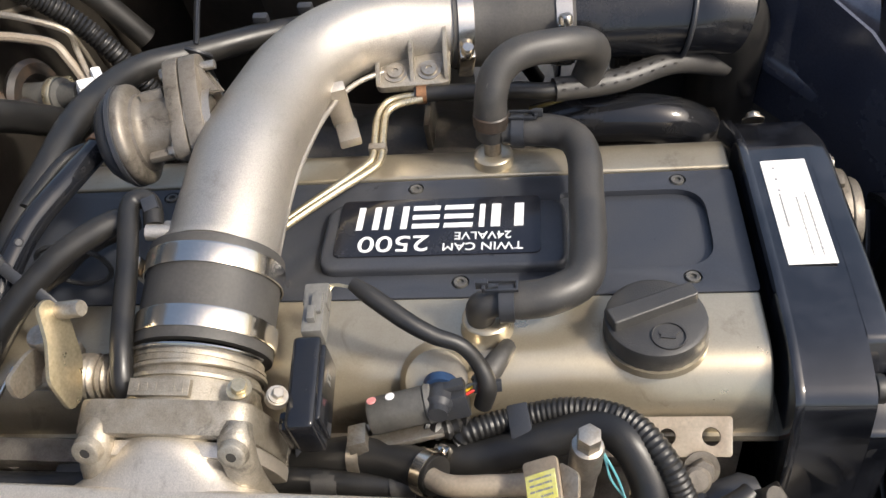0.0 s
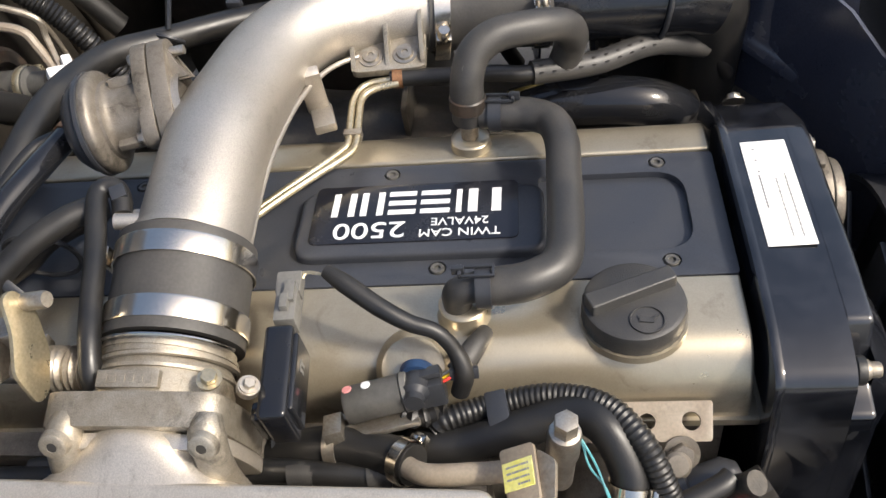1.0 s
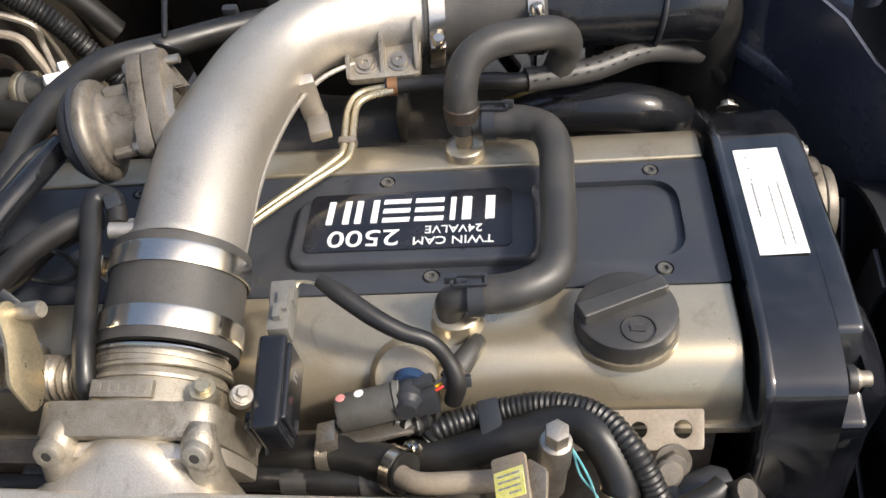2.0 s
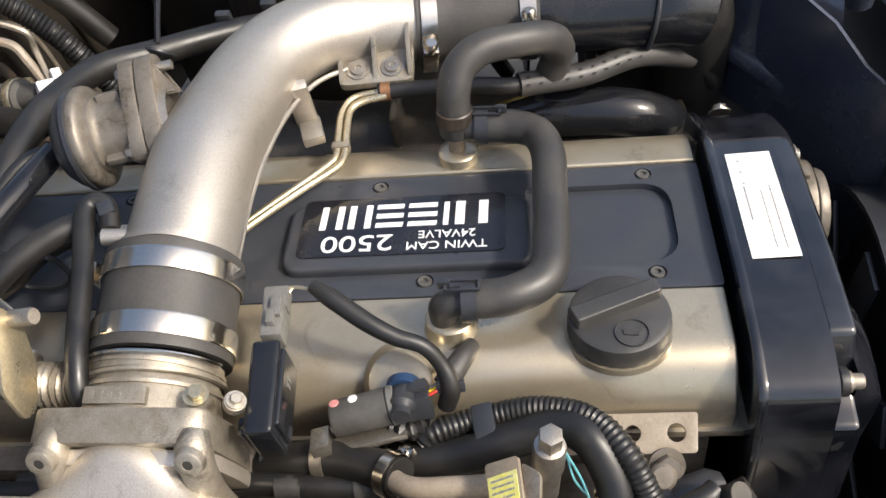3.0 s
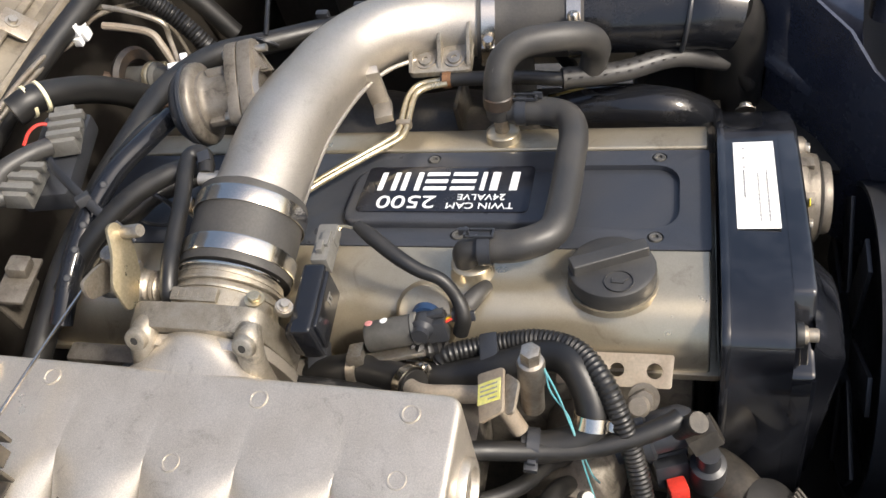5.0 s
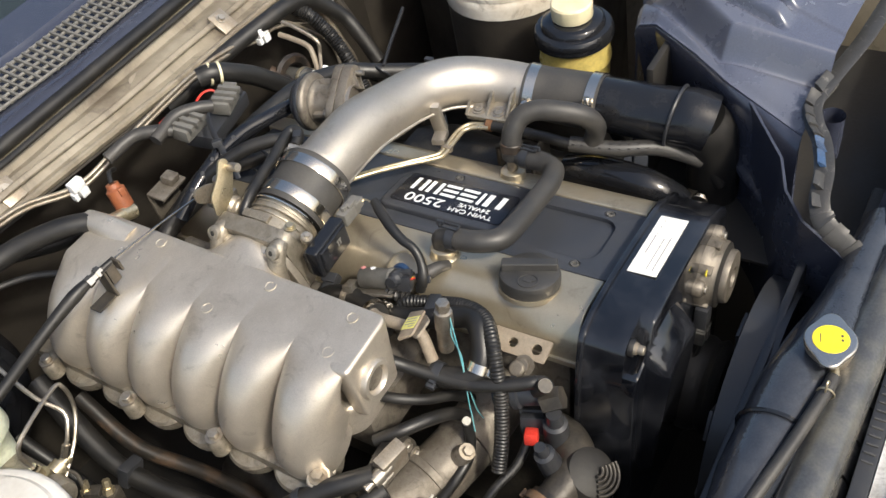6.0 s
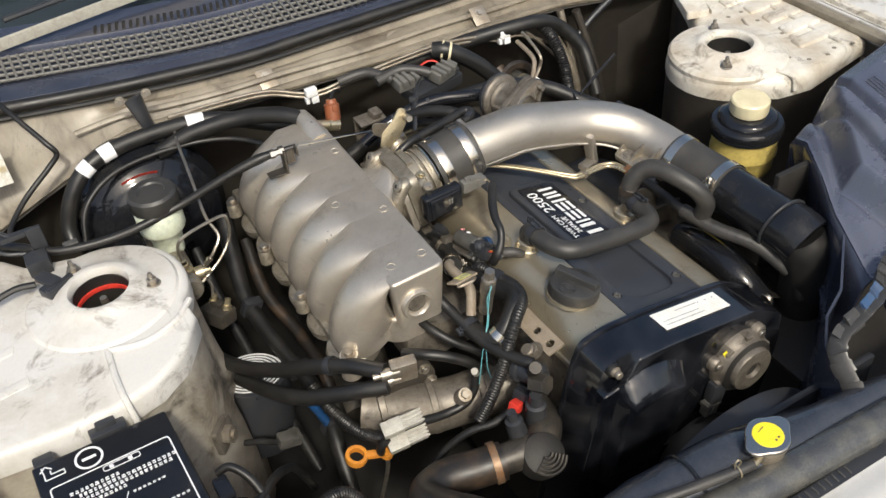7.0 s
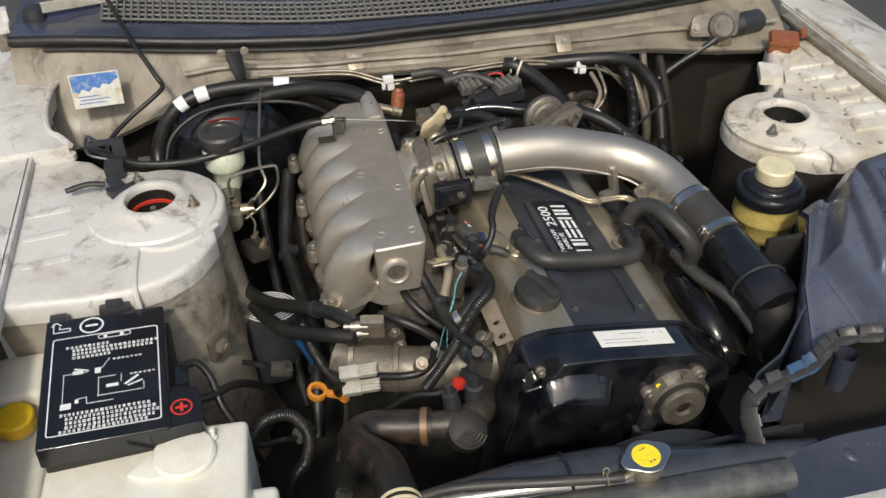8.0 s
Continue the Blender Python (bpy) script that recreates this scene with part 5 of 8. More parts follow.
for k in range(9):
    x = -0.26 + 0.038 * k
    y = float(np.interp(x, [-0.30, -0.10, 0.05], [-0.279, -0.291, -0.298]))
    w = rng.uniform(0.03, 0.038)
    part("tape", tube([(x - w / 2, y - 0.0205 + 0.0009, 0.779), (x, y - 0.0212, 0.779), (x + w / 2, y - 0.0217, 0.779)], 0.012 + rng.uniform(-0.002, 0.001), 8, 2, flat=0.22), TAPE, support, "worn grey tape")
part("tag", box(0.036, 0.0006, 0.016, 0.0002, m=pose(-0.238, -0.2985, 0.8015, -52, 0, -4)), LABEL, support, "small white tag")
part("tag_print", join(*[moved(bar(0.006, 0.007, 0.006 + 0.008 * k, 0.001, 0), pose(-0.238, -0.2992, 0.8021, 38, 0, -4)) for k in range(2)]), INK, support)
comb = thing("core_support_strip", pose(0, 0, 0), "black notched strip in front of the radiator", "trim strip")
part("strip", box(0.30, 0.016, 0.010, 0.002, (-0.060, -0.3245, 0.784)), SATIN, comb)
tooth = part("tooth", box(0.0016, 0.010, 0.003, 0.0004, (0, 0, 0), 1), DARK_GREY, comb)
tooth.matrix_basis = pose(-0.150, -0.324, 0.7895)
for k in range(1, 17):
    sheath("tooth", tooth, comb, pose(-0.150 + 0.0095 * k, -0.324, 0.7895))
caution = thing("caution_label", pose(-0.135, -0.366, 0.8005, 2, 0, -4), "black and yellow caution label on the white panel", "label")
part("backing", box(0.105, 0.024, 0.0006, 0.0001, (0, 0, 0), 1), INK, caution)
part("yellow_field", box(0.102, 0.014, 0.0004, 0.0001, (0, -0.004, 0.0006), 1), YELLOW, caution)
words("CAUTION", 0.0085, YELLOW, caution, pose(0.026, 0.0068, 0.0005), 1.0)
part("print_line", join(*[bar(0.030, 0.0016, -0.02 + 0.035 * k, -0.002 - 0.004 * j, 0.0010) for k in range(2) for j in range(3)]), INK, caution)
hexbolt(front_panel, pose(-0.050, -0.360, 0.798), 0.005, SATIN, name="plug", label="black plastic plug")

# upper radiator hose
RH = [(-0.342, -0.262, 0.800), (-0.342, -0.225, 0.796), (-0.347, -0.160, 0.768), (-0.366, -0.105, 0.735), (-0.372, -0.068, 0.718), (-0.345, -0.052, 0.712), (-0.300, -0.060, 0.711), (-0.268, -0.068, 0.713)]
rad_hose = solid("radiator_hose", tube(RH, 0.0235, 24, 8), OLD_RUBBER, "thick brown-black radiator hose with an elbow", "hose")
band(RH, 0.0238, 0.004, IVORY, rad_hose, label="pale wire clamp", at=0.045, ear=False)
band(RH, 0.0238, 0.004, IVORY, rad_hose, label="pale wire clamp", at=0.085)
band(RH, 0.0238, 0.009, RUSTY_STEEL, rad_hose, label="rusty steel clamp", at=0.955)

# coolant outlet housing with temperature sensors
outlet = thing("coolant_outlet", pose(0, 0, 0), "grimy cast coolant outlet with sensors beside the timing cover", "coolant outlet")
part("casting", tube([(-0.285, -0.064, 0.713), (-0.250, -0.072, 0.716), (-0.222, -0.074, 0.716), (-0.196, -0.050, 0.712), (-0.185, -0.01, 0.70)], [0.019, 0.0195, 0.021, 0.022, 0.022], 24, 6), IRON, outlet)
part("sensor", lathe([(0, 0.046), (0.006, 0.046), (0.007, 0.034), (0.011, 0.032), (0.012, 0.02), (0.013, 0)], 20, pose(-0.236, -0.055, 0.720, -10, -8, 0)), SATIN, outlet)
part("sensor", lathe([(0, 0.045), (0.008, 0.045), (0.009, 0.030), (0.013, 0.028), (0.014, 0.0)], 20, pose(-0.205, -0.045, 0.725)), SATIN, outlet)
part("clutch_cover", lathe([(0, 0.008), (0.018, 0.007), (0.026, 0.003), (0.029, -0.006), (0.029, -0.02)], 32, axis_pose((-0.226, -0.092, 0.722), (0.05, -0.55, 0.83))), DARK, outlet, "round dark cover")
for k in range(5):
    r = 0.007 + 0.0044 * k
    arc = [Vector((-0.226, -0.092, 0.722)) + Vector((r * math.cos(a), 0.83 * r * math.sin(a) - 0.0066, 0.55 * r * math.sin(a) + 0.0105 - 0.0009 * k)) for a in np.linspace(-2.6, -0.5, 7)]
    part("fin", tube(arc, 0.0017, 7, 3), IRON, outlet)

# air cleaner box with its open snout
airbox = thing("air_cleaner_box", pose(0, 0, 0), "blue-black plastic air cleaner box with taped open snout", "air cleaner")
L = [(0.324, 0.082, 0.872), (0.315, 0.050, 0.884), (0.277, -0.015, 0.878), (0.244, -0.068, 0.868), (0.205, -0.165, 0.844)]
R = [(0.640, 0.130, 0.900), (0.640, 0.095, 0.918), (0.640, 0.000, 0.915), (0.630, -0.090, 0.890), (0.600, -0.190, 0.862)]
bm = bmesh.new()
NU, NV = 180, 110
grid = []


def beside(p, a, b):
    """Distance of a place to the left of the line from a to b, in plan."""
    d = Vector((b[0] - a[0], b[1] - a[1])).normalized()
    return (a[1] - p.y) * d.x + (p.x - a[0]) * d.y


def ease(s):
    s = max(0.0, min(1.0, s))
    return s * s * (3 - 2 * s)


for j in range(NV + 1):
    s = j / NV * 4
    i = min(3, int(s))
    left = Vector(L[i]).lerp(Vector(L[i + 1]), s - i)
    right = Vector(R[i]).lerp(Vector(R[i + 1]), s - i)
    row = []
    for k in range(NU + 1):
        t = (k / NU) ** 1.5
        p = left.lerp(right, t)
        p.z -= 0.009 * math.exp(-(t * 26) ** 2) + 0.008 * math.exp(-(j * 0.3) ** 2)
        # raised field behind the notch, with a groove at its foot
        inside = min(-beside(p, (0.330, 0.030), (0.276, -0.048)), -beside(p, (0.276, -0.048), (0.286, -0.185)))
        p.z += 0.034 * ease((inside + 0.001) / 0.022) - 0.006 * math.exp(-((inside + 0.003) / 0.005) ** 2)
        # tongue between two grooves, ending before the front edge
        g_one = -beside(p, (0.359, 0.060), (0.320, -0.090))
        g_two = -beside(p, (0.392, 0.070), (0.352, -0.090))
        tongue = ease((p.y + 0.115) / 0.02)
        p.z += 0.011 * tongue * ease((g_one + 0.003) / 0.007)
        p.z -= tongue * (0.007 * math.exp(-(g_one / 0.0042) ** 2) + 0.009 * math.exp(-(g_two / 0.0046) ** 2))
        p.z += 0.004 * ease(g_two / 0.006)
        row.append(bm.verts.new(p))
    grid.append(row)
for a, b in zip(grid, grid[1:]):
    for k in range(NU):
        bm.faces.new((a[k], a[k + 1], b[k + 1], b[k]))
lid_points = [v.co.copy() for r in grid for v in r]
shell = bmesh.new()
edge = [r[0].co.copy() for r in grid]
flare = curve_of([0, 1, 2, 3, 4], [0.012, 0.010, 0.0, -0.004, -0.046])
low = [[shell.verts.new((p.x + 0.001 + flare(4 * n / NV) * q ** 0.7 + out, p.y - 0.010 * q, p.z - 0.004 - 0.10 * q + drop)) for n, p in enumerate(edge)]
       for q, out, drop in ((0.0, 0, 0), (0.03, -0.002, 0), (0.12, -0.003, 0), (0.3, -0.002, 0), (0.6, 0, 0), (0.9, 0, 0), (0.96, -0.003, 0), (1.0, -0.006, 0.001), (1.0, -0.006, -0.006), (1.0, 0.02, -0.008), (1.0, 0.03, -0.10))]
for a, b in zip(low, low[1:]):
    for k in range(NV):
        shell.faces.new((a[k], a[k + 1], b[k + 1], b[k]))
rear = [[shell.verts.new((v.co.x, v.co.y + d, v.co.z - h)) for v in grid[0]] for d, h in ((-0.001, 0.004), (0.012, 0.24))]
for k in range(NU):
    shell.faces.new((rear[0][k], rear[0][k + 1], rear[1][k + 1], rear[1][k]))
for mesh in (bm, shell):
    bmesh.ops.recalc_face_normals(mesh, faces=mesh.faces)
    bmesh.ops.solidify(mesh, geom=mesh.faces[:], thickness=0.003)
part("lid", bm, SKYLIT_BLUE, airbox, "blue-black lid with sky light put into its colour", sharp=50)
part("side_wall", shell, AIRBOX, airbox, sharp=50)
LIPP = [(0.087, -0.268, 0.783), (0.0875, -0.245, 0.803), (0.089, -0.222, 0.825), (0.106, -0.210, 0.838), (0.144, -0.204, 0.846), (0.188, -0.190, 0.846), (0.215, -0.174, 0.850), (0.245, -0.166, 0.854), (0.300, -0.176, 0.858), (0.37, -0.19, 0.862), (0.46, -0.20, 0.866)]
part("snout_lip", tube(LIPP, 0.0105, 10, 8, flat=0.18), TAPE, airbox, "edge wrapped in worn grey tape", sharp=70)
rng = random.Random(21)
c = smooth_path(LIPP, 12)
for k, at in enumerate((0.06, 0.14, 0.22, 0.29, 0.36, 0.43, 0.485, 0.54, 0.59, 0.645, 0.70, 0.76)):
    i = round(at * (len(c) - 1))
    blue = k in (5, 6)
    part("tape_patch", tube([c[i - 3] + Vector((0, 0, rng.uniform(0, 0.003))), c[i], c[i + 3] + Vector((0, 0, rng.uniform(-0.001, 0.003)))], 0.0108 + rng.uniform(0, 0.0022), 10, 3, flat=0.19 + 0.015 * (k % 3)), BLUE_TAPE if blue else TAPE, airbox, "strip of blue tape" if blue else "strip of worn grey tape", sharp=70)
# Near-black wall added inside the snout; shade is put into its colour.
part("inner_wall", box(0.40, 0.010, 0.19, 0.003, (0.442, 0.030, 0.765)), DARK, airbox, "added inner wall with shade in its dark colour")
part("side_cheek", loft([0.088, 0.094, 0.104, 0.13, 0.17, 0.23], lambda x: [(float(np.interp(x, [0.088, 0.094, 0.104, 0.13, 0.17, 0.23], [-0.245, -0.228, -0.198, -0.172, -0.155, -0.10])), float(np.interp(x, [0.088, 0.104, 0.13, 0.17, 0.23], [0.784, 0.806, 0.820, 0.829, 0.850]))),
     (float(np.interp(x, [0.088, 0.094, 0.104, 0.13, 0.17, 0.23], [-0.24, -0.222, -0.19, -0.16, -0.14, -0.09])), 0.60)], 0.003), AIRBOX, airbox)
# The floor is painted near-black too, for the shade inside.
part("snout_floor", box(0.46, 0.32, 0.006, 0.002, (0.36, -0.12, 0.690)), DARK, airbox, "snout floor with shade in its dark colour")
part("snout_post", lathe([(0, 0.0), (0.008, 0.0), (0.013, 0.004), (0.014, 0.06)], 20, pose(0.232, -0.190, 0.790)), AIRBOX, airbox)
TR = [-0.262, -0.275, -0.30, -0.34, -0.38, -0.415, -0.44]
part("snout_tray", sheet(np.linspace(0.088, 0.60, 30), TR[::-1], lambda x, y: 0.790 + 0.020 * math.exp(-((y + 0.262) / 0.05) ** 2) * min(1, (x - 0.08) / 0.1) - 0.03 * max(0, 0.112 - x) * 10 * 0.2 - (0.016 if y > -0.27 else 0) - 0.25 * max(0, -y - 0.40)
     + 0.004 * math.exp(-((y + 0.345 + 0.1 * (x - 0.2)) / 0.01) ** 2), 0.003), AIRBOX, airbox)
part("tray_rib", lathe([(0, 0.024), (0.006, 0.023), (0.010, 0.019), (0.012, 0.010), (0.013, -0.03), (0, -0.03)], 24, pose(0.188, -0.305, 0.788, -66, 0, 30)), AIRBOX, airbox)
hexbolt(airbox, pose(0.135, -0.385, 0.7925), 0.006, SATIN, name="tray_clip")
for row in range(4):
    bits = []
    for k in range(18):
        x, y = 0.404 + 0.0055 * row - 0.0011 * k, 0.046 - 0.0048 * k
        z = min(lid_points, key=lambda q: (q.x - x) ** 2 + (q.y - y) ** 2).z
        bits.append(moved(bar(0.0024, 0.0030 if (k + row) % 3 else 0.0016, 0, 0), pose(x, y, z + 0.0012, 0, 0, -12)))
    part("print_line", join(*bits), TAPE, airbox, "worn white print")

# fusible relay box and wiper motor at the rear corner
relay = thing("relay_box", pose(0.575, 0.585, 0.835, 10, 0, -25), "brown-red plastic relay box on the inner fender", "relay box")
part("box", box(0.052, 0.036, 0.056, 0.004, (0, 0, 0.022)), RUST_PL, relay)
part("ridge", box(0.056, 0.040, 0.008, 0.002, (0, 0, 0.040)), RUST_PL, relay)
part("tab", box(0.012, 0.020, 0.012, 0.002, (0.036, 0.02, 0.045)), RUST_PL, relay)
part("mark", moved(lathe([(0.008, 0), (0.008, 0.0008), (0.010, 0.0008), (0.010, 0)], 20), pose(-0.010, -0.0186, 0.016, 90, 0, 0)), WHITE, relay)
wiper = thing("wiper_motor", pose(0.485, 0.655, 0.880), "grimy wiper motor with yellow tag behind the cowl edge", "wiper motor")
part("motor", lathe([(0, -0.01), (0.020, -0.01), (0.0225, 0.0), (0.0225, 0.030), (0.0235, 0.032), (0.0235, 0.036), (0.0225, 0.038), (0.0225, 0.080), (0.017, 0.087), (0, 0.087)], 28, pose(0, 0, -0.004, 0, 90, 10)), SATIN, wiper)
part("mount_plate", join(prism(rounded([(-0.070, -0.020), (0.030, -0.028), (0.040, 0.024), (-0.060, 0.020)], 0.012), -0.003, 0.003, 0.001, m=pose(-0.015, -0.012, 0.012, 60, 0, 0))), OXIDE, wiper)
hexbolt(wiper, pose(-0.072, -0.018, 0.010, 60, 0, 0), 0.006, DULL_STEEL)
part("gear_case", join(lathe([(0, 0.022), (0.020, 0.022), (0.026, 0.016), (0.028, -0.01)], 28, pose(-0.020, -0.012, 0.004, 60, 0, 0)), box(0.05, 0.018, 0.05, 0.004, (-0.022, 0.0, -0.008))), OXIDE, wiper)
part("tag", box(0.030, 0.002, 0.034, 0.003, (-0.012, -0.030, -0.030), m=None), ZINC, wiper, "yellowish tag")
part("crank", tube([(-0.02, -0.03, 0.0), (-0.05, -0.035, -0.02), (-0.11, -0.04, -0.05), (-0.15, -0.045, -0.075)], 0.006, 10, 4), SATIN, wiper)

# emission notice on the firewall
notice = thing("emission_notice", pose(-0.711, 0.672, 0.890, 72, 0, 2), "worn blue and white service notice on the firewall panel", "label")
part("plate", box(0.084, 0.060, 0.0012, 0.0004, (0, 0, 0), 1), WORN_LABEL, notice)
part("blue_field", prism([(-0.040, 0.000), (-0.030, -0.004), (-0.024, 0.004), (-0.012, -0.002), (-0.004, 0.006), (0.006, 0.002), (0.012, 0.010), (0.024, 0.006), (0.034, 0.014), (0.040, 0.016), (0.040, 0.028), (-0.040, 0.028)], 0.0007, 0.0011, 0), FADED_BLUE, notice, "faded blue print")
for k, (x0, x1, y) in enumerate(((-0.034, 0.006, -0.010), (-0.030, 0.020, -0.016), (-0.034, 0.012, -0.022))):
    part("print_line", bar(x1 - x0, 0.0018, (x0 + x1) / 2, y, 0.0009), FADED_BLUE, notice)
for x, y in ((-0.036, -0.005), (0.036, -0.006)):
    part("stain", box(0.009, 0.009, 0.0006, 0.0001, (x, y, 0.0009), 1), ZINC, notice)

# caulked seams, pressed ribs and weld spots on the inner fenders
for pts in ([(-0.632, 0.233, 0.8545), (-0.634, 0.195, 0.8542), (-0.634, 0.160, 0.8540), (-0.633, 0.143, 0.850), (-0.632, 0.136, 0.832), (-0.630, 0.132, 0.79)],
            [(-0.632, 0.233, 0.8545), (-0.590, 0.222, 0.8545), (-0.548, 0.236, 0.8545), (-0.520, 0.268, 0.852)]):
    part("seam", tube(pts, 0.0042, 8, 6), PAINT, fender_r, "caulked seam")
for x, y in ((-0.765, 0.36), (-0.762, 0.30), (-0.755, 0.235)):
    part("pressed_rib", moved(prism(rounded([(-0.038, -0.007), (0.030, -0.009), (0.034, 0.008), (-0.036, 0.008)], 0.006), -0.006, 0.0016, 0.0050), pose(x, y, 0.853, 0, 0, 8)), PAINT, fender_r)
part("front_corner_plate", prism(rounded([(-0.800, 0.505), (-0.742, 0.500), (-0.738, 0.516), (-0.80, 0.560)], 0.006), 0.852, 0.862, 0.003), PAINT, fender_r)
for pts in ([(0.452, 0.238, 0.8545), (0.462, 0.252, 0.8545), (0.470, 0.275, 0.8545), (0.505, 0.330, 0.8545), (0.535, 0.40, 0.8545)],
            [(0.452, 0.238, 0.8545), (0.458, 0.222, 0.8542), (0.462, 0.212, 0.850), (0.463, 0.206, 0.83)],
            [(0.600, 0.245, 0.8545), (0.604, 0.330, 0.8545), (0.610, 0.45, 0.8545), (0.615, 0.58, 0.8545)]):
    part("seam", tube(pts, 0.0036, 8, 6), RUSTY_PAINT, fender_l, "caulked seam")
spot = part("weld_spot", lathe([(0, 0.0006), (0.003, 0.0007), (0.0042, 0.0)], 10), GRIMY, fender_l, "rusty weld spot")
spot.matrix_basis = pose(0.50, 0.26, 0.853)
rng = random.Random(3)
for k in range(34):
    x, y = 0.49 + 0.032 * (k % 5) + rng.uniform(-0.006, 0.006), 0.235 + 0.048 * (k // 5) + rng.uniform(-0.006, 0.006)
    if (Vector((x, y)) - LT).length > 0.112 and x < 0.645:
        sheath("weld_spot", spot, fender_l, pose(x, y, 0.853))
for k, (x0, x1) in enumerate(((0.535, 0.632), (0.552, 0.634), (0.560, 0.636), (0.560, 0.638), (0.545, 0.640), (0.500, 0.640))):
    y = 0.268 + 0.046 * k
    part("pressed_rib", prism(rounded([(x0, y), (x1, y + 0.002), (x1, y + 0.032), (x0 + 0.006, y + 0.030)], 0.008), 0.848, 0.8575, 0.006, segments=3), RUSTY_PAINT, fender_l)
part("patch_plate", prism(rounded([(0.462, 0.462), (0.500, 0.448), (0.530, 0.500), (0.490, 0.525)], 0.006), 0.852, 0.866, 0.004), RUSTY_PAINT, fender_l)
part("patch_plate", prism(rounded([(0.505, 0.446), (0.560, 0.520), (0.600, 0.535), (0.585, 0.56), (0.535, 0.515)], 0.006), 0.852, 0.862, 0.003), RUSTY_PAINT, fender_l)
part("fender_rail", box(0.022, 0.62, 0.012, 0.003, (0.652, 0.40, 0.858)), GRIMY, fender_l)
part("fender_rail", box(0.014, 0.62, 0.016, 0.004, (0.678, 0.40, 0.868)), RUSTY_PAINT, fender_l)


# ---- hoses, sensors and wiring on the engine ----
def hose(name, pts, r, mat, label, category="hose", n=16, **kw):
    return solid(name, tube(pts, r, n, **kw), mat, label, category)


# breather hoses between the two rails
H1 = eng((-0.094, 0.142, 0.012), (-0.0955, 0.141, 0.024), (-0.0955, 0.132, 0.0285), (-0.095, 0.115, 0.029), (-0.092, 0.095, 0.030), (-0.078, 0.076, 0.030), (-0.050, 0.071, 0.031), (0.004, 0.070, 0.032), (0.038, 0.070, 0.034), (0.062, 0.077, 0.034), (0.072, 0.094, 0.034), (0.074, 0.112, 0.034), (0.075, 0.130, 0.034))
breather = hose("breather_hose", H1, [0.0095, 0.0098, 0.0098, 0.0125, 0.0125, 0.0125, 0.0125, 0.0125, 0.0125, 0.0125, 0.0125, 0.0122, 0.0110], HOSE_GREY, "bent black rubber breather hose across the coil cover", n=22, per=7)
for at, r in ((0.205, 0.0125), (0.945, 0.0122)):
    c = smooth_path(H1, 12)
    i = round(at * (len(c) - 1))
    m = axis_pose(c[i], c[min(i + 1, len(c) - 1)] - c[i - 1], ENG.to_3x3() @ Vector((0, 0, 1)))
    clip = part("spring_clamp", lathe([(r + 0.0003, -0.0048), (r + 0.0014, -0.0048), (r + 0.0014, 0.0048), (r + 0.0003, 0.0048)], 28), SATIN, breather, "black spring clamp", m)
    part("clamp_ear", join(*[box(0.0016, 0.0022, 0.022, 0.0005, (x, r + 0.0022, -0.004)) for x in (-0.004, 0.004)], box(0.0096, 0.0022, 0.0018, 0.0005, (0, r + 0.0022, 0.007)), box(0.0096, 0.0040, 0.0022, 0.0005, (0, r + 0.003, -0.014)), box(0.0030, 0.0060, 0.008, 0.0006, (0, r + 0.004, -0.015))), SATIN, clip)
tee = solid("breather_tee", join(tube(eng((0.077, 0.139, 0.008), (0.0765, 0.139, 0.025), (0.0745, 0.139, 0.045)), 0.0068, 16, 4), tube(eng((0.076, 0.139, 0.034), (0.075, 0.124, 0.034)), 0.0068, 14, 3)), BRACKET, "dull brown-plated breather tee on the valve cover", "pipe fitting")
H2 = eng((0.0755, 0.1385, 0.030), (0.0745, 0.138, 0.046), (0.0765, 0.137, 0.064), (0.086, 0.131, 0.080), (0.097, 0.114, 0.088), (0.110, 0.084, 0.085), (0.126, 0.064, 0.074), (0.140, 0.057, 0.056), (0.146, 0.060, 0.040), (0.149, 0.066, 0.020))
vent = hose("breather_hose", H2, 0.0125, HOSE_GREY, "thick black hose curving up from the breather tee", n=22, per=7)
part("hose_sleeve", lathe([(0.0128, -0.006), (0.0138, -0.005), (0.0138, 0.005), (0.0128, 0.006)], 24, axis_pose(H2[1], H2[2] - H2[0])), OLD_RUBBER, vent)

# line along the exhaust side with its perforated sleeve
H3 = eng((0.129, 0.203, 0.033), (0.131, 0.165, 0.032), (0.134, 0.120, 0.029), (0.137, 0.090, 0.025), (0.153, 0.038, 0.020), (0.181, -0.011, 0.016), (0.203, -0.058, -0.004), (0.212, -0.082, -0.040))
water = hose("heater_line", H3, 0.0068, RUBBER, "black rubber line in a perforated plastic sleeve", n=14)
H3S = [H3[3], H3[4], H3[5], H3[6]]
part("sleeve", tube(H3S, 0.0098, 18, 8), HOSE_GREY, water, "perforated grey-black sleeve")
c = smooth_path(H3S, 10)
for k in range(10):
    i = 1 + k * 2
    m = axis_pose(c[i], c[i + 1] - c[i - 1], ENG.to_3x3() @ Vector((0, 0, 1)))
    for a in (50, 115, 150):
        part("sleeve_hole", lathe([(0, 0.0003), (0.0016, 0.0003), (0.0020, 0.0)], 10), DARK, water, "", m @ pose(0.0097 * math.cos(radians(a)), 0.0097 * math.sin(radians(a)), 0.001 * (a % 3), 0, 0, 0) @ pose(0, 0, 0, -90, 0, 0))
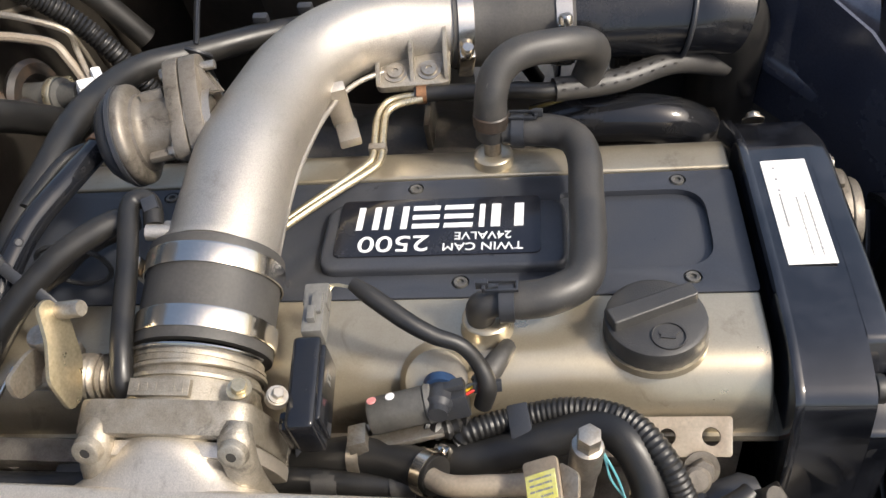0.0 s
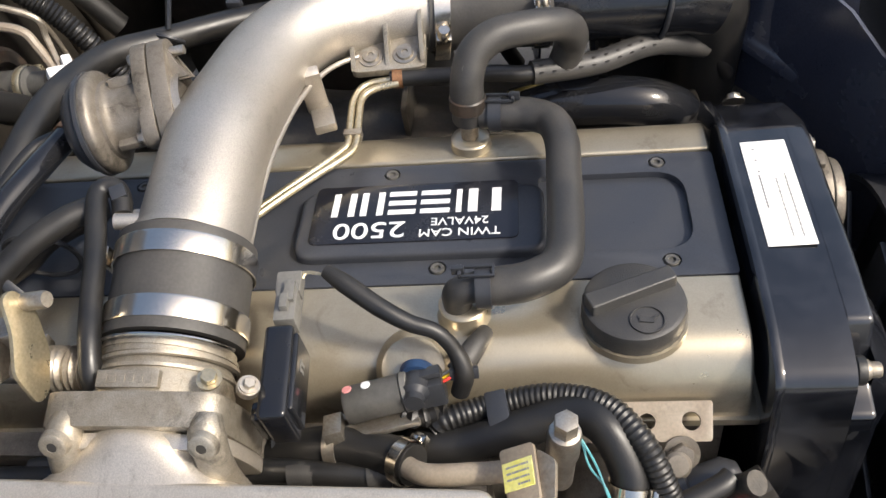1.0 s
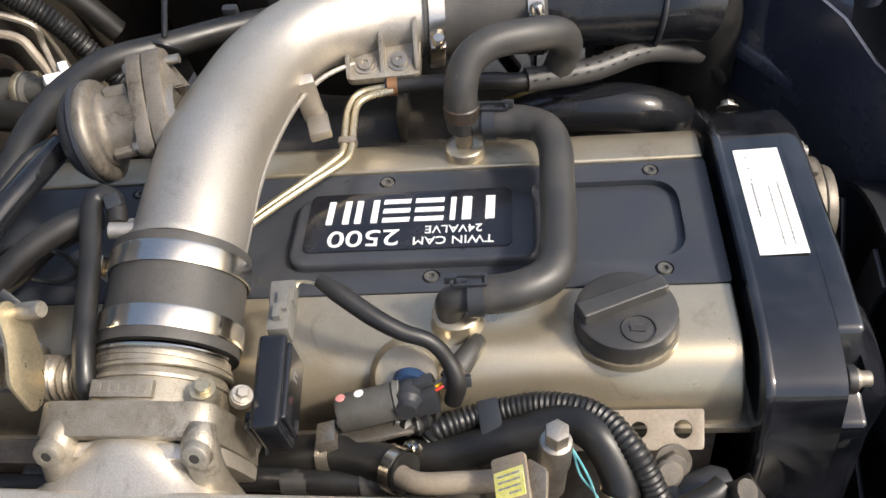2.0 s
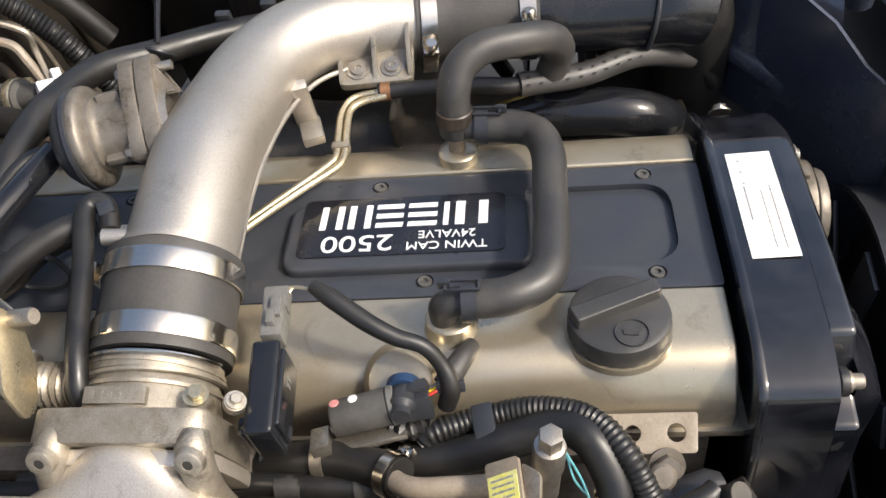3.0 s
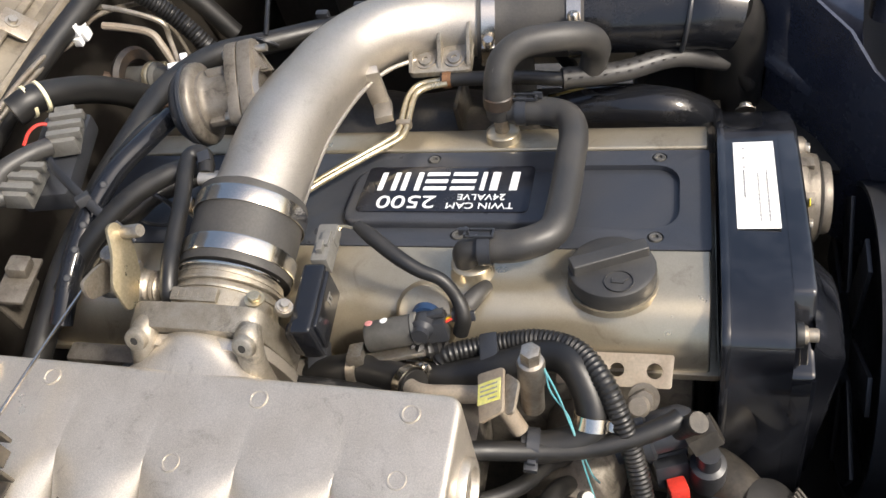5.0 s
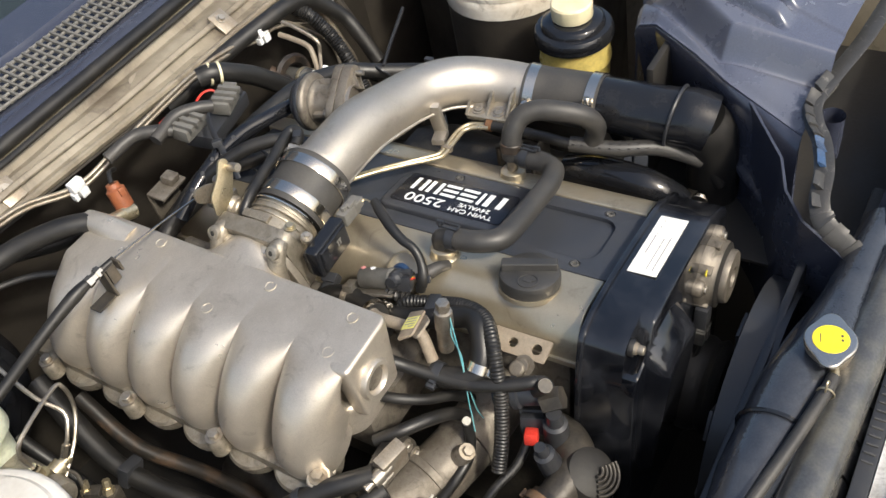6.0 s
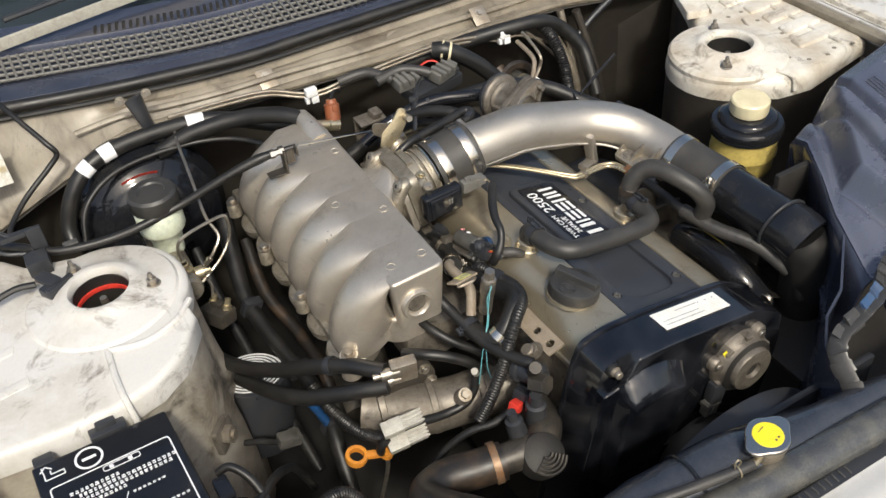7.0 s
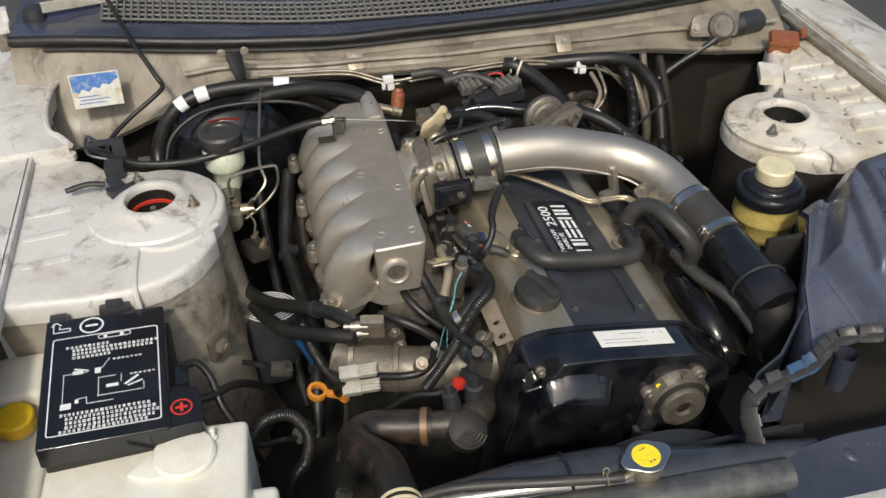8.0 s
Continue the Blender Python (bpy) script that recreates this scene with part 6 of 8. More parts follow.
part("copper_clip", lathe([(0.0070, -0.004), (0.0080, -0.004), (0.0080, 0.004), (0.0070, 0.004)], 18, axis_pose(H3[0] + Vector((0, -0.006, 0)), H3[1] - H3[0])), COPPER, water, "copper-coloured clip")
for off in (0.0, 0.0065):
    G = eng((-0.056 - off, 0.326, 0.020), (-0.012 - off, 0.290, 0.024), (0.026 - off * 0.7, 0.257 - off * 0.4, 0.024), (0.052 - off * 0.6, 0.236 - off, 0.023), (0.062, 0.231 - off, 0.024), (0.085, 0.2315 - off, 0.027), (0.108, 0.231 - off, 0.030), (0.124 - off, 0.222 - off, 0.032), (0.129 - off, 0.196, 0.033))
    hose("steel_pipe", G, 0.0030, ZINC, "yellow-plated steel pipe over the valve cover", "pipe", n=10, per=6)
pipe_clip = solid("pipe_clip", box(0.007, 0.014, 0.008, 0.001, m=ENG @ pose(0.070, 0.228, 0.0245)), BRACKET, "small steel clip holding two pipes", "clip")

# the pipe goes on in rubber to the air box
intake_hose = thing("intake_hose", pose(0, 0, 0), "black rubber intake hose with steel worm clamps", "hose")
IH = [(0.1955, 0.181, 0.8295), (0.2003, 0.151, 0.8255), (0.2035, 0.115, 0.8238), (0.2065, 0.078, 0.8225)]
part("sleeve", tube(IH, [0.0350, 0.0352, 0.0362, 0.0372], 40, 6), COUPLER, intake_hose, sharp=60)
for at, r, lab in ((0.12, 0.0354, "steel worm clamp"), (0.93, 0.0374, "steel worm clamp")):
    c = smooth_path(IH, 12)
    i = min(len(c) - 2, max(1, round(at * (len(c) - 1))))
    m = axis_pose(c[i], c[i + 1] - c[i - 1])
    wc = part("worm_clamp", lathe([(r, -0.0065), (r + 0.0012, -0.0065), (r + 0.0012, 0.0065), (r, 0.0065)], 48), STEEL, intake_hose, lab, m)
    a = radians(-172 if at < 0.5 else 160)
    part("screw_housing", join(box(0.010, 0.026, 0.013, 0.002, (0, 0, 0)), lathe([(0, 0.020), (0.0045, 0.020), (0.0055, 0.018), (0.0055, 0.010), (0.004, 0.010), (0.004, -0.012)], 12, pose(0, 0, 0, 90, 0, 0))), STEEL, wc, "", pose(0, 0, 0, 0, 0, math.degrees(a)) @ pose(r + 0.005, 0, 0))
big_pipe = thing("air_pipe", pose(0, 0, 0), "shiny black plastic air pipe to the air cleaner", "intake pipe")
AP = [(0.2055, 0.092, 0.8235), (0.209, 0.040, 0.8215), (0.213, -0.012, 0.8195), (0.2155, -0.034, 0.820), (0.219, -0.056, 0.813)]
AE = [(0.2165, -0.045, 0.815), (0.222, -0.056, 0.795), (0.228, -0.058, 0.76), (0.23, -0.058, 0.72), (0.23, -0.058, 0.66)]
part("pipe", tube(AP, [0.0350, 0.0355, 0.0365, 0.0372, 0.0372], 40, 7), GLOSS, big_pipe, sharp=60)
part("elbow", tube(AE, 0.0330, 32, 6), RUBBER, big_pipe, "dull black rubber elbow", sharp=60)
part("zip_tie", tube([(0.2135 + 0.0386 * math.cos(a), -0.015 - 0.006 * math.sin(a), 0.8195 + 0.0386 * math.sin(a)) for a in np.linspace(0, 2 * math.pi, 26)], 0.0022, 8, 2), SATIN, big_pipe, "notched black cable tie")
# lugs and stay on the cast pipe
lug_m = pose(0.147, 0.2085, 0.8265, 0, -8, 4)
part("mount_lug", moved(prism(rounded([(-0.018, -0.030), (0.026, -0.032), (0.026, 0.032), (-0.018, 0.030)], 0.007), -0.004, 0.003, 0.0015), lug_m), ROUGH_CAST, intake_duct, "cast mounting flange")
for y in (-0.028, 0.0, 0.028):
    part("lug_rib", moved(prism([(-0.016, 0.002), (0.026, 0.002), (0.026, 0.022), (0.010, 0.018)], y - 0.0018, y + 0.0018, 0.0006, m=Matrix(((1, 0, 0, 0), (0, 0, 1, 0), (0, 1, 0, 0), (0, 0, 0, 1)))), lug_m), ROUGH_CAST, intake_duct)
for y in (-0.014, 0.014):
    part("lug_screw", join(lathe([(0, 0.0050), (0.0024, 0.0050), (0.0028, 0.0062), (0.0062, 0.0060), (0.0070, 0.0045), (0.0070, 0.003)], 18), lathe([(0, 0.0042), (0.0098, 0.0042), (0.0098, 0.003)], 18)), DULL_STEEL, intake_duct, "", lug_m @ pose(-0.004, y, 0))
part("stay", join(moved(box(0.009, 0.018, 0.055, 0.002), pose(0.104, 0.264, 0.832, 0, -14, 18)), moved(box(0.026, 0.018, 0.009, 0.002), pose(0.097, 0.260, 0.807, 0, 4, 18))), CAST, intake_duct, "cast stay")
part("vacuum_nipple", join(tube([(-0.068, 0.322, 0.898), (-0.070, 0.335, 0.900), (-0.071, 0.350, 0.902)], 0.0055, 14, 4), box(0.014, 0.020, 0.010, 0.002, (-0.068, 0.331, 0.897))), CAST, intake_duct)

# bypass valve on the cast pipe
valve = thing("bypass_valve", axis_pose((0.033, 0.347, 0.892), (-0.185, 0.980, -0.070), (0.63, 0.07, -0.73)) @ Matrix.Diagonal((0.80, 0.80, 0.84, 1)), "cast aluminium bypass valve with round diaphragm housing", "valve")
ear_plate = rounded([(-0.033, -0.026), (-0.020, -0.032), (0.030, -0.024), (0.058, -0.012), (0.058, 0.012), (0.030, 0.024), (-0.020, 0.032), (-0.033, 0.026)], [0.012, 0.012, 0.02, 0.010, 0.010, 0.02, 0.012, 0.012], 5)
part("base_flange", prism(ear_plate, -0.017, -0.002, 0.0015, top_only=False), OXIDE, valve)
part("valve_flange", prism(ear_plate, -0.001, 0.012, 0.0015, top_only=False), OXIDE, valve)
part("inlet_neck", lathe([(0.028, -0.024), (0.027, -0.015), (0.027, 0.0)], 32), CAST, valve)
for y in (-0.008, 0.008):
    part("web", prism([(0.022, -0.030), (0.050, -0.016), (0.022, -0.016)], y - 0.003, y + 0.003, 0.001, m=Matrix(((1, 0, 0, 0), (0, 0, 1, 0), (0, 1, 0, 0), (0, 0, 0, 1)))), OXIDE, valve)
part("valve_body", lathe([(0.030, 0.010), (0.0285, 0.013), (0.0285, 0.034), (0.0300, 0.038), (0.0345, 0.040), (0.0350, 0.043), (0.0400, 0.0445), (0.0445, 0.0465), (0.0455, 0.0490), (0.0455, 0.0530), (0.0440, 0.0550), (0, 0.055)], 48), OXIDE, valve, "", None, 50)
part("diaphragm_rim", lathe([(0.0440, 0.0540), (0.0462, 0.0550), (0.0462, 0.0585), (0.0440, 0.0600), (0.040, 0.060)], 48), SATIN, valve)
part("dome", lathe([(0.0425, 0.0590), (0.0415, 0.0650), (0.034, 0.0730), (0.016, 0.0770), (0, 0.0780)], 40), SATIN, valve, "black domed cap")
for a in (-20, 100, 220):
    part("rib", box(0.010, 0.007, 0.020, 0.0015, (0.031, 0, 0.026), m=pose(0, 0, 0, 0, 0, a)), OXIDE, valve)
for x, y in ((0.046, 0.0), (-0.022, 0.021), (-0.022, -0.021)):
    hexbolt(valve, pose(x, y, 0.012), 0.0062)
part("stud_end", lathe([(0, 0.012), (0.0042, 0.012), (0.0045, 0.0)], 14, pose(0.046, 0, -0.017, 180, 0, 0)), DULL_STEEL, valve)

# throttle position sensor with plug
tps = thing("throttle_sensor", pose(-0.168, 0.234, 0.872, 0, 0, 4), "black plastic throttle position sensor", "sensor")
part("housing", join(box(0.058, 0.017, 0.038, 0.0035, (0, 0, 0), 3), box(0.048, 0.005, 0.030, 0.002, (0.001, -0.0085, 0), 3), box(0.012, 0.022, 0.030, 0.003, (-0.020, 0.004, -0.006), 2)), GLOSS, tps)
part("embossed_mark", join(*[bar(0.0022, 0.007, 0.004 * k, 0) for k in range(2)], bar(0.008, 0.0016, 0.002, 0.004)), GREY_PLASTIC, tps, "", pose(0.006, -0.0112, 0.002, 90, 0, 0))
part("fixing_lug", lathe([(0, 0.003), (0.0062, 0.003), (0.0066, 0.002), (0.0066, -0.002), (0, -0.002)], 20, pose(-0.012, 0.013, 0.022, 25, 0, 0)), DULL_STEEL, tps)
hexbolt(tps, pose(-0.012, 0.0118, 0.0248, 25, 0, 0), 0.0036, DULL_STEEL)
plug = thing("wire_plug", pose(-0.121, 0.236, 0.880, 0, 4, 4) @ Matrix.Diagonal((1.0, 0.82, 0.82, 1)), "grey plastic plug on the throttle sensor", "electrical plug")
part("shell", join(box(0.030, 0.016, 0.020, 0.002), box(0.016, 0.019, 0.013, 0.002, (0.014, 0, 0.002)), box(0.010, 0.006, 0.026, 0.001, (-0.004, 0, 0.003))), GREY_PLASTIC, plug)
part("latch", box(0.014, 0.008, 0.004, 0.001, (0.004, -0.003, 0.0125)), GREY_PLASTIC, plug)
part("tail_wires", join(*[tube([(0.014, -0.006 + 0.003 * k, 0.002), (0.022, -0.012 + 0.002 * k, 0.004), (0.020, -0.024, 0.004)], 0.0011, 6, 4) for k in range(3)]), ZINC, plug)
W1 = eng((-0.104, 0.218, 0.058), (-0.112, 0.206, 0.055), (-0.124, 0.185, 0.046), (-0.130, 0.168, 0.038), (-0.132, 0.152, 0.031), (-0.136, 0.142, 0.018), (-0.143, 0.137, 0.004), (-0.146, 0.141, -0.012))
hose("wire_loom", W1, [0.0045, 0.0062, 0.0060, 0.0055, 0.0050, 0.0050, 0.0065, 0.0060], RUBBER, "taped black wire loom across the valve cover", "wiring", n=12)
part("crimp", box(0.018, 0.004, 0.008, 0.001), SATIN, bpy.data.objects["wire_loom"], "", axis_pose(W1[6], W1[7] - W1[5]))

# coolant temperature sensor in its boss and the injector plug
knock = thing("boss_sensor", ENG @ pose(-0.131, 0.167, -0.002, 0, -84, 0) @ Matrix.Diagonal((0.82, 0.82, 0.8, 1)), "black sensor with blue ring in the cover boss", "sensor")
part("ring", lathe([(0.010, 0.006), (0.0135, 0.007), (0.0140, 0.011), (0.0135, 0.015), (0, 0.015)], 28), NAVY, knock, "blue plastic ring")
part("barrel", lathe([(0.0100, 0.015), (0.0110, 0.020), (0.0110, 0.030), (0.0075, 0.034), (0.0075, 0.040), (0, 0.040)], 24), SATIN, knock)
inj = thing("wire_plug", ENG @ pose(-0.152, 0.192, -0.008, -8, 12, 8), "dark grey two-part plug with red and white wires", "electrical plug")
part("shell", join(lathe([(0, -0.020), (0.011, -0.020), (0.012, -0.018), (0.012, 0.016), (0.010, 0.018), (0, 0.018)], 24, pose(0, 0, 0, 90, 0, 0)), box(0.016, 0.040, 0.018, 0.003, (0.006, 0, -0.006))), DARK_GREY, inj)
part("paint_dot", lathe([(0, 0.0126), (0.003, 0.0124), (0.0032, 0.0118)], 12, pose(0.001, 0.004, 0)), WHITE, inj, "white paint dot")
part("paint_dot", lathe([(0, 0.0126), (0.003, 0.0124), (0.0032, 0.0118)], 12, pose(0.001, 0.016, 0)), PINK, inj, "pink paint dot")
part("mating_plug", join(box(0.018, 0.022, 0.018, 0.002, (0.0, -0.032, -0.002)), box(0.008, 0.026, 0.004, 0.001, (0, -0.030, 0.010)), box(0.022, 0.006, 0.010, 0.001, (0, -0.026, 0.0))), SATIN, inj)
part("mounting_foot", join(box(0.012, 0.060, 0.004, 0.001, (-0.012, 0.006, -0.012)), box(0.018, 0.012, 0.012, 0.001, (-0.010, 0.030, -0.008))), DULL_STEEL, inj)
part("collar", lathe([(0.0118, -0.022), (0.0132, -0.021), (0.0132, -0.0175), (0.0118, -0.0165)], 24, pose(0, 0, 0, 90, 0, 0) @ pose(0, 0, 0, 180, 0, 0)), GREY_PLASTIC, inj, "pale collar")
for k, mat in enumerate((RED, YELLOW_PL, PALE_PLASTIC)):
    part("wire", tube([(-0.003 + 0.003 * k, -0.040, 0.002), (-0.002 + 0.003 * k, -0.048, 0.004), (0.003 + 0.002 * k, -0.055, 0.003)], 0.0010, 6, 5), mat, inj)
part("boot", tube([(0.003, -0.051, 0.003), (0.010, -0.060, 0.006), (0.019, -0.068, 0.008), (0.030, -0.074, 0.006)], [0.0062, 0.0078, 0.0068, 0.0055], 12, 4), HOSE_GREY, inj, "grey rubber boot")

# engine lifting plate
lift = solid("lifting_plate", prism(rounded([(-0.0125, -0.025), (0.0125, -0.027), (0.0125, 0.058), (-0.0125, 0.058)], 0.0025), -0.0018, 0.0018, 0.0005, [circle(0.0, -0.013, 0.0058, 18), circle(0.0, 0.014, 0.0052, 18)], m=ENG @ pose(-0.1515, 0.012, -0.040, 0, -30, 0)), TAN, "tan steel lifting plate with two holes", "bracket")
hexbolt(lift, ENG @ pose(-0.168, 0.006, -0.050, 0, -50, 0), 0.0075, OXIDE)
screw_m = ENG @ pose(-0.176, 0.010, -0.050, 0, -40, 0)
part("screw", join(lathe([(0, 0.006), (0.0065, 0.0058), (0.0085, 0.004), (0.009, 0.0), (0.006, -0.01)], 18), bar(0.008, 0.0018, 0, 0, 0.0060), bar(0.0018, 0.008, 0, 0, 0.0060)), OXIDE, lift, "", screw_m)

# loom and heater hose bundle below the plate
C1 = eng((-0.163, 0.156, -0.026), (-0.160, 0.148, -0.020), (-0.151, 0.117, -0.018), (-0.151, 0.083, -0.010), (-0.162, 0.053, -0.006), (-0.182, 0.034, -0.012), (-0.199, 0.021, -0.034), (-0.210, 0.012, -0.062), (-0.228, 0.004, -0.098), (-0.246, 0.0, -0.13))
corr = hose("corrugated_loom", C1, 0.0078, RUBBER, "corrugated black plastic conduit bent downwards", "wiring", n=12, rib=0.00045, pitch=0.0036)
part("loom_clip", box(0.024, 0.013, 0.014, 0.002), SATIN, corr, "", axis_pose(C1[2] + Vector((-0.006, 0, 0.002)), C1[3] - C1[1]))
part("wire_braid", tube(eng((-0.158, 0.175, -0.018), (-0.162, 0.166, -0.016), (-0.157, 0.152, -0.018), (-0.163, 0.145, -0.02)), 0.006, 8, 5, rib=0.0012, pitch=0.006), RUBBER, corr)
C2 = eng((-0.160, 0.175, -0.050), (-0.170, 0.163, -0.036), (-0.172, 0.138, -0.030), (-0.167, 0.103, -0.021), (-0.163, 0.072, -0.012), (-0.174, 0.053, -0.012), (-0.192, 0.041, -0.030), (-0.205, 0.044, -0.046), (-0.214, 0.070, -0.052), (-0.216, 0.090, -0.050))
heater = hose("heater_hose", C2, 0.0118, RUBBER, "smooth black heater hose bent in a loop", n=20)
band(C2, 0.0120, 0.010, STEEL, heater, label="bright spring clamp", at=0.72)
band(C2, 0.0120, 0.009, SATIN, heater, at=0.95)
C3 = eng((-0.168, 0.262, -0.046), (-0.170, 0.236, -0.034), (-0.171, 0.216, -0.030), (-0.180, 0.188, -0.026), (-0.192, 0.168, -0.020))
low_hose = hose("water_hose", C3, 0.0125, RUBBER, "short black water hose with two clamps", n=20)
band(C3, 0.0127, 0.008, DULL_STEEL, low_hose, at=0.45)
band(C3, 0.0127, 0.008, STEEL, low_hose, at=0.93)
hose("water_pipe", eng((-0.188, 0.178, -0.022), (-0.203, 0.159, -0.012), (-0.204, 0.128, -0.010), (-0.204, 0.106, -0.012), (-0.210, 0.09, -0.04)), 0.0066, TAN, "bare steel water pipe below the valve cover", "pipe", n=14)

# tagged bracket and tall bolt with the loose teal wire
tagplate = thing("tag_bracket", ENG @ pose(-0.216, 0.102, 0.015, -30, -8, 6), "steel bracket with yellow tag beside the plenum", "bracket")
part("plate", prism(rounded([(-0.020, -0.009), (0.013, -0.009), (0.014, 0.013), (-0.024, 0.010)], 0.003), -0.0012, 0.0012, 0.0004), TAN, tagplate)
part("side_flange", prism(rounded([(-0.022, -0.016), (0.000, -0.020), (0.010, -0.009), (-0.022, -0.009)], 0.004), -0.004, -0.0014, 0.0004), BRACKET, tagplate)
part("tag", box(0.0165, 0.019, 0.0005, 0.0002, (-0.003, 0.002, 0.0016), 1), PALE_YELLOW, tagplate, "yellow paper tag")
part("print_line", join(*[bar(0.0011, 0.0008 + 0.0004 * (j % 3), -0.0085 + 0.0035 * k, -0.0045 + 0.0016 * j, 0.0020) for k in range(4) for j in range(9 if k else 5)]), GREY_INK, tagplate)
tall = thing("banjo_bolt", pose(-0.196, 0.075, 0.838, 4, 6, 0) @ Matrix.Diagonal((0.84, 0.84, 0.95, 1)), "tall steel bolt wrapped in thin teal wire", "bolt")
part("shank", lathe([(0, 0.034), (0.006, 0.034), (0.0075, 0.030), (0.0105, 0.029), (0.0115, 0.026), (0.0115, 0.004), (0.010, 0.002), (0.010, -0.03)], 24), DULL_STEEL, tall)
part("head", prism([(0.0085 * math.cos(math.pi * k / 3), 0.0085 * math.sin(math.pi * k / 3)) for k in range(6)], 0.030, 0.042, 0.001), DULL_STEEL, tall)
for sgn in (0, 1):
    hose("teal_wire", [(-0.186 - 0.004 * sgn, 0.070, 0.862), (-0.196, 0.064, 0.860 - 0.004 * sgn), (-0.205, 0.056 + 0.004 * sgn, 0.845), (-0.212 + 0.002 * sgn, 0.050, 0.822), (-0.220, 0.044, 0.800), (-0.228 + 0.006 * sgn, 0.040, 0.778), (-0.234 + 0.010 * sgn, 0.036, 0.756), (-0.240 + 0.018 * sgn, 0.032, 0.738)], 0.0007, TEAL, "loose thin teal wire hanging down", "wiring", n=6)
wc = thing("wire_joint", pose(-0.240, 0.040, 0.752, 20, -20, 0), "white plastic joint on the hanging wires", "electrical plug")
part("sleeve", lathe([(0, -0.008), (0.0045, -0.008), (0.0048, 0.0), (0.0045, 0.008), (0, 0.008)], 14), PALE_PLASTIC, wc)
hose("wire_lead", [(-0.240, 0.040, 0.746), (-0.246, 0.036, 0.728), (-0.262, 0.034, 0.712), (-0.290, 0.036, 0.708), (-0.325, 0.036, 0.716)], 0.0060, RUBBER, "taped black wire lead to the white plug", "wiring", n=10)
hose("idle_hose", [(-0.243, 0.150, 0.822), (-0.241, 0.122, 0.817), (-0.235, 0.104, 0.808), (-0.228, 0.072, 0.799), (-0.222, 0.041, 0.796), (-0.212, 0.010, 0.797), (-0.200, -0.016, 0.800), (-0.194, -0.024, 0.800)], 0.0072, RUBBER, "black hose from plenum to the idle control", n=14)
idle = thing("idle_valve", pose(-0.193, -0.010, 0.774), "dirty grey idle control valve with hexagon body", "valve")
part("body", lathe([(0, 0.026), (0.010, 0.026), (0.013, 0.022), (0.0155, 0.018), (0.0155, -0.006), (0.0190, -0.008), (0.0190, -0.014), (0.0155, -0.016), (0.0155, -0.034), (0, -0.034)], 28, pose(0, 0, 0, 80, 0, 18)), SATIN, idle)
part("spout", lathe([(0, 0.030), (0.0075, 0.030), (0.0085, 0.027), (0.0075, 0.024), (0.0075, 0.0)], 18, pose(-0.002, -0.012, 0.008, 30, -10, 0)), IRON, idle)
part("hex_joint", prism([(0.013 * math.cos(math.pi * k / 3), 0.013 * math.sin(math.pi * k / 3)) for k in range(6)], -0.006, 0.016, 0.0015, m=pose(-0.004, -0.026, 0.004, 70, 0, 25)), IRON, idle)

# lower manifold casting and things in front of the plenum
lower = thing("lower_manifold", pose(0, 0, 0), "dull grey cast lower manifold and water passage", "intake manifold")
part("passage", tube([(-0.372, 0.110, 0.700), (-0.320, 0.078, 0.694), (-0.265, 0.062, 0.690), (-0.205, 0.050, 0.694), (-0.150, 0.046, 0.70)], [0.034, 0.036, 0.034, 0.034, 0.036], 26, 6), OXIDE, lower)
FRONT = Matrix(((1, 0, 0, 0), (0, 0, -1, 0), (0, 1, 0, 0), (0, 0, 0, 1)))  # outline in x, z facing the front
part("flange", prism(rounded([(-0.352, 0.712), (-0.286, 0.708), (-0.272, 0.730), (-0.284, 0.762), (-0.312, 0.772), (-0.346, 0.764), (-0.362, 0.740)], 0.010), -0.100, -0.086, 0.003, m=FRONT), IRON, lower, "oily cast flange")
for x, z in ((-0.344, 0.752), (-0.290, 0.748), (-0.282, 0.722)):
    hexbolt(lower, axis_pose((x, 0.086, z), (0, -1, 0)), 0.0055, DULL_STEEL)
for x, y, z, r in ((-0.352, 0.098, 0.698, 0.0385), (-0.292, 0.070, 0.692, 0.0375), (-0.228, 0.055, 0.692, 0.0375)):
    part("cast_ring", lathe([(r - 0.005, -0.006), (r, -0.004), (r, 0.004), (r - 0.005, 0.006)], 30, axis_pose((x, y, z), (1, -0.25, 0))), OXIDE, lower)
part("passage_boss", lathe([(0, 0.016), (0.008, 0.016), (0.010, 0.013), (0.012, -0.01)], 20, axis_pose((-0.262, 0.040, 0.718), (0, -0.55, 0.83))), OXIDE, lower)
hexbolt(lower, axis_pose((-0.262, 0.031, 0.732), (0, -0.55, 0.83)), 0.006, BRACKET)
part("bypass_tube", tube([(-0.305, 0.110, 0.764), (-0.288, 0.088, 0.772), (-0.262, 0.072, 0.766), (-0.236, 0.062, 0.748), (-0.222, 0.056, 0.728)], 0.0072, 12, 6), RUBBER, lower, "black bypass hose")
part("feed_tube", tube([(-0.270, 0.130, 0.790), (-0.262, 0.104, 0.786), (-0.244, 0.084, 0.772), (-0.218, 0.070, 0.752), (-0.200, 0.060, 0.728)], 0.0060, 12, 6), RUBBER, lower, "black vacuum feed hose")
part("port_block", box(0.12, 0.38, 0.06, 0.012, (-0.235, 0.31, 0.745)), OXIDE, lower)
block = thing("hose_bracket", pose(-0.322, 0.076, 0.776, 10, 0, -12), "dark bracket block holding two vacuum fittings", "bracket")
part("block", box(0.034, 0.016, 0.036, 0.003), BRACKET, block)
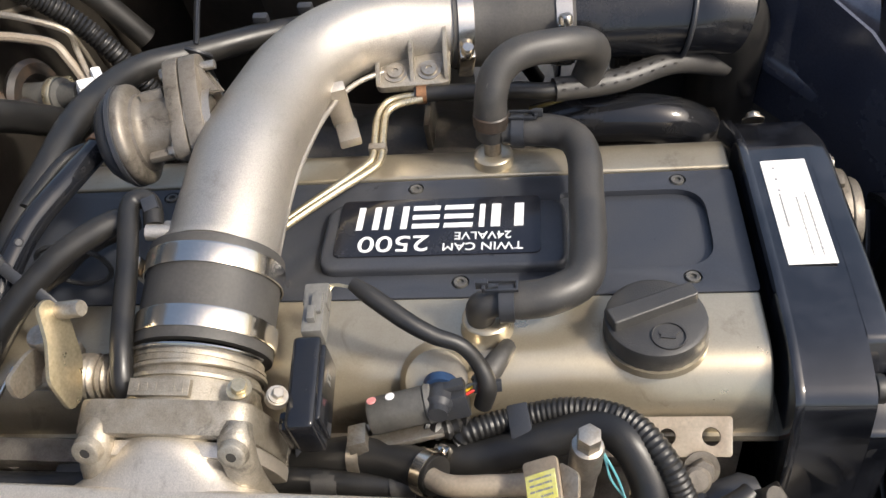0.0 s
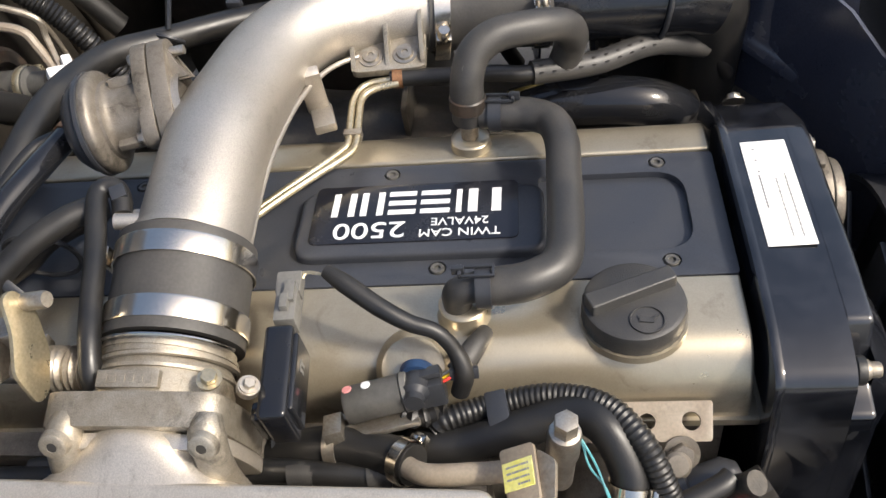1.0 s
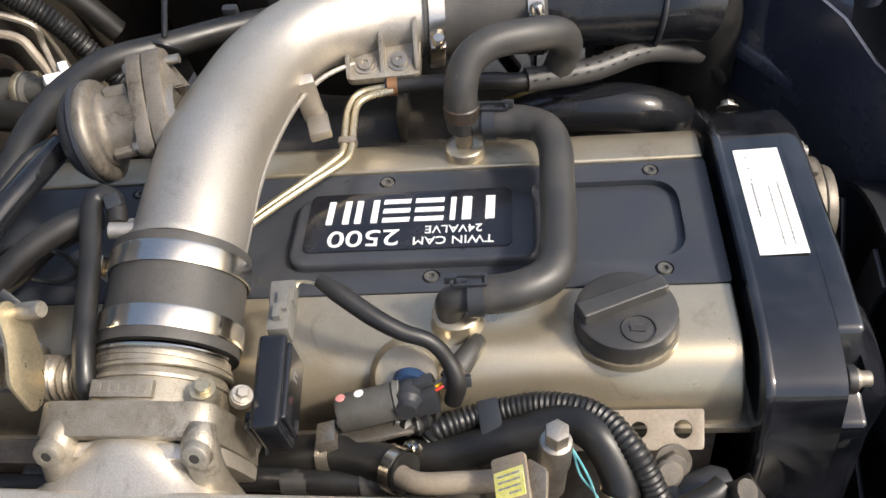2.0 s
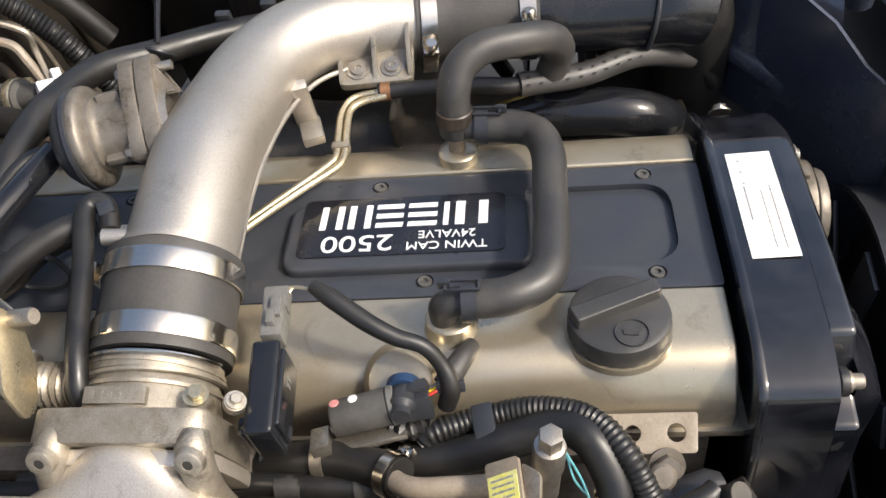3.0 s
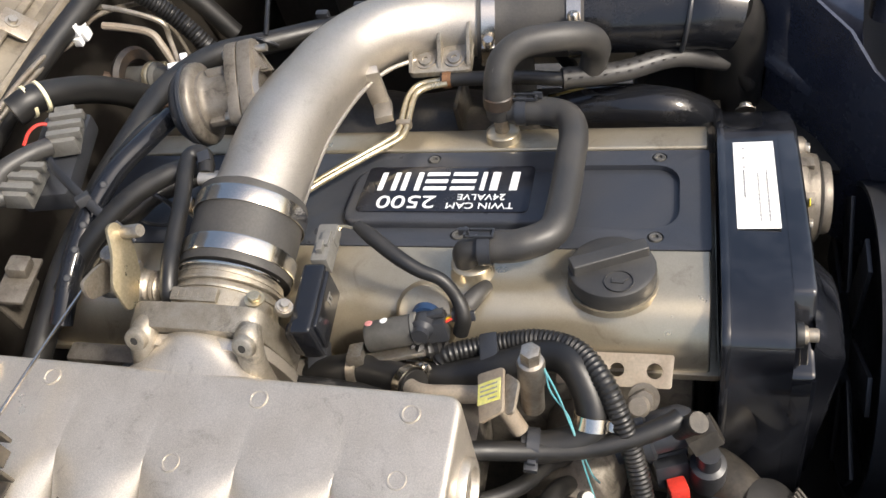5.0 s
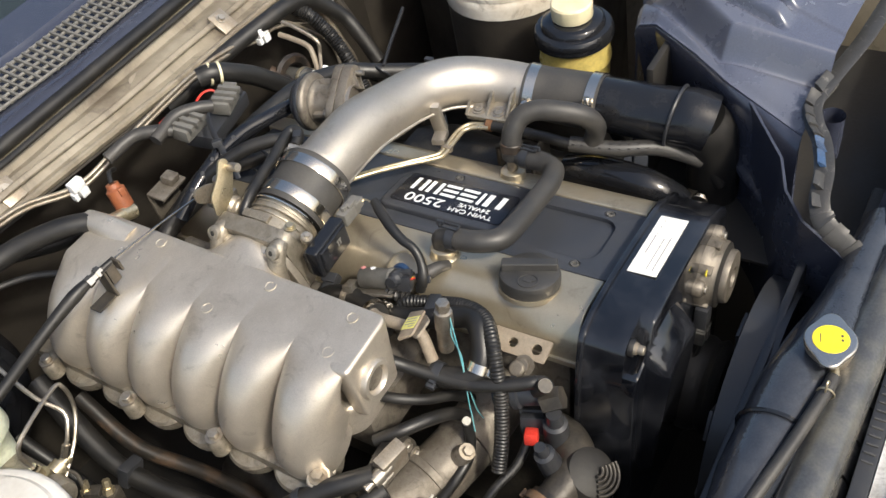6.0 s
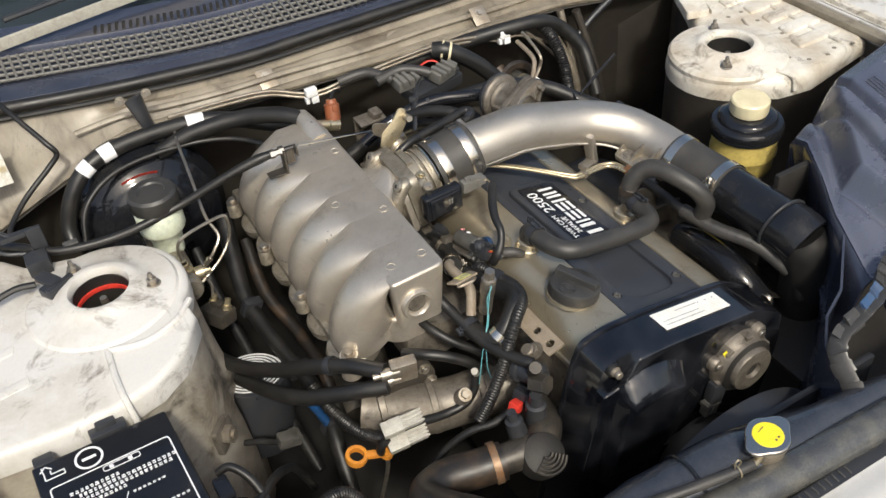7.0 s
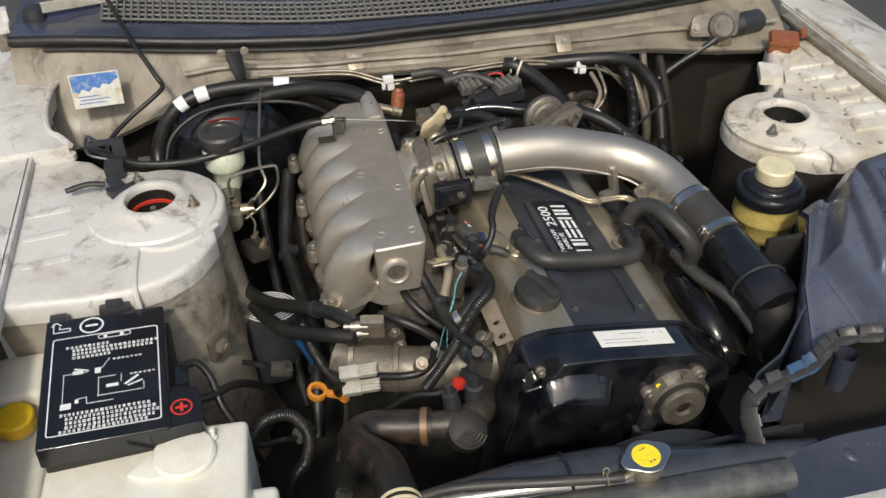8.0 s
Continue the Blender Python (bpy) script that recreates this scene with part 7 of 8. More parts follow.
for z in (0.006, -0.010):
    part("fitting", join(lathe([(0, 0.022), (0.0045, 0.022), (0.0045, 0.012), (0.008, 0.012), (0.008, 0.0), (0.0065, 0.0), (0.0065, -0.012)], 14, pose(-0.018, -0.004, z, 0, -90, 0))), DULL_STEEL, block, "plated fitting")
VP = [(-0.345, 0.080, 0.782), (-0.378, 0.118, 0.778), (-0.412, 0.160, 0.758), (-0.446, 0.208, 0.728), (-0.480, 0.270, 0.695), (-0.505, 0.35, 0.66)]
vh = hose("vacuum_hose", VP, 0.0105, RUBBER, "black vacuum hose running back under the plenum", n=16)
band(VP, 0.0107, 0.009, SATIN, vh, at=0.30, ear=False)
VP2 = [(-0.348, 0.068, 0.768), (-0.378, 0.086, 0.762), (-0.412, 0.112, 0.748), (-0.444, 0.150, 0.728), (-0.470, 0.210, 0.702), (-0.490, 0.28, 0.67)]
hose("vacuum_hose", VP2, 0.0105, RUBBER, "black vacuum hose with bright end fitting", n=16)
canister = thing("round_canister", pose(-0.468, 0.318, 0.632, -8, 6, 0), "black round canister with white ring print", "canister")
part("body", lathe([(0, 0.0), (0.046, 0.0), (0.052, -0.004), (0.054, -0.012), (0.054, -0.12), (0, -0.12)], 44), SATIN, canister)
for r in (0.026, 0.032, 0.038, 0.044):
    part("print_ring", lathe([(r, 0.0002), (r, 0.0008), (r + 0.0030, 0.0008), (r + 0.0030, 0.0002)], 44), WHITE, canister)
CF = [(-0.418, 0.172, 0.712), (-0.408, 0.130, 0.696), (-0.390, 0.080, 0.692), (-0.368, 0.042, 0.704)]
hose("corrugated_loom", CF, 0.0085, RUBBER, "corrugated black conduit to the white plug", "wiring", n=12, rib=0.00045, pitch=0.0036)
CG = [(-0.530, -0.070, 0.700), (-0.510, -0.040, 0.715), (-0.486, -0.014, 0.722), (-0.452, -0.004, 0.712), (-0.433, -0.012, 0.675), (-0.442, -0.022, 0.635), (-0.47, -0.03, 0.58), (-0.49, -0.03, 0.37)]
hose("corrugated_loom", CG, 0.0085, RUBBER, "corrugated black conduit looping beside the washer tank", "wiring", n=12, rib=0.00045, pitch=0.0036)
white_plug = thing("multi_plug", pose(-0.352, 0.027, 0.726, 24, -6, -8) @ Matrix.Diagonal((0.78, 0.78, 0.78, 1)), "pale grey ribbed double plug", "electrical plug")
for y, z in ((0.010, 0.012), (-0.010, -0.014)):
    half = part("shell", box(0.034, 0.024, 0.020, 0.002, (-0.016, y, z)), PALE_PLASTIC, white_plug)
    part("collar", box(0.034, 0.022, 0.012, 0.0015, (0.016, y, z)), PALE_PLASTIC, half)
    for k in range(4):
        part("rib", box(0.036, 0.0034, 0.004, 0.0008, (0.018, y - 0.009 + 0.006 * k, z + 0.007), 1), PALE_PLASTIC, half)
part("plug_tail", tube([(-0.030, 0.0, 0.0), (-0.044, -0.006, -0.014), (-0.046, -0.006, -0.04), (-0.040, 0.0, -0.07)], 0.007, 10, 5), RUBBER, white_plug)
dip = thing("dipstick_handle", pose(-0.412, 0.052, 0.690, 8, 12, -14), "orange plastic dipstick ring handle", "dipstick")
part("ring", lathe([(0.0095, -0.005), (0.0140, -0.005), (0.0150, 0.0), (0.0140, 0.005), (0.0095, 0.005), (0.0090, 0), (0.0095, -0.005)], 28), ORANGE, dip)
part("stem", join(box(0.026, 0.010, 0.009, 0.003, (0.026, 0, 0)), lathe([(0, 0.006), (0.008, 0.006), (0.008, -0.006), (0, -0.006)], 18, pose(0.040, 0, 0))), ORANGE, dip)
part("rod", tube([(0.040, 0, -0.004), (0.048, 0.004, -0.06), (0.05, 0.01, -0.2)], 0.003, 8, 4), DULL_STEEL, dip)
red_plug = thing("wire_plug", pose(-0.214, -0.022, 0.738, 0, 20, 20), "black plug with red lock beside the timing cover", "electrical plug")
part("lock", box(0.014, 0.014, 0.014, 0.002, (-0.008, 0, -0.002)), RED, red_plug, "red lock")
part("shell", join(box(0.026, 0.026, 0.022, 0.003, (0.013, 0, 0.004)), box(0.012, 0.030, 0.008, 0.002, (0.016, 0, 0.014))), SATIN, red_plug)
hose("wire_lead", [(-0.222, -0.022, 0.734), (-0.250, -0.020, 0.722), (-0.280, -0.008, 0.712), (-0.310, 0.0, 0.690), (-0.345, 0.0, 0.66)], 0.0050, RUBBER, "two black wires in a sleeve to the red plug", "wiring", n=10)
hose("blue_tube", [(-0.434, 0.150, 0.72), (-0.425, 0.158, 0.69), (-0.412, 0.170, 0.64), (-0.400, 0.19, 0.58)], 0.0065, BLUE, "blue plastic tube deep beside the engine", "tube", n=14)

# throttle linkage, vacuum hose over the coupler
lever = thing("throttle_linkage", pose(-0.165, 0.372, 0.885), "plated throttle lever with return spring", "throttle linkage")
part("lever_plate", prism(rounded([(-0.030, -0.034), (-0.004, -0.036), (0.006, -0.006), (0.030, 0.014), (0.026, 0.030), (0.004, 0.022), (-0.018, 0.004)], 0.006), -0.0015, 0.0015, 0.0004, m=pose(0.004, 0.022, 0.006, 90, 0, 180)), BRACKET, lever)
part("cam_plate", prism(rounded([(-0.028, -0.012), (-0.020, -0.018), (0.004, -0.012), (0.024, 0.004), (0.030, 0.022), (0.022, 0.028), (0.006, 0.016), (-0.016, 0.008)], 0.005), -0.0014, 0.0014, 0.0004, m=pose(-0.002, -0.002, 0.026, 74, -12, 0)), ZINC, lever, "yellow-plated cable cam")
part("cam_rivet", lathe([(0, 0.012), (0.0045, 0.012), (0.0052, 0.010), (0.0052, -0.008), (0, -0.008)], 16, pose(0.020, -0.004, 0.044, 74, -12, 0)), DULL_STEEL, lever)
part("spring", tube([(0.0, -0.034, 0.0), (0.0, -0.014, 0.0), (0.0, 0.008, 0.0)], 0.0130, 14, 8, rib=0.0014, pitch=0.0045), BRACKET, lever, "coiled return spring")
part("spindle", lathe([(0, 0.04), (0.005, 0.04), (0.005, 0.03), (0.009, 0.03), (0.009, -0.03)], 16, pose(0, 0, 0, -90, 0, 0)), DULL_STEEL, lever)
part("stop", join(lathe([(0, 0.014), (0.007, 0.014), (0.008, 0.012), (0.008, 0.0)], 18, pose(0.014, 0.020, 0.012)), box(0.012, 0.020, 0.006, 0.001, (0.012, 0.012, 0.008))), DULL_STEEL, lever)
hose("accelerator_cable_wire", [(-0.300, 0.407, 0.921), (-0.235, 0.410, 0.908), (-0.163, 0.414, 0.891)], 0.0014, STEEL, "bare steel accelerator cable wire", "cable", n=8)
V1 = [Vector(q) for q in ((-0.182, 0.336, 0.872), (-0.178, 0.337, 0.895), (-0.160, 0.340, 0.905), (-0.139, 0.345, 0.906), (-0.097, 0.354, 0.906), (-0.060, 0.364, 0.906), (-0.049, 0.364, 0.906), (-0.046, 0.357, 0.905), (-0.052, 0.351, 0.903), (-0.066, 0.347, 0.901))]
vac = hose("vacuum_hose", V1, 0.0066, RUBBER, "thin grey-black vacuum hose beside the coupler", n=14)
part("clip", join(box(0.010, 0.014, 0.010, 0.001)), SATIN, vac, "", axis_pose(V1[8], V1[9] - V1[7]))
cable = hose("accelerator_cable", [(-0.302, 0.407, 0.921), (-0.325, 0.410, 0.920), (-0.356, 0.414, 0.917), (-0.403, 0.422, 0.903), (-0.478, 0.437, 0.874), (-0.561, 0.435, 0.864), (-0.641, 0.447, 0.866), (-0.690, 0.482, 0.872), (-0.72, 0.52, 0.86)], [0.0040, 0.0040, 0.0075, 0.0062, 0.0060, 0.0060, 0.0060, 0.0060, 0.0060], RUBBER, "black sheathed accelerator cable to the firewall", "cable", n=12)
part("adjuster", lathe([(0, -0.010), (0.0065, -0.010), (0.0065, -0.003), (0.0050, -0.003), (0.0050, 0.003), (0.0070, 0.003), (0.0070, 0.010), (0, 0.010)], 6, axis_pose((-0.330, 0.410, 0.920), (1, 0, 0))), STEEL, cable, "steel adjuster nut")
cbr = solid("cable_bracket", join(box(0.003, 0.018, 0.038, 0.001, (-0.322, 0.410, 0.904)), box(0.026, 0.016, 0.003, 0.001, (-0.336, 0.411, 0.886)), box(0.012, 0.004, 0.022, 0.001, (-0.314, 0.402, 0.912)), box(0.003, 0.012, 0.014, 0.001, (-0.305, 0.400, 0.919))), IRON, "steel cable bracket bolted on a runner", "bracket")

# ---- rear of the engine and firewall fittings ----
B1 = [Vector(q) for q in ((-0.182, 0.456, 0.850), (-0.150, 0.453, 0.868), (-0.114, 0.451, 0.880), (-0.082, 0.448, 0.886), (-0.050, 0.442, 0.888), (-0.016, 0.431, 0.886), (0.024, 0.420, 0.880))]
bp = hose("black_pipe", B1, 0.0093, GLOSS, "shiny black pipe with a copper end ring", "pipe", n=16)
c = smooth_path(B1, 12)
for at in (0.16, 0.26, 0.36, 0.46, 0.56):
    i = round(at * (len(c) - 1))
    out = (Vector((-0.45, -0.45, 0.77)) - (c[i + 1] - c[i - 1]).normalized() * Vector((-0.45, -0.45, 0.77)).dot((c[i + 1] - c[i - 1]).normalized())).normalized()
    part("sleeve_hole", lathe([(0, 0.0004), (0.0022, 0.0004), (0.0026, 0.0010), (0.0032, 0.0006), (0.0034, -0.002)], 12, axis_pose(c[i] + out * 0.0091, out)), SATIN, bp)
part("strap", tube([(-0.049, 0.505, 0.896), (-0.064, 0.488, 0.901), (-0.083, 0.462, 0.903), (-0.100, 0.436, 0.897), (-0.110, 0.416, 0.887), (-0.118, 0.404, 0.876)], 0.0046, 8, 6, flat=0.35), SATIN, bp, "black cable tie strap")
part("strap_head", box(0.012, 0.010, 0.008, 0.001, m=axis_pose((-0.094, 0.447, 0.901), (0.2, 0.2, 1))), SATIN, bp)
part("end_ring", lathe([(0.0094, -0.004), (0.0104, -0.004), (0.0104, 0.004), (0.0094, 0.004)], 18, axis_pose(B1[-1], B1[-1] - B1[-2])), COPPER, bp, "copper ring")
part("end_hose", tube([B1[-1], (0.040, 0.412, 0.876), (0.052, 0.405, 0.870)], 0.0108, 14, 4), RUBBER, bp)
hose("large_hose", [(-0.200, 0.505, 0.800), (-0.120, 0.494, 0.834), (-0.047, 0.482, 0.852), (0.016, 0.472, 0.858), (0.083, 0.466, 0.854), (0.150, 0.448, 0.834), (0.190, 0.408, 0.815), (0.228, 0.352, 0.800), (0.25, 0.30, 0.79)], 0.0118, RUBBER, "large smooth black hose behind the valve cover", n=20)
H6 = eng((-0.008, 0.404, 0.028), (-0.036, 0.432, 0.030), (-0.058, 0.441, 0.030), (-0.074, 0.455, 0.028), (-0.092, 0.468, 0.018), (-0.15, 0.50, -0.02))
h6 = hose("bypass_hose", H6, 0.0085, RUBBER, "short black hose with cable tie", n=14)
part("cable_tie", tube([H6[2] + Vector((0.0 + 0.004, 0.026 * math.cos(a) - 0.01, 0.024 * math.sin(a))) for a in np.linspace(0, 2 * math.pi, 16)], 0.0020, 6, 2), SATIN, h6, "notched cable tie")
ret = hose("return_hose", [(0.010, 0.575, 0.895), (0.032, 0.560, 0.893), (0.078, 0.548, 0.858), (0.115, 0.538, 0.815), (0.14, 0.53, 0.78)], 0.0138, RUBBER, "black coolant hose at the firewall with pale clamp rings", n=18)
for q in ((0.024, 0.5665, 0.8945), (0.034, 0.5590, 0.8915)):
    part("clamp_ring", lathe([(0.0140, -0.0022), (0.0158, -0.0016), (0.0158, 0.0016), (0.0140, 0.0022)], 28, axis_pose(q, (0.82, -0.52, -0.22))), IVORY, ret, "ivory clamp ring")
for k, (x, y, z, rz) in enumerate(((-0.006, 0.518, 0.884, 20), (-0.066, 0.530, 0.884, 5))):
    c2 = thing("ignition_module_plug", pose(x, y, z, 8, 0, rz), "grey plug on a black module at the firewall", "electrical plug")
    part("shell", join(box(0.040, 0.026, 0.018, 0.002), *[box(0.006, 0.030, 0.008, 0.001, (-0.012 + 0.012 * j, -0.004, 0.010)) for j in range(3)], box(0.016, 0.018, 0.012, 0.001, (0.024, 0.002, 0.0))), GREY_PLASTIC, c2)
    part("wire_tail", tube([(-0.018, 0.010, 0.004), (-0.030, 0.026, 0.008), (-0.050, 0.048, 0.008), (-0.09, 0.060, 0.0)], 0.0085, 10, 5), HOSE_GREY, c2)
    part("red_wire", tube([(0.008, 0.012, 0.006), (0.006, 0.020, 0.010), (-0.002, 0.028, 0.010), (-0.016, 0.032, 0.007)], 0.0016, 6, 4), RED, c2)
module = solid("ignition_module", join(box(0.10, 0.045, 0.022, 0.004, m=pose(-0.020, 0.530, 0.862, 6, 0, 12)), lathe([(0, 0.006), (0.007, 0.006), (0.007, 0)], 14, pose(0.020, 0.520, 0.876))), SATIN, "black ignition module behind the valve cover", "ignition module")
rear_box = solid("rear_bracket", join(box(0.050, 0.026, 0.004, 0.0015, m=pose(-0.140, 0.522, 0.846, 14, 6, 10)), box(0.050, 0.004, 0.040, 0.0015, m=pose(-0.141, 0.534, 0.828, 0, 0, 10)), box(0.018, 0.018, 0.012, 0.003, m=pose(-0.130, 0.522, 0.852, 14, 6, 10))), OXIDE, "dull brown sheet bracket behind the throttle", "bracket")
brown = thing("sensor_plug", pose(-0.196, 0.535, 0.868, -20, 10, 0), "brown-red sensor plug on a brass fitting", "electrical plug")
part("shell", join(lathe([(0, 0.024), (0.008, 0.024), (0.009, 0.018), (0.012, 0.016), (0.012, -0.008), (0, -0.008)], 20), box(0.008, 0.028, 0.010, 0.001, (0, 0, 0.012))), RUST_PL, brown)
part("brass_fitting", lathe([(0, 0.030), (0.007, 0.030), (0.008, 0.0), (0.010, -0.002), (0.010, -0.018), (0, -0.018)], 18, pose(-0.012, -0.004, -0.014, 0, -80, 0)), ZINC, brown)
part("wire", tube([(0, 0, 0.024), (0.010, 0.01, 0.034), (0.03, 0.03, 0.03)], 0.003, 8, 4), RUBBER, brown)
spout = solid("plenum_spout", tube([(-0.250, 0.455, 0.880), (-0.252, 0.487, 0.892), (-0.254, 0.515, 0.897)], [0.018, 0.015, 0.012], 18, 4), PLENUM, "cast hose spout at the rear of the plenum", "pipe fitting")
hose("booster_hose", [(-0.254, 0.508, 0.896), (-0.282, 0.535, 0.900), (-0.330, 0.575, 0.892), (-0.400, 0.600, 0.880), (-0.46, 0.61, 0.86)], 0.0125, RUBBER, "black booster vacuum hose from the plenum", n=16)
for k, (x, y, z) in enumerate(((-0.384, 0.252, 0.792), (-0.389, 0.376, 0.792), (-0.390, 0.510, 0.792))):
    fb = thing("runner_stud", pose(x, y, z), "steel stud and nut on the runner flange", "stud", group="runner studs")
    part("ear", lathe([(0, 0.002), (0.0085, 0.002), (0.0105, -0.002), (0.0105, -0.020), (0, -0.020)], 20), ROUGH_CAST, fb)
    hexbolt(fb, pose(0, 0, 0.004), 0.0065, DULL_STEEL)
front_stud = thing("runner_stud", pose(-0.372, 0.128, 0.780), "steel stud and nut on the front runner flange", "stud", group="runner studs")
part("ear", lathe([(0, 0.006), (0.012, 0.006), (0.014, 0.0), (0.014, -0.03), (0, -0.03)], 20), PLENUM, front_stud)
hexbolt(front_stud, pose(0, 0, 0.006), 0.0065, BRACKET)

# wiring along the firewall
FL = [(-0.625, 0.58, 0.770), (-0.621, 0.600, 0.800), (-0.595, 0.610, 0.847), (-0.555, 0.620, 0.876), (-0.489, 0.628, 0.885), (-0.389, 0.628, 0.881), (-0.331, 0.610, 0.872), (-0.276, 0.575, 0.860), (-0.22, 0.56, 0.84)]
fw_loom = hose("firewall_loom", FL, 0.0125, RUBBER, "thick taped wire loom along the firewall with white tape", "wiring", n=16)
c = smooth_path(FL, 12)
for at in (0.345, 0.43, 0.62):
    i = round(at * (len(c) - 1))
    part("tape_mark", tube([c[i - 2], c[i], c[i + 2]], 0.0133, 16, 3), WHITE, fw_loom, "white tape mark")
hose("firewall_loom", [(-0.610, 0.545, 0.790), (-0.590, 0.570, 0.835), (-0.540, 0.59, 0.862), (-0.470, 0.598, 0.868), (-0.390, 0.59, 0.866), (-0.335, 0.56, 0.862), (-0.30, 0.50, 0.86)], 0.0042, RUBBER, "thin black wire along the firewall loom", "wiring", n=10)
for off in (0.0, 0.007):
    hose("fuel_pipe", [(-0.427, 0.634, 0.900 - off), (-0.346, 0.642, 0.892 - off), (-0.264, 0.640, 0.884 - off), (-0.195, 0.620, 0.866 - off), (-0.122, 0.612, 0.874 - off), (0.028, 0.612, 0.880 - off), (0.120, 0.612, 0.868 - off), (0.161, 0.610, 0.856 - off), (0.206, 0.606, 0.856 - off * 1.5), (0.262 + 3 * off, 0.600, 0.800), (0.288 + 3 * off, 0.590, 0.758), (0.284 + 3 * off, 0.58, 0.70)], 0.0030, BRACKET, "greenish steel pipe along the firewall", "pipe", n=10)
for x, y, z in ((-0.199, 0.614, 0.864), (0.168, 0.604, 0.855)):
    pc = thing("pipe_clip", pose(x, y, z), "white plastic pipe clip on the firewall", "clip", group="pipe clips")
    part("clip", join(box(0.020, 0.012, 0.014, 0.002, (0, 0, 0.008)), box(0.013, 0.012, 0.012, 0.002, (0.004, 0, -0.006)), box(0.006, 0.010, 0.010, 0.001, (-0.009, 0, -0.005))), WHITE, pc)
hose("earth_wire", [(-0.684, 0.850, 0.990), (-0.660, 0.780, 0.968), (-0.635, 0.715, 0.945), (-0.605, 0.662, 0.908), (-0.597, 0.655, 0.890), (-0.614, 0.652, 0.874), (-0.665, 0.632, 0.845), (-0.698, 0.590, 0.830), (-0.70, 0.55, 0.82)], 0.0042, RUBBER, "black washer hose hanging over the cowl edge", "hose", n=10)
hose("evaporator_hose", [(-0.020, 0.632, 0.852), (0.100, 0.622, 0.862), (0.200, 0.604, 0.868), (0.250, 0.600, 0.862), (0.290, 0.598, 0.836), (0.318, 0.580, 0.800), (0.322, 0.560, 0.770), (0.32, 0.53, 0.72)], 0.0125, RUBBER, "thick black hose along the firewall", n=16)
cone = thing("cowl_stay", pose(-0.462, 0.640, 0.930, 20, 0, 0), "black tapered stay bolted to the cowl panel", "bracket")
part("stay", tube([(-0.004, 0.014, 0.006), (0.002, -0.008, -0.022), (0.006, -0.014, -0.05)], [0.020, 0.014, 0.013], 14, 4, flat=0.5), SATIN, cone)
for x in (-0.024, 0.016):
    hexbolt(cone, pose(x, 0.008, 0.014, 60, 0, 0), 0.005, DULL_STEEL)
for x in (-0.248, 0.150):
    st = thing("cowl_clip", pose(x, lip_y(x) + 0.028, lip_z(x) + 0.014, 40, 0, 0), "dark steel clip bolted to the cowl panel", "bracket", group="cowl clips")
    part("plate", box(0.030, 0.036, 0.004, 0.003), BRACKET, st)
    hexbolt(st, pose(0, 0.004, 0.002), 0.005)

# small things on the right inner fender
tower_br = thing("tower_bracket", pose(-0.672, 0.440, 0.853), "black bracket with wires behind the strut tower", "bracket")
part("plate", join(box(0.030, 0.030, 0.024, 0.003, (0, 0, 0.012)), box(0.020, 0.006, 0.050, 0.002, (0.010, 0.02, 0.030)), box(0.044, 0.010, 0.008, 0.002, (-0.012, 0.024, 0.048))), SATIN, tower_br)
part("loop", tube([(-0.02, 0.024, 0.05), (-0.035, 0.03, 0.058), (-0.038, 0.02, 0.034), (-0.01, 0.015, 0.022)], 0.003, 8, 5), SATIN, tower_br)
part("plug", box(0.020, 0.012, 0.014, 0.002, (0.046, 0.010, 0.012)), DARK_GREY, tower_br)
arch_nut = thing("arch_nut", axis_pose((-0.548, 0.178, 0.695), (0.75, -0.6, 0.15)), "rusty flanged nut plate on the wheel arch", "nut plate")
part("plate", prism(rounded([(-0.023, -0.018), (0.021, -0.020), (0.023, 0.015), (-0.018, 0.020)], 0.006), 0, 0.008, 0.003), OXIDE, arch_nut)
part("nut", join(prism([(0.013 * math.cos(math.pi * k / 3), 0.013 * math.sin(math.pi * k / 3)) for k in range(6)], 0.008, 0.018, 0.001), lathe([(0, 0.022), (0.006, 0.022), (0.006, 0.016)], 14)), BRACKET, arch_nut)

# exhaust side and the dark parts beyond
exhaust = thing("exhaust_shield", pose(0, 0, 0), "dark heat shield and shiny black pipe at the exhaust side", "heat shield")
part("shield", sheet(np.linspace(0.115, 0.27, 14), np.linspace(-0.05, 0.36, 24), lambda x, y: 0.735 - 1.1 * max(0, x - 0.17) ** 1.2 + 0.004 * math.sin(y * 60), 0.002), IRON, exhaust)
part("black_pipe", tube([(0.160, 0.110, 0.738), (0.158, 0.075, 0.750), (0.157, 0.025, 0.752), (0.158, -0.010, 0.744), (0.170, -0.035, 0.715), (0.19, -0.04, 0.66)], 0.0215, 26, 7), GLOSS, exhaust)
for y in (0.155, 0.205):
    part("web", box(0.05, 0.005, 0.045, 0.001, (0.165, y, 0.745)), IRON, exhaust)
hexbolt(timing_cover, pose(0.146, -0.075, -0.022, 0, 60, 0), 0.006, DULL_STEEL)
fan = thing("fan_shroud", pose(0, 0, 0), "dark radiator fan shroud ahead of the timing cover", "shroud")
part("shroud", box(0.50, 0.010, 0.30, 0.004, (-0.06, -0.205, 0.60)), SATIN, fan)
part("ring", lathe([(0.145, -0.02), (0.150, -0.02), (0.150, 0.02), (0.145, 0.02), (0.145, -0.02)], 48, axis_pose((0.0, -0.195, 0.60), (0, 1, 0))), SATIN, fan)
drive = thing("fan_and_pulleys", axis_pose((0.0, -0.125, 0.60), (0, -1, 0)), "dark fan clutch and pulleys low at the front", "pulley")
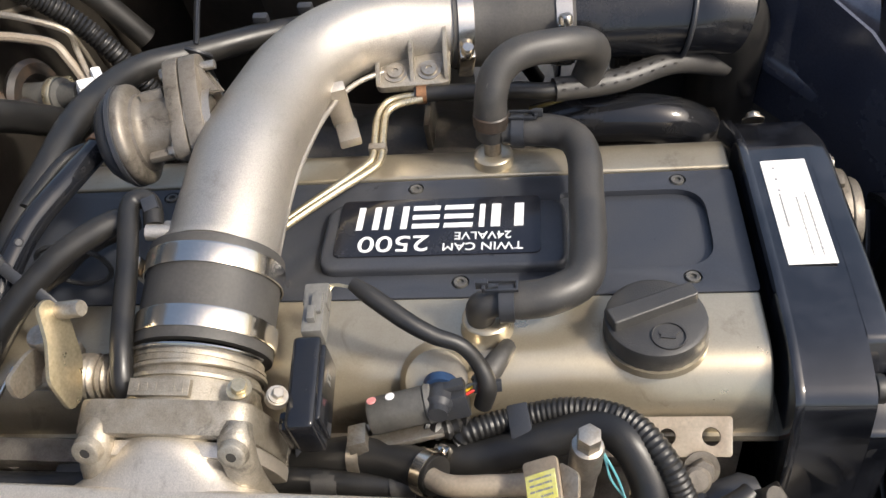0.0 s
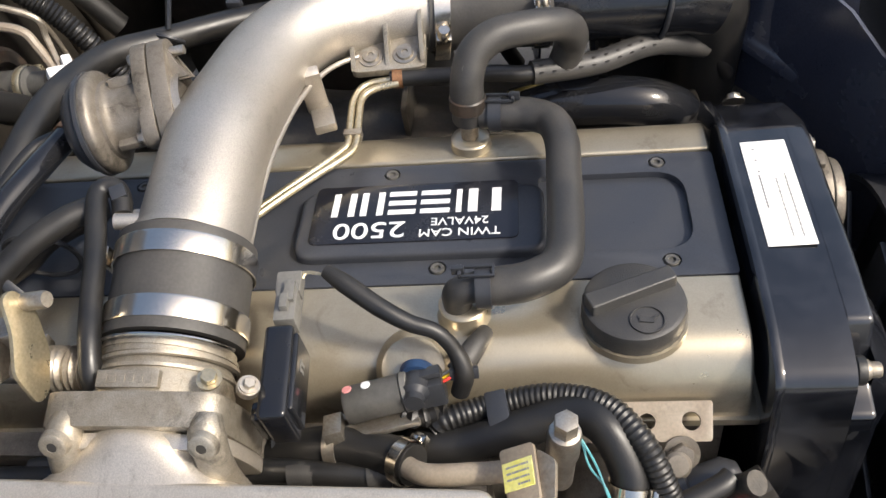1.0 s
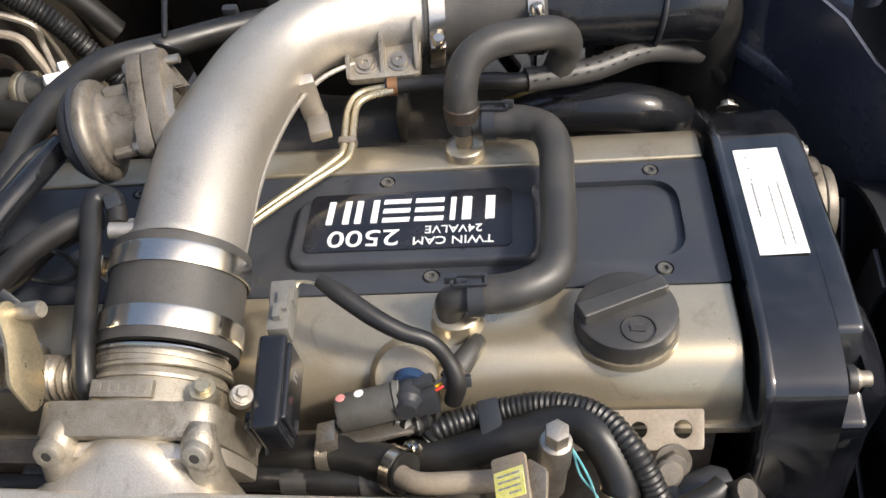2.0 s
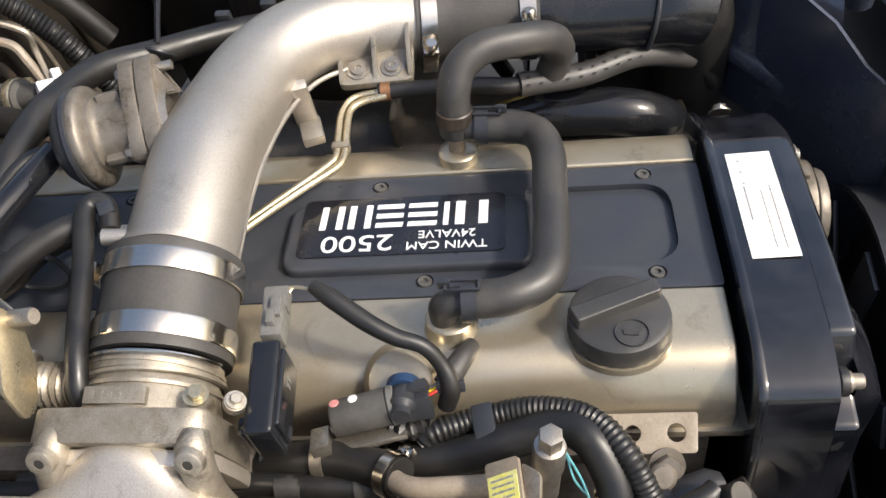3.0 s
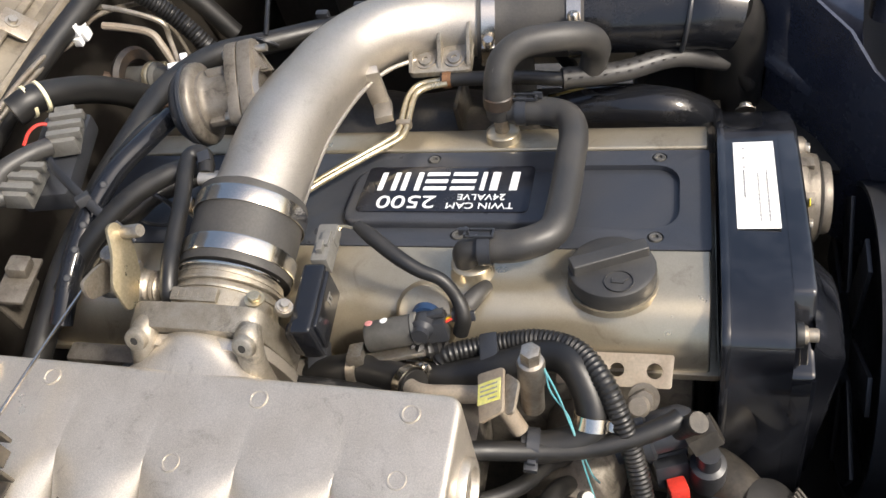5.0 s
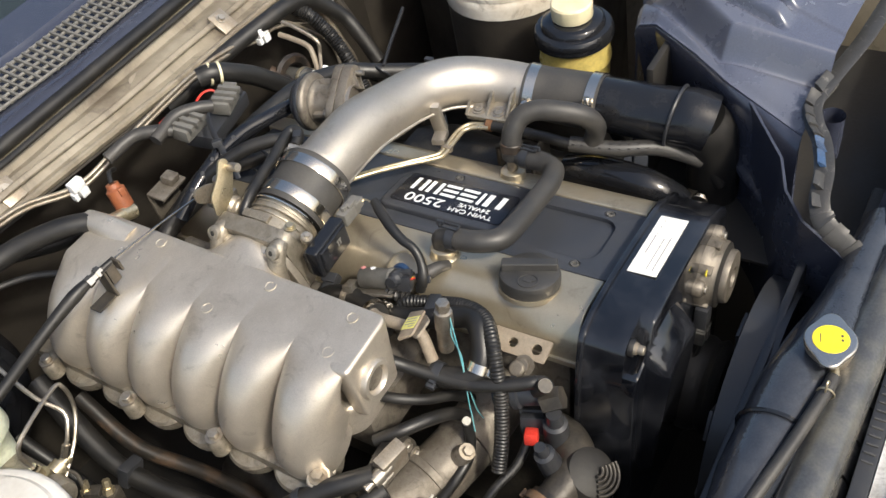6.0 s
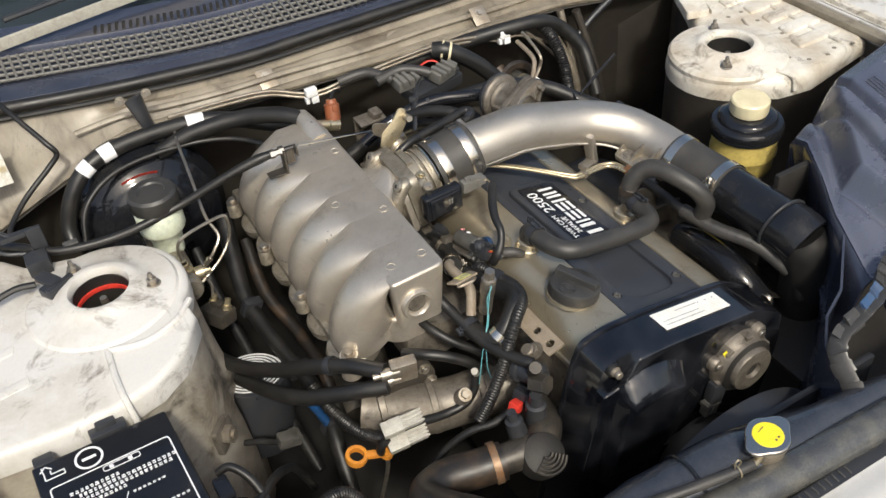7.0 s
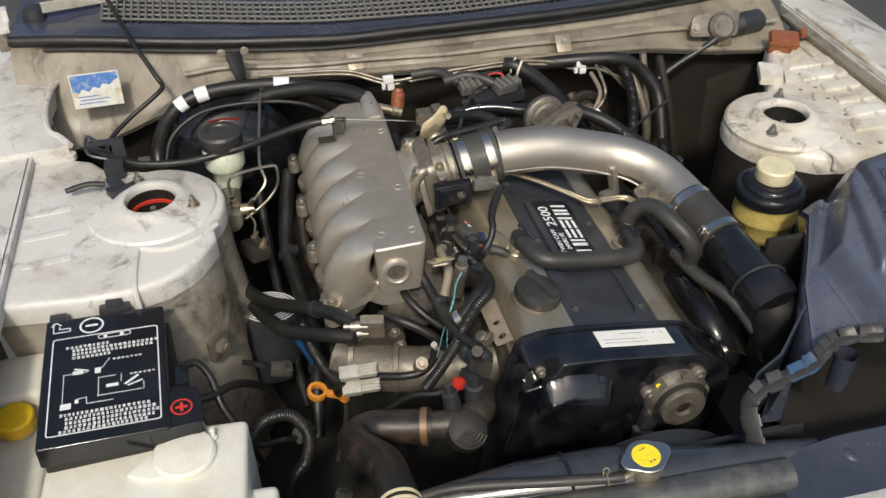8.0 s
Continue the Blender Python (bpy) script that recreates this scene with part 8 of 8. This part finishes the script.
part("pulley", lathe([(0, 0.03), (0.05, 0.03), (0.06, 0.02), (0.055, 0.012), (0.06, 0.004), (0.06, -0.01)], 36), DARK, drive)
for k in range(7):
    part("blade", box(0.035, 0.09, 0.004, 0.001, (0, 0.09, 0.045), m=pose(0, 0, 0, 0, 0, 360 / 7 * k)), SATIN, drive)

# heater tap, vent tubes and looms at the firewall
tap = thing("heater_tap", axis_pose((0.176, 0.578, 0.780), (-0.12, -0.95, 0.15)), "rubber grommet with corroded heater pipe joint on the firewall", "pipe joint")
part("grommet", lathe([(0.020, -0.004), (0.034, -0.004), (0.036, 0.002), (0.032, 0.007), (0.022, 0.006), (0.018, 0.0)], 32), OLD_RUBBER, tap)
part("pipe", lathe([(0.014, -0.01), (0.014, 0.02), (0.017, 0.022), (0.017, 0.034), (0.012, 0.036), (0.012, 0.055), (0, 0.055)], 24), DARK_GREY, tap)
part("joint", join(lathe([(0.0175, 0.024), (0.0182, 0.025), (0.0182, 0.031), (0.0175, 0.032)], 24), box(0.010, 0.008, 0.010, 0.002, (0.018, 0, 0.028))), ZINC, tap, "corroded brass joint")
for k, (a, b) in enumerate((((0.30, 0.62, 0.86), (0.36, 0.60, 0.60)), ((0.335, 0.62, 0.85), (0.40, 0.60, 0.58)), ((0.275, 0.61, 0.83), (0.315, 0.58, 0.62)))):
    mid = Vector(a).lerp(Vector(b), 0.45) + Vector((0.012 * (k - 1), -0.02, 0))
    hose("steel_duct", [a, tuple(mid), b], 0.007 + 0.001 * k, BRACKET if k != 1 else SHEET, "dirty steel pipe running down the firewall", "pipe", n=12)
hose("corrugated_loom", [(0.235, 0.615, 0.865), (0.255, 0.590, 0.840), (0.262, 0.560, 0.800), (0.255, 0.530, 0.760), (0.245, 0.50, 0.70)], 0.0105, RUBBER, "corrugated black conduit at the firewall", "wiring", n=12, rib=0.0008, pitch=0.0046)
tie = bpy.data.objects["large_hose"]
part("cable_tie", tube([(0.189 + 0.004 * math.cos(a) - 0.010 * math.sin(a), 0.408 + 0.0125 * math.cos(a), 0.8155 + 0.0135 * math.sin(a)) for a in np.linspace(0, 2 * math.pi, 14)], 0.0022, 6, 2), SATIN, tie, "notched cable tie")
part("tie_tail", tube([(0.190, 0.406, 0.826), (0.212, 0.402, 0.850), (0.250, 0.396, 0.885)], 0.0042, 8, 4, flat=0.6), SATIN, tie)
for y in (0.36, 0.32):
    part("saddle", box(0.008, 0.014, 0.012, 0.002, (0.236 - (0.36 - y) * -0.3, y, 0.810)), SATIN, tie)
hose("vacuum_pipe", eng((-0.020, 0.470, 0.055), (0.030, 0.455, 0.060), (0.052, 0.430, 0.056)), 0.0055, RUBBER, "small black vacuum pipe behind the bypass valve", "pipe", n=10)
hose("throttle_vacuum_hose", [(-0.056, 0.362, 0.898), (-0.060, 0.374, 0.899), (-0.070, 0.388, 0.900), (-0.090, 0.411, 0.896), (-0.120, 0.440, 0.88), (-0.15, 0.47, 0.85)], 0.0085, RUBBER, "black vacuum hose behind the throttle", n=14)
rail = solid("fuel_rail", join(box(0.018, 0.36, 0.020, 0.004, (-0.178, 0.30, 0.792)), *[lathe([(0, 0.012), (0.010, 0.012), (0.010, -0.016), (0, -0.016)], 16, pose(-0.178, 0.15 + 0.062 * k, 0.778)) for k in range(6)]), OXIDE, "dull cast fuel rail between head and plenum", "fuel rail")
for k in range(4):
    lead = thing("injector_plug", pose(-0.168, 0.190 + 0.062 * k, 0.803, 0, -20, 10 * (k % 2)), "black injector plug with short leads", "electrical plug", group="injector plugs")
    part("shell", join(box(0.024, 0.016, 0.014, 0.002), box(0.010, 0.018, 0.006, 0.001, (0.004, 0, 0.008))), SATIN, lead)
    part("lead", tube([(-0.012, 0, 0), (-0.022, 0.006, 0.004), (-0.028, 0.022, 0.002)], 0.003, 8, 4), RUBBER, lead)
injector_loom = hose("injector_loom", [(-0.196, 0.150, 0.800), (-0.198, 0.200, 0.806), (-0.196, 0.260, 0.806), (-0.200, 0.340, 0.806), (-0.206, 0.430, 0.812), (-0.21, 0.50, 0.82)], 0.0078, RUBBER, "taped injector wire loom beside the plenum", "wiring", n=12)

for y in (0.185, 0.235, 0.290, 0.350, 0.405):
    part("tape_wrap", tube([(-0.1975, y - 0.008, 0.8055), (-0.1975, y, 0.806), (-0.1985, y + 0.008, 0.806)], 0.0086, 12, 3), HOSE_GREY, injector_loom, "grey tape wrap")

# looms and fittings low beside the runners
side = hose("side_loom", [(-0.400, 0.560, 0.74), (-0.415, 0.500, 0.70), (-0.425, 0.430, 0.665), (-0.415, 0.350, 0.640), (-0.402, 0.270, 0.63), (-0.398, 0.200, 0.625), (-0.408, 0.150, 0.615), (-0.42, 0.08, 0.56)], [0.013, 0.014, 0.012, 0.013, 0.011, 0.012, 0.011, 0.011], RUBBER, "thick taped wire loom low beside the runners", "wiring", n=14)
for x, y, z in ((-0.423, 0.420, 0.662), (-0.405, 0.285, 0.632), (-0.402, 0.175, 0.620)):
    part("loom_clip", box(0.030, 0.016, 0.030, 0.004), SATIN, side, "", pose(x, y, z, 12, 20, 8))
hose("fuel_hose", [(-0.460, 0.560, 0.70), (-0.455, 0.470, 0.63), (-0.448, 0.380, 0.58), (-0.440, 0.300, 0.55), (-0.43, 0.20, 0.50)], 0.0085, RUBBER, "black fuel hose low beside the engine", n=12)
hose("fuel_hose", [(-0.385, 0.520, 0.71), (-0.392, 0.440, 0.66), (-0.375, 0.360, 0.63), (-0.372, 0.280, 0.62), (-0.38, 0.20, 0.58)], 0.0095, OLD_RUBBER, "brown-black hose below the runners", n=12)
prop = thing("brake_valve", pose(-0.478, 0.392, 0.700, 0, 12, 30), "grimy brake valve with brass unions below the master cylinder", "valve")
part("body", join(box(0.034, 0.046, 0.024, 0.004), box(0.016, 0.020, 0.036, 0.003, (0.006, 0.004, 0.0))), IRON, prop)
for y in (-0.014, 0.012):
    part("union_nut", lathe([(0, 0.014), (0.0045, 0.014), (0.0045, 0.004), (0.007, 0.004), (0.007, -0.004)], 6, pose(0.006, y, 0.014, 0, 15, 0)), ZINC, prop)
part("line", tube([(0.006, 0.012, 0.026), (0.008, 0.016, 0.045), (-0.004, 0.03, 0.062), (-0.02, 0.06, 0.07)], 0.0022, 8, 5), DULL_STEEL, prop)
starter = thing("cylinder_motor", axis_pose((-0.330, 0.30, 0.560), (0.2, 1, 0.1)), "oily dark cylindrical motor deep below the runners", "motor")
part("body", lathe([(0, -0.09), (0.034, -0.09), (0.040, -0.082), (0.040, 0.06), (0.036, 0.07), (0, 0.07)], 32), IRON, starter)
part("solenoid", lathe([(0, -0.05), (0.018, -0.05), (0.020, -0.046), (0.020, 0.04), (0, 0.04)], 24, pose(-0.045, 0.03, 0)), IRON, starter)
for k, (x, y, z) in enumerate(((-0.462, 0.20, 0.60), (-0.44, 0.06, 0.60), (-0.40, -0.06, 0.58))):
    wl = thing("wire_plug", pose(x, y, z, 10 * k, 15, 40 * k), "black wire plug among the looms deep in the bay", "electrical plug")
    part("shell", join(box(0.034, 0.020, 0.018, 0.003), box(0.012, 0.024, 0.010, 0.002, (0.008, 0, 0.004))), DARK_GREY, wl)
    part("wire_tail", tube([(-0.017, 0, 0), (-0.04, 0.006, 0.004), (-0.07, 0.03, -0.01), (-0.08, 0.08, -0.03)], 0.0045, 8, 5), RUBBER, wl)
hose("earth_cable", [(-0.575, 0.035, 0.800), (-0.560, 0.030, 0.806), (-0.545, 0.010, 0.795), (-0.535, -0.02, 0.770), (-0.515, -0.04, 0.73), (-0.50, -0.03, 0.66)], 0.0050, RUBBER, "black battery cable running down from the terminal hood", "cable", n=10)
hose("battery_cable", [(-0.565, -0.02, 0.790), (-0.545, -0.012, 0.785), (-0.520, 0.02, 0.765), (-0.500, 0.06, 0.72), (-0.48, 0.10, 0.66), (-0.46, 0.12, 0.58)], 0.0058, RUBBER, "black battery cable running into the bay", "cable", n=10)
latch = thing("hood_bumper_bracket", pose(0.115, -0.412, 0.800, 0, 0, -8), "dark bracket with rusty bolt on the front panel", "bracket")
part("plate", join(prism(rounded([(-0.050, -0.040), (0.060, -0.046), (0.064, 0.018), (0.020, 0.030), (-0.040, 0.012)], 0.008), 0, 0.004, 0.001), box(0.012, 0.050, 0.018, 0.002, (0.030, -0.012, 0.010))), SATIN, latch)
hexbolt(latch, pose(-0.018, -0.012, 0.004), 0.0065, BRACKET)

tclip = thing("loom_clip", pose(-0.664, 0.372, 0.860, 0, 0, 30), "black plastic loom clip on the strut tower", "clip")
part("body", join(box(0.030, 0.024, 0.014, 0.003, (0, 0, 0.006)), box(0.018, 0.034, 0.008, 0.002, (0.004, 0.012, 0.014)), box(0.040, 0.008, 0.006, 0.002, (0.006, -0.006, 0.012))), SATIN, tclip)
part("stub", tube([(-0.01, 0.02, 0.014), (-0.03, 0.035, 0.016), (-0.06, 0.05, 0.010)], 0.0045, 8, 4), RUBBER, tclip)

# pipes and clip behind the bypass valve
hose("steel_pipe", [(0.188, 0.576, 0.87), (0.186, 0.548, 0.865), (0.185, 0.515, 0.85), (0.181, 0.513, 0.83), (0.158, 0.5, 0.812)], 0.0028, BRACKET, "greenish steel pipe bent down behind the valve", "pipe", n=8)
hose("steel_pipe", [(0.183, 0.585, 0.85), (0.184, 0.558, 0.845), (0.183, 0.533, 0.838), (0.176, 0.522, 0.825), (0.158, 0.504, 0.808)], 0.0042, TAN, "pale steel pipe bent down behind the valve", "pipe", n=8)
white_clip = thing("pipe_clip", pose(0.153, 0.499, 0.815, 20, -20, 30), "white plastic clip holding two bent pipes", "clip", group="pipe clips")
part("clip", join(box(0.010, 0.022, 0.012, 0.002), box(0.014, 0.008, 0.008, 0.001, (0.006, -0.008, 0.004)), box(0.008, 0.006, 0.014, 0.001, (-0.004, 0.008, -0.004))), WHITE, white_clip)
hose("brown_hose", [(0.150, 0.600, 0.800), (0.160, 0.560, 0.770), (0.170, 0.500, 0.745), (0.190, 0.440, 0.735), (0.205, 0.37, 0.73)], 0.013, OLD_RUBBER, "brownish hose low behind the valve cover", n=14)
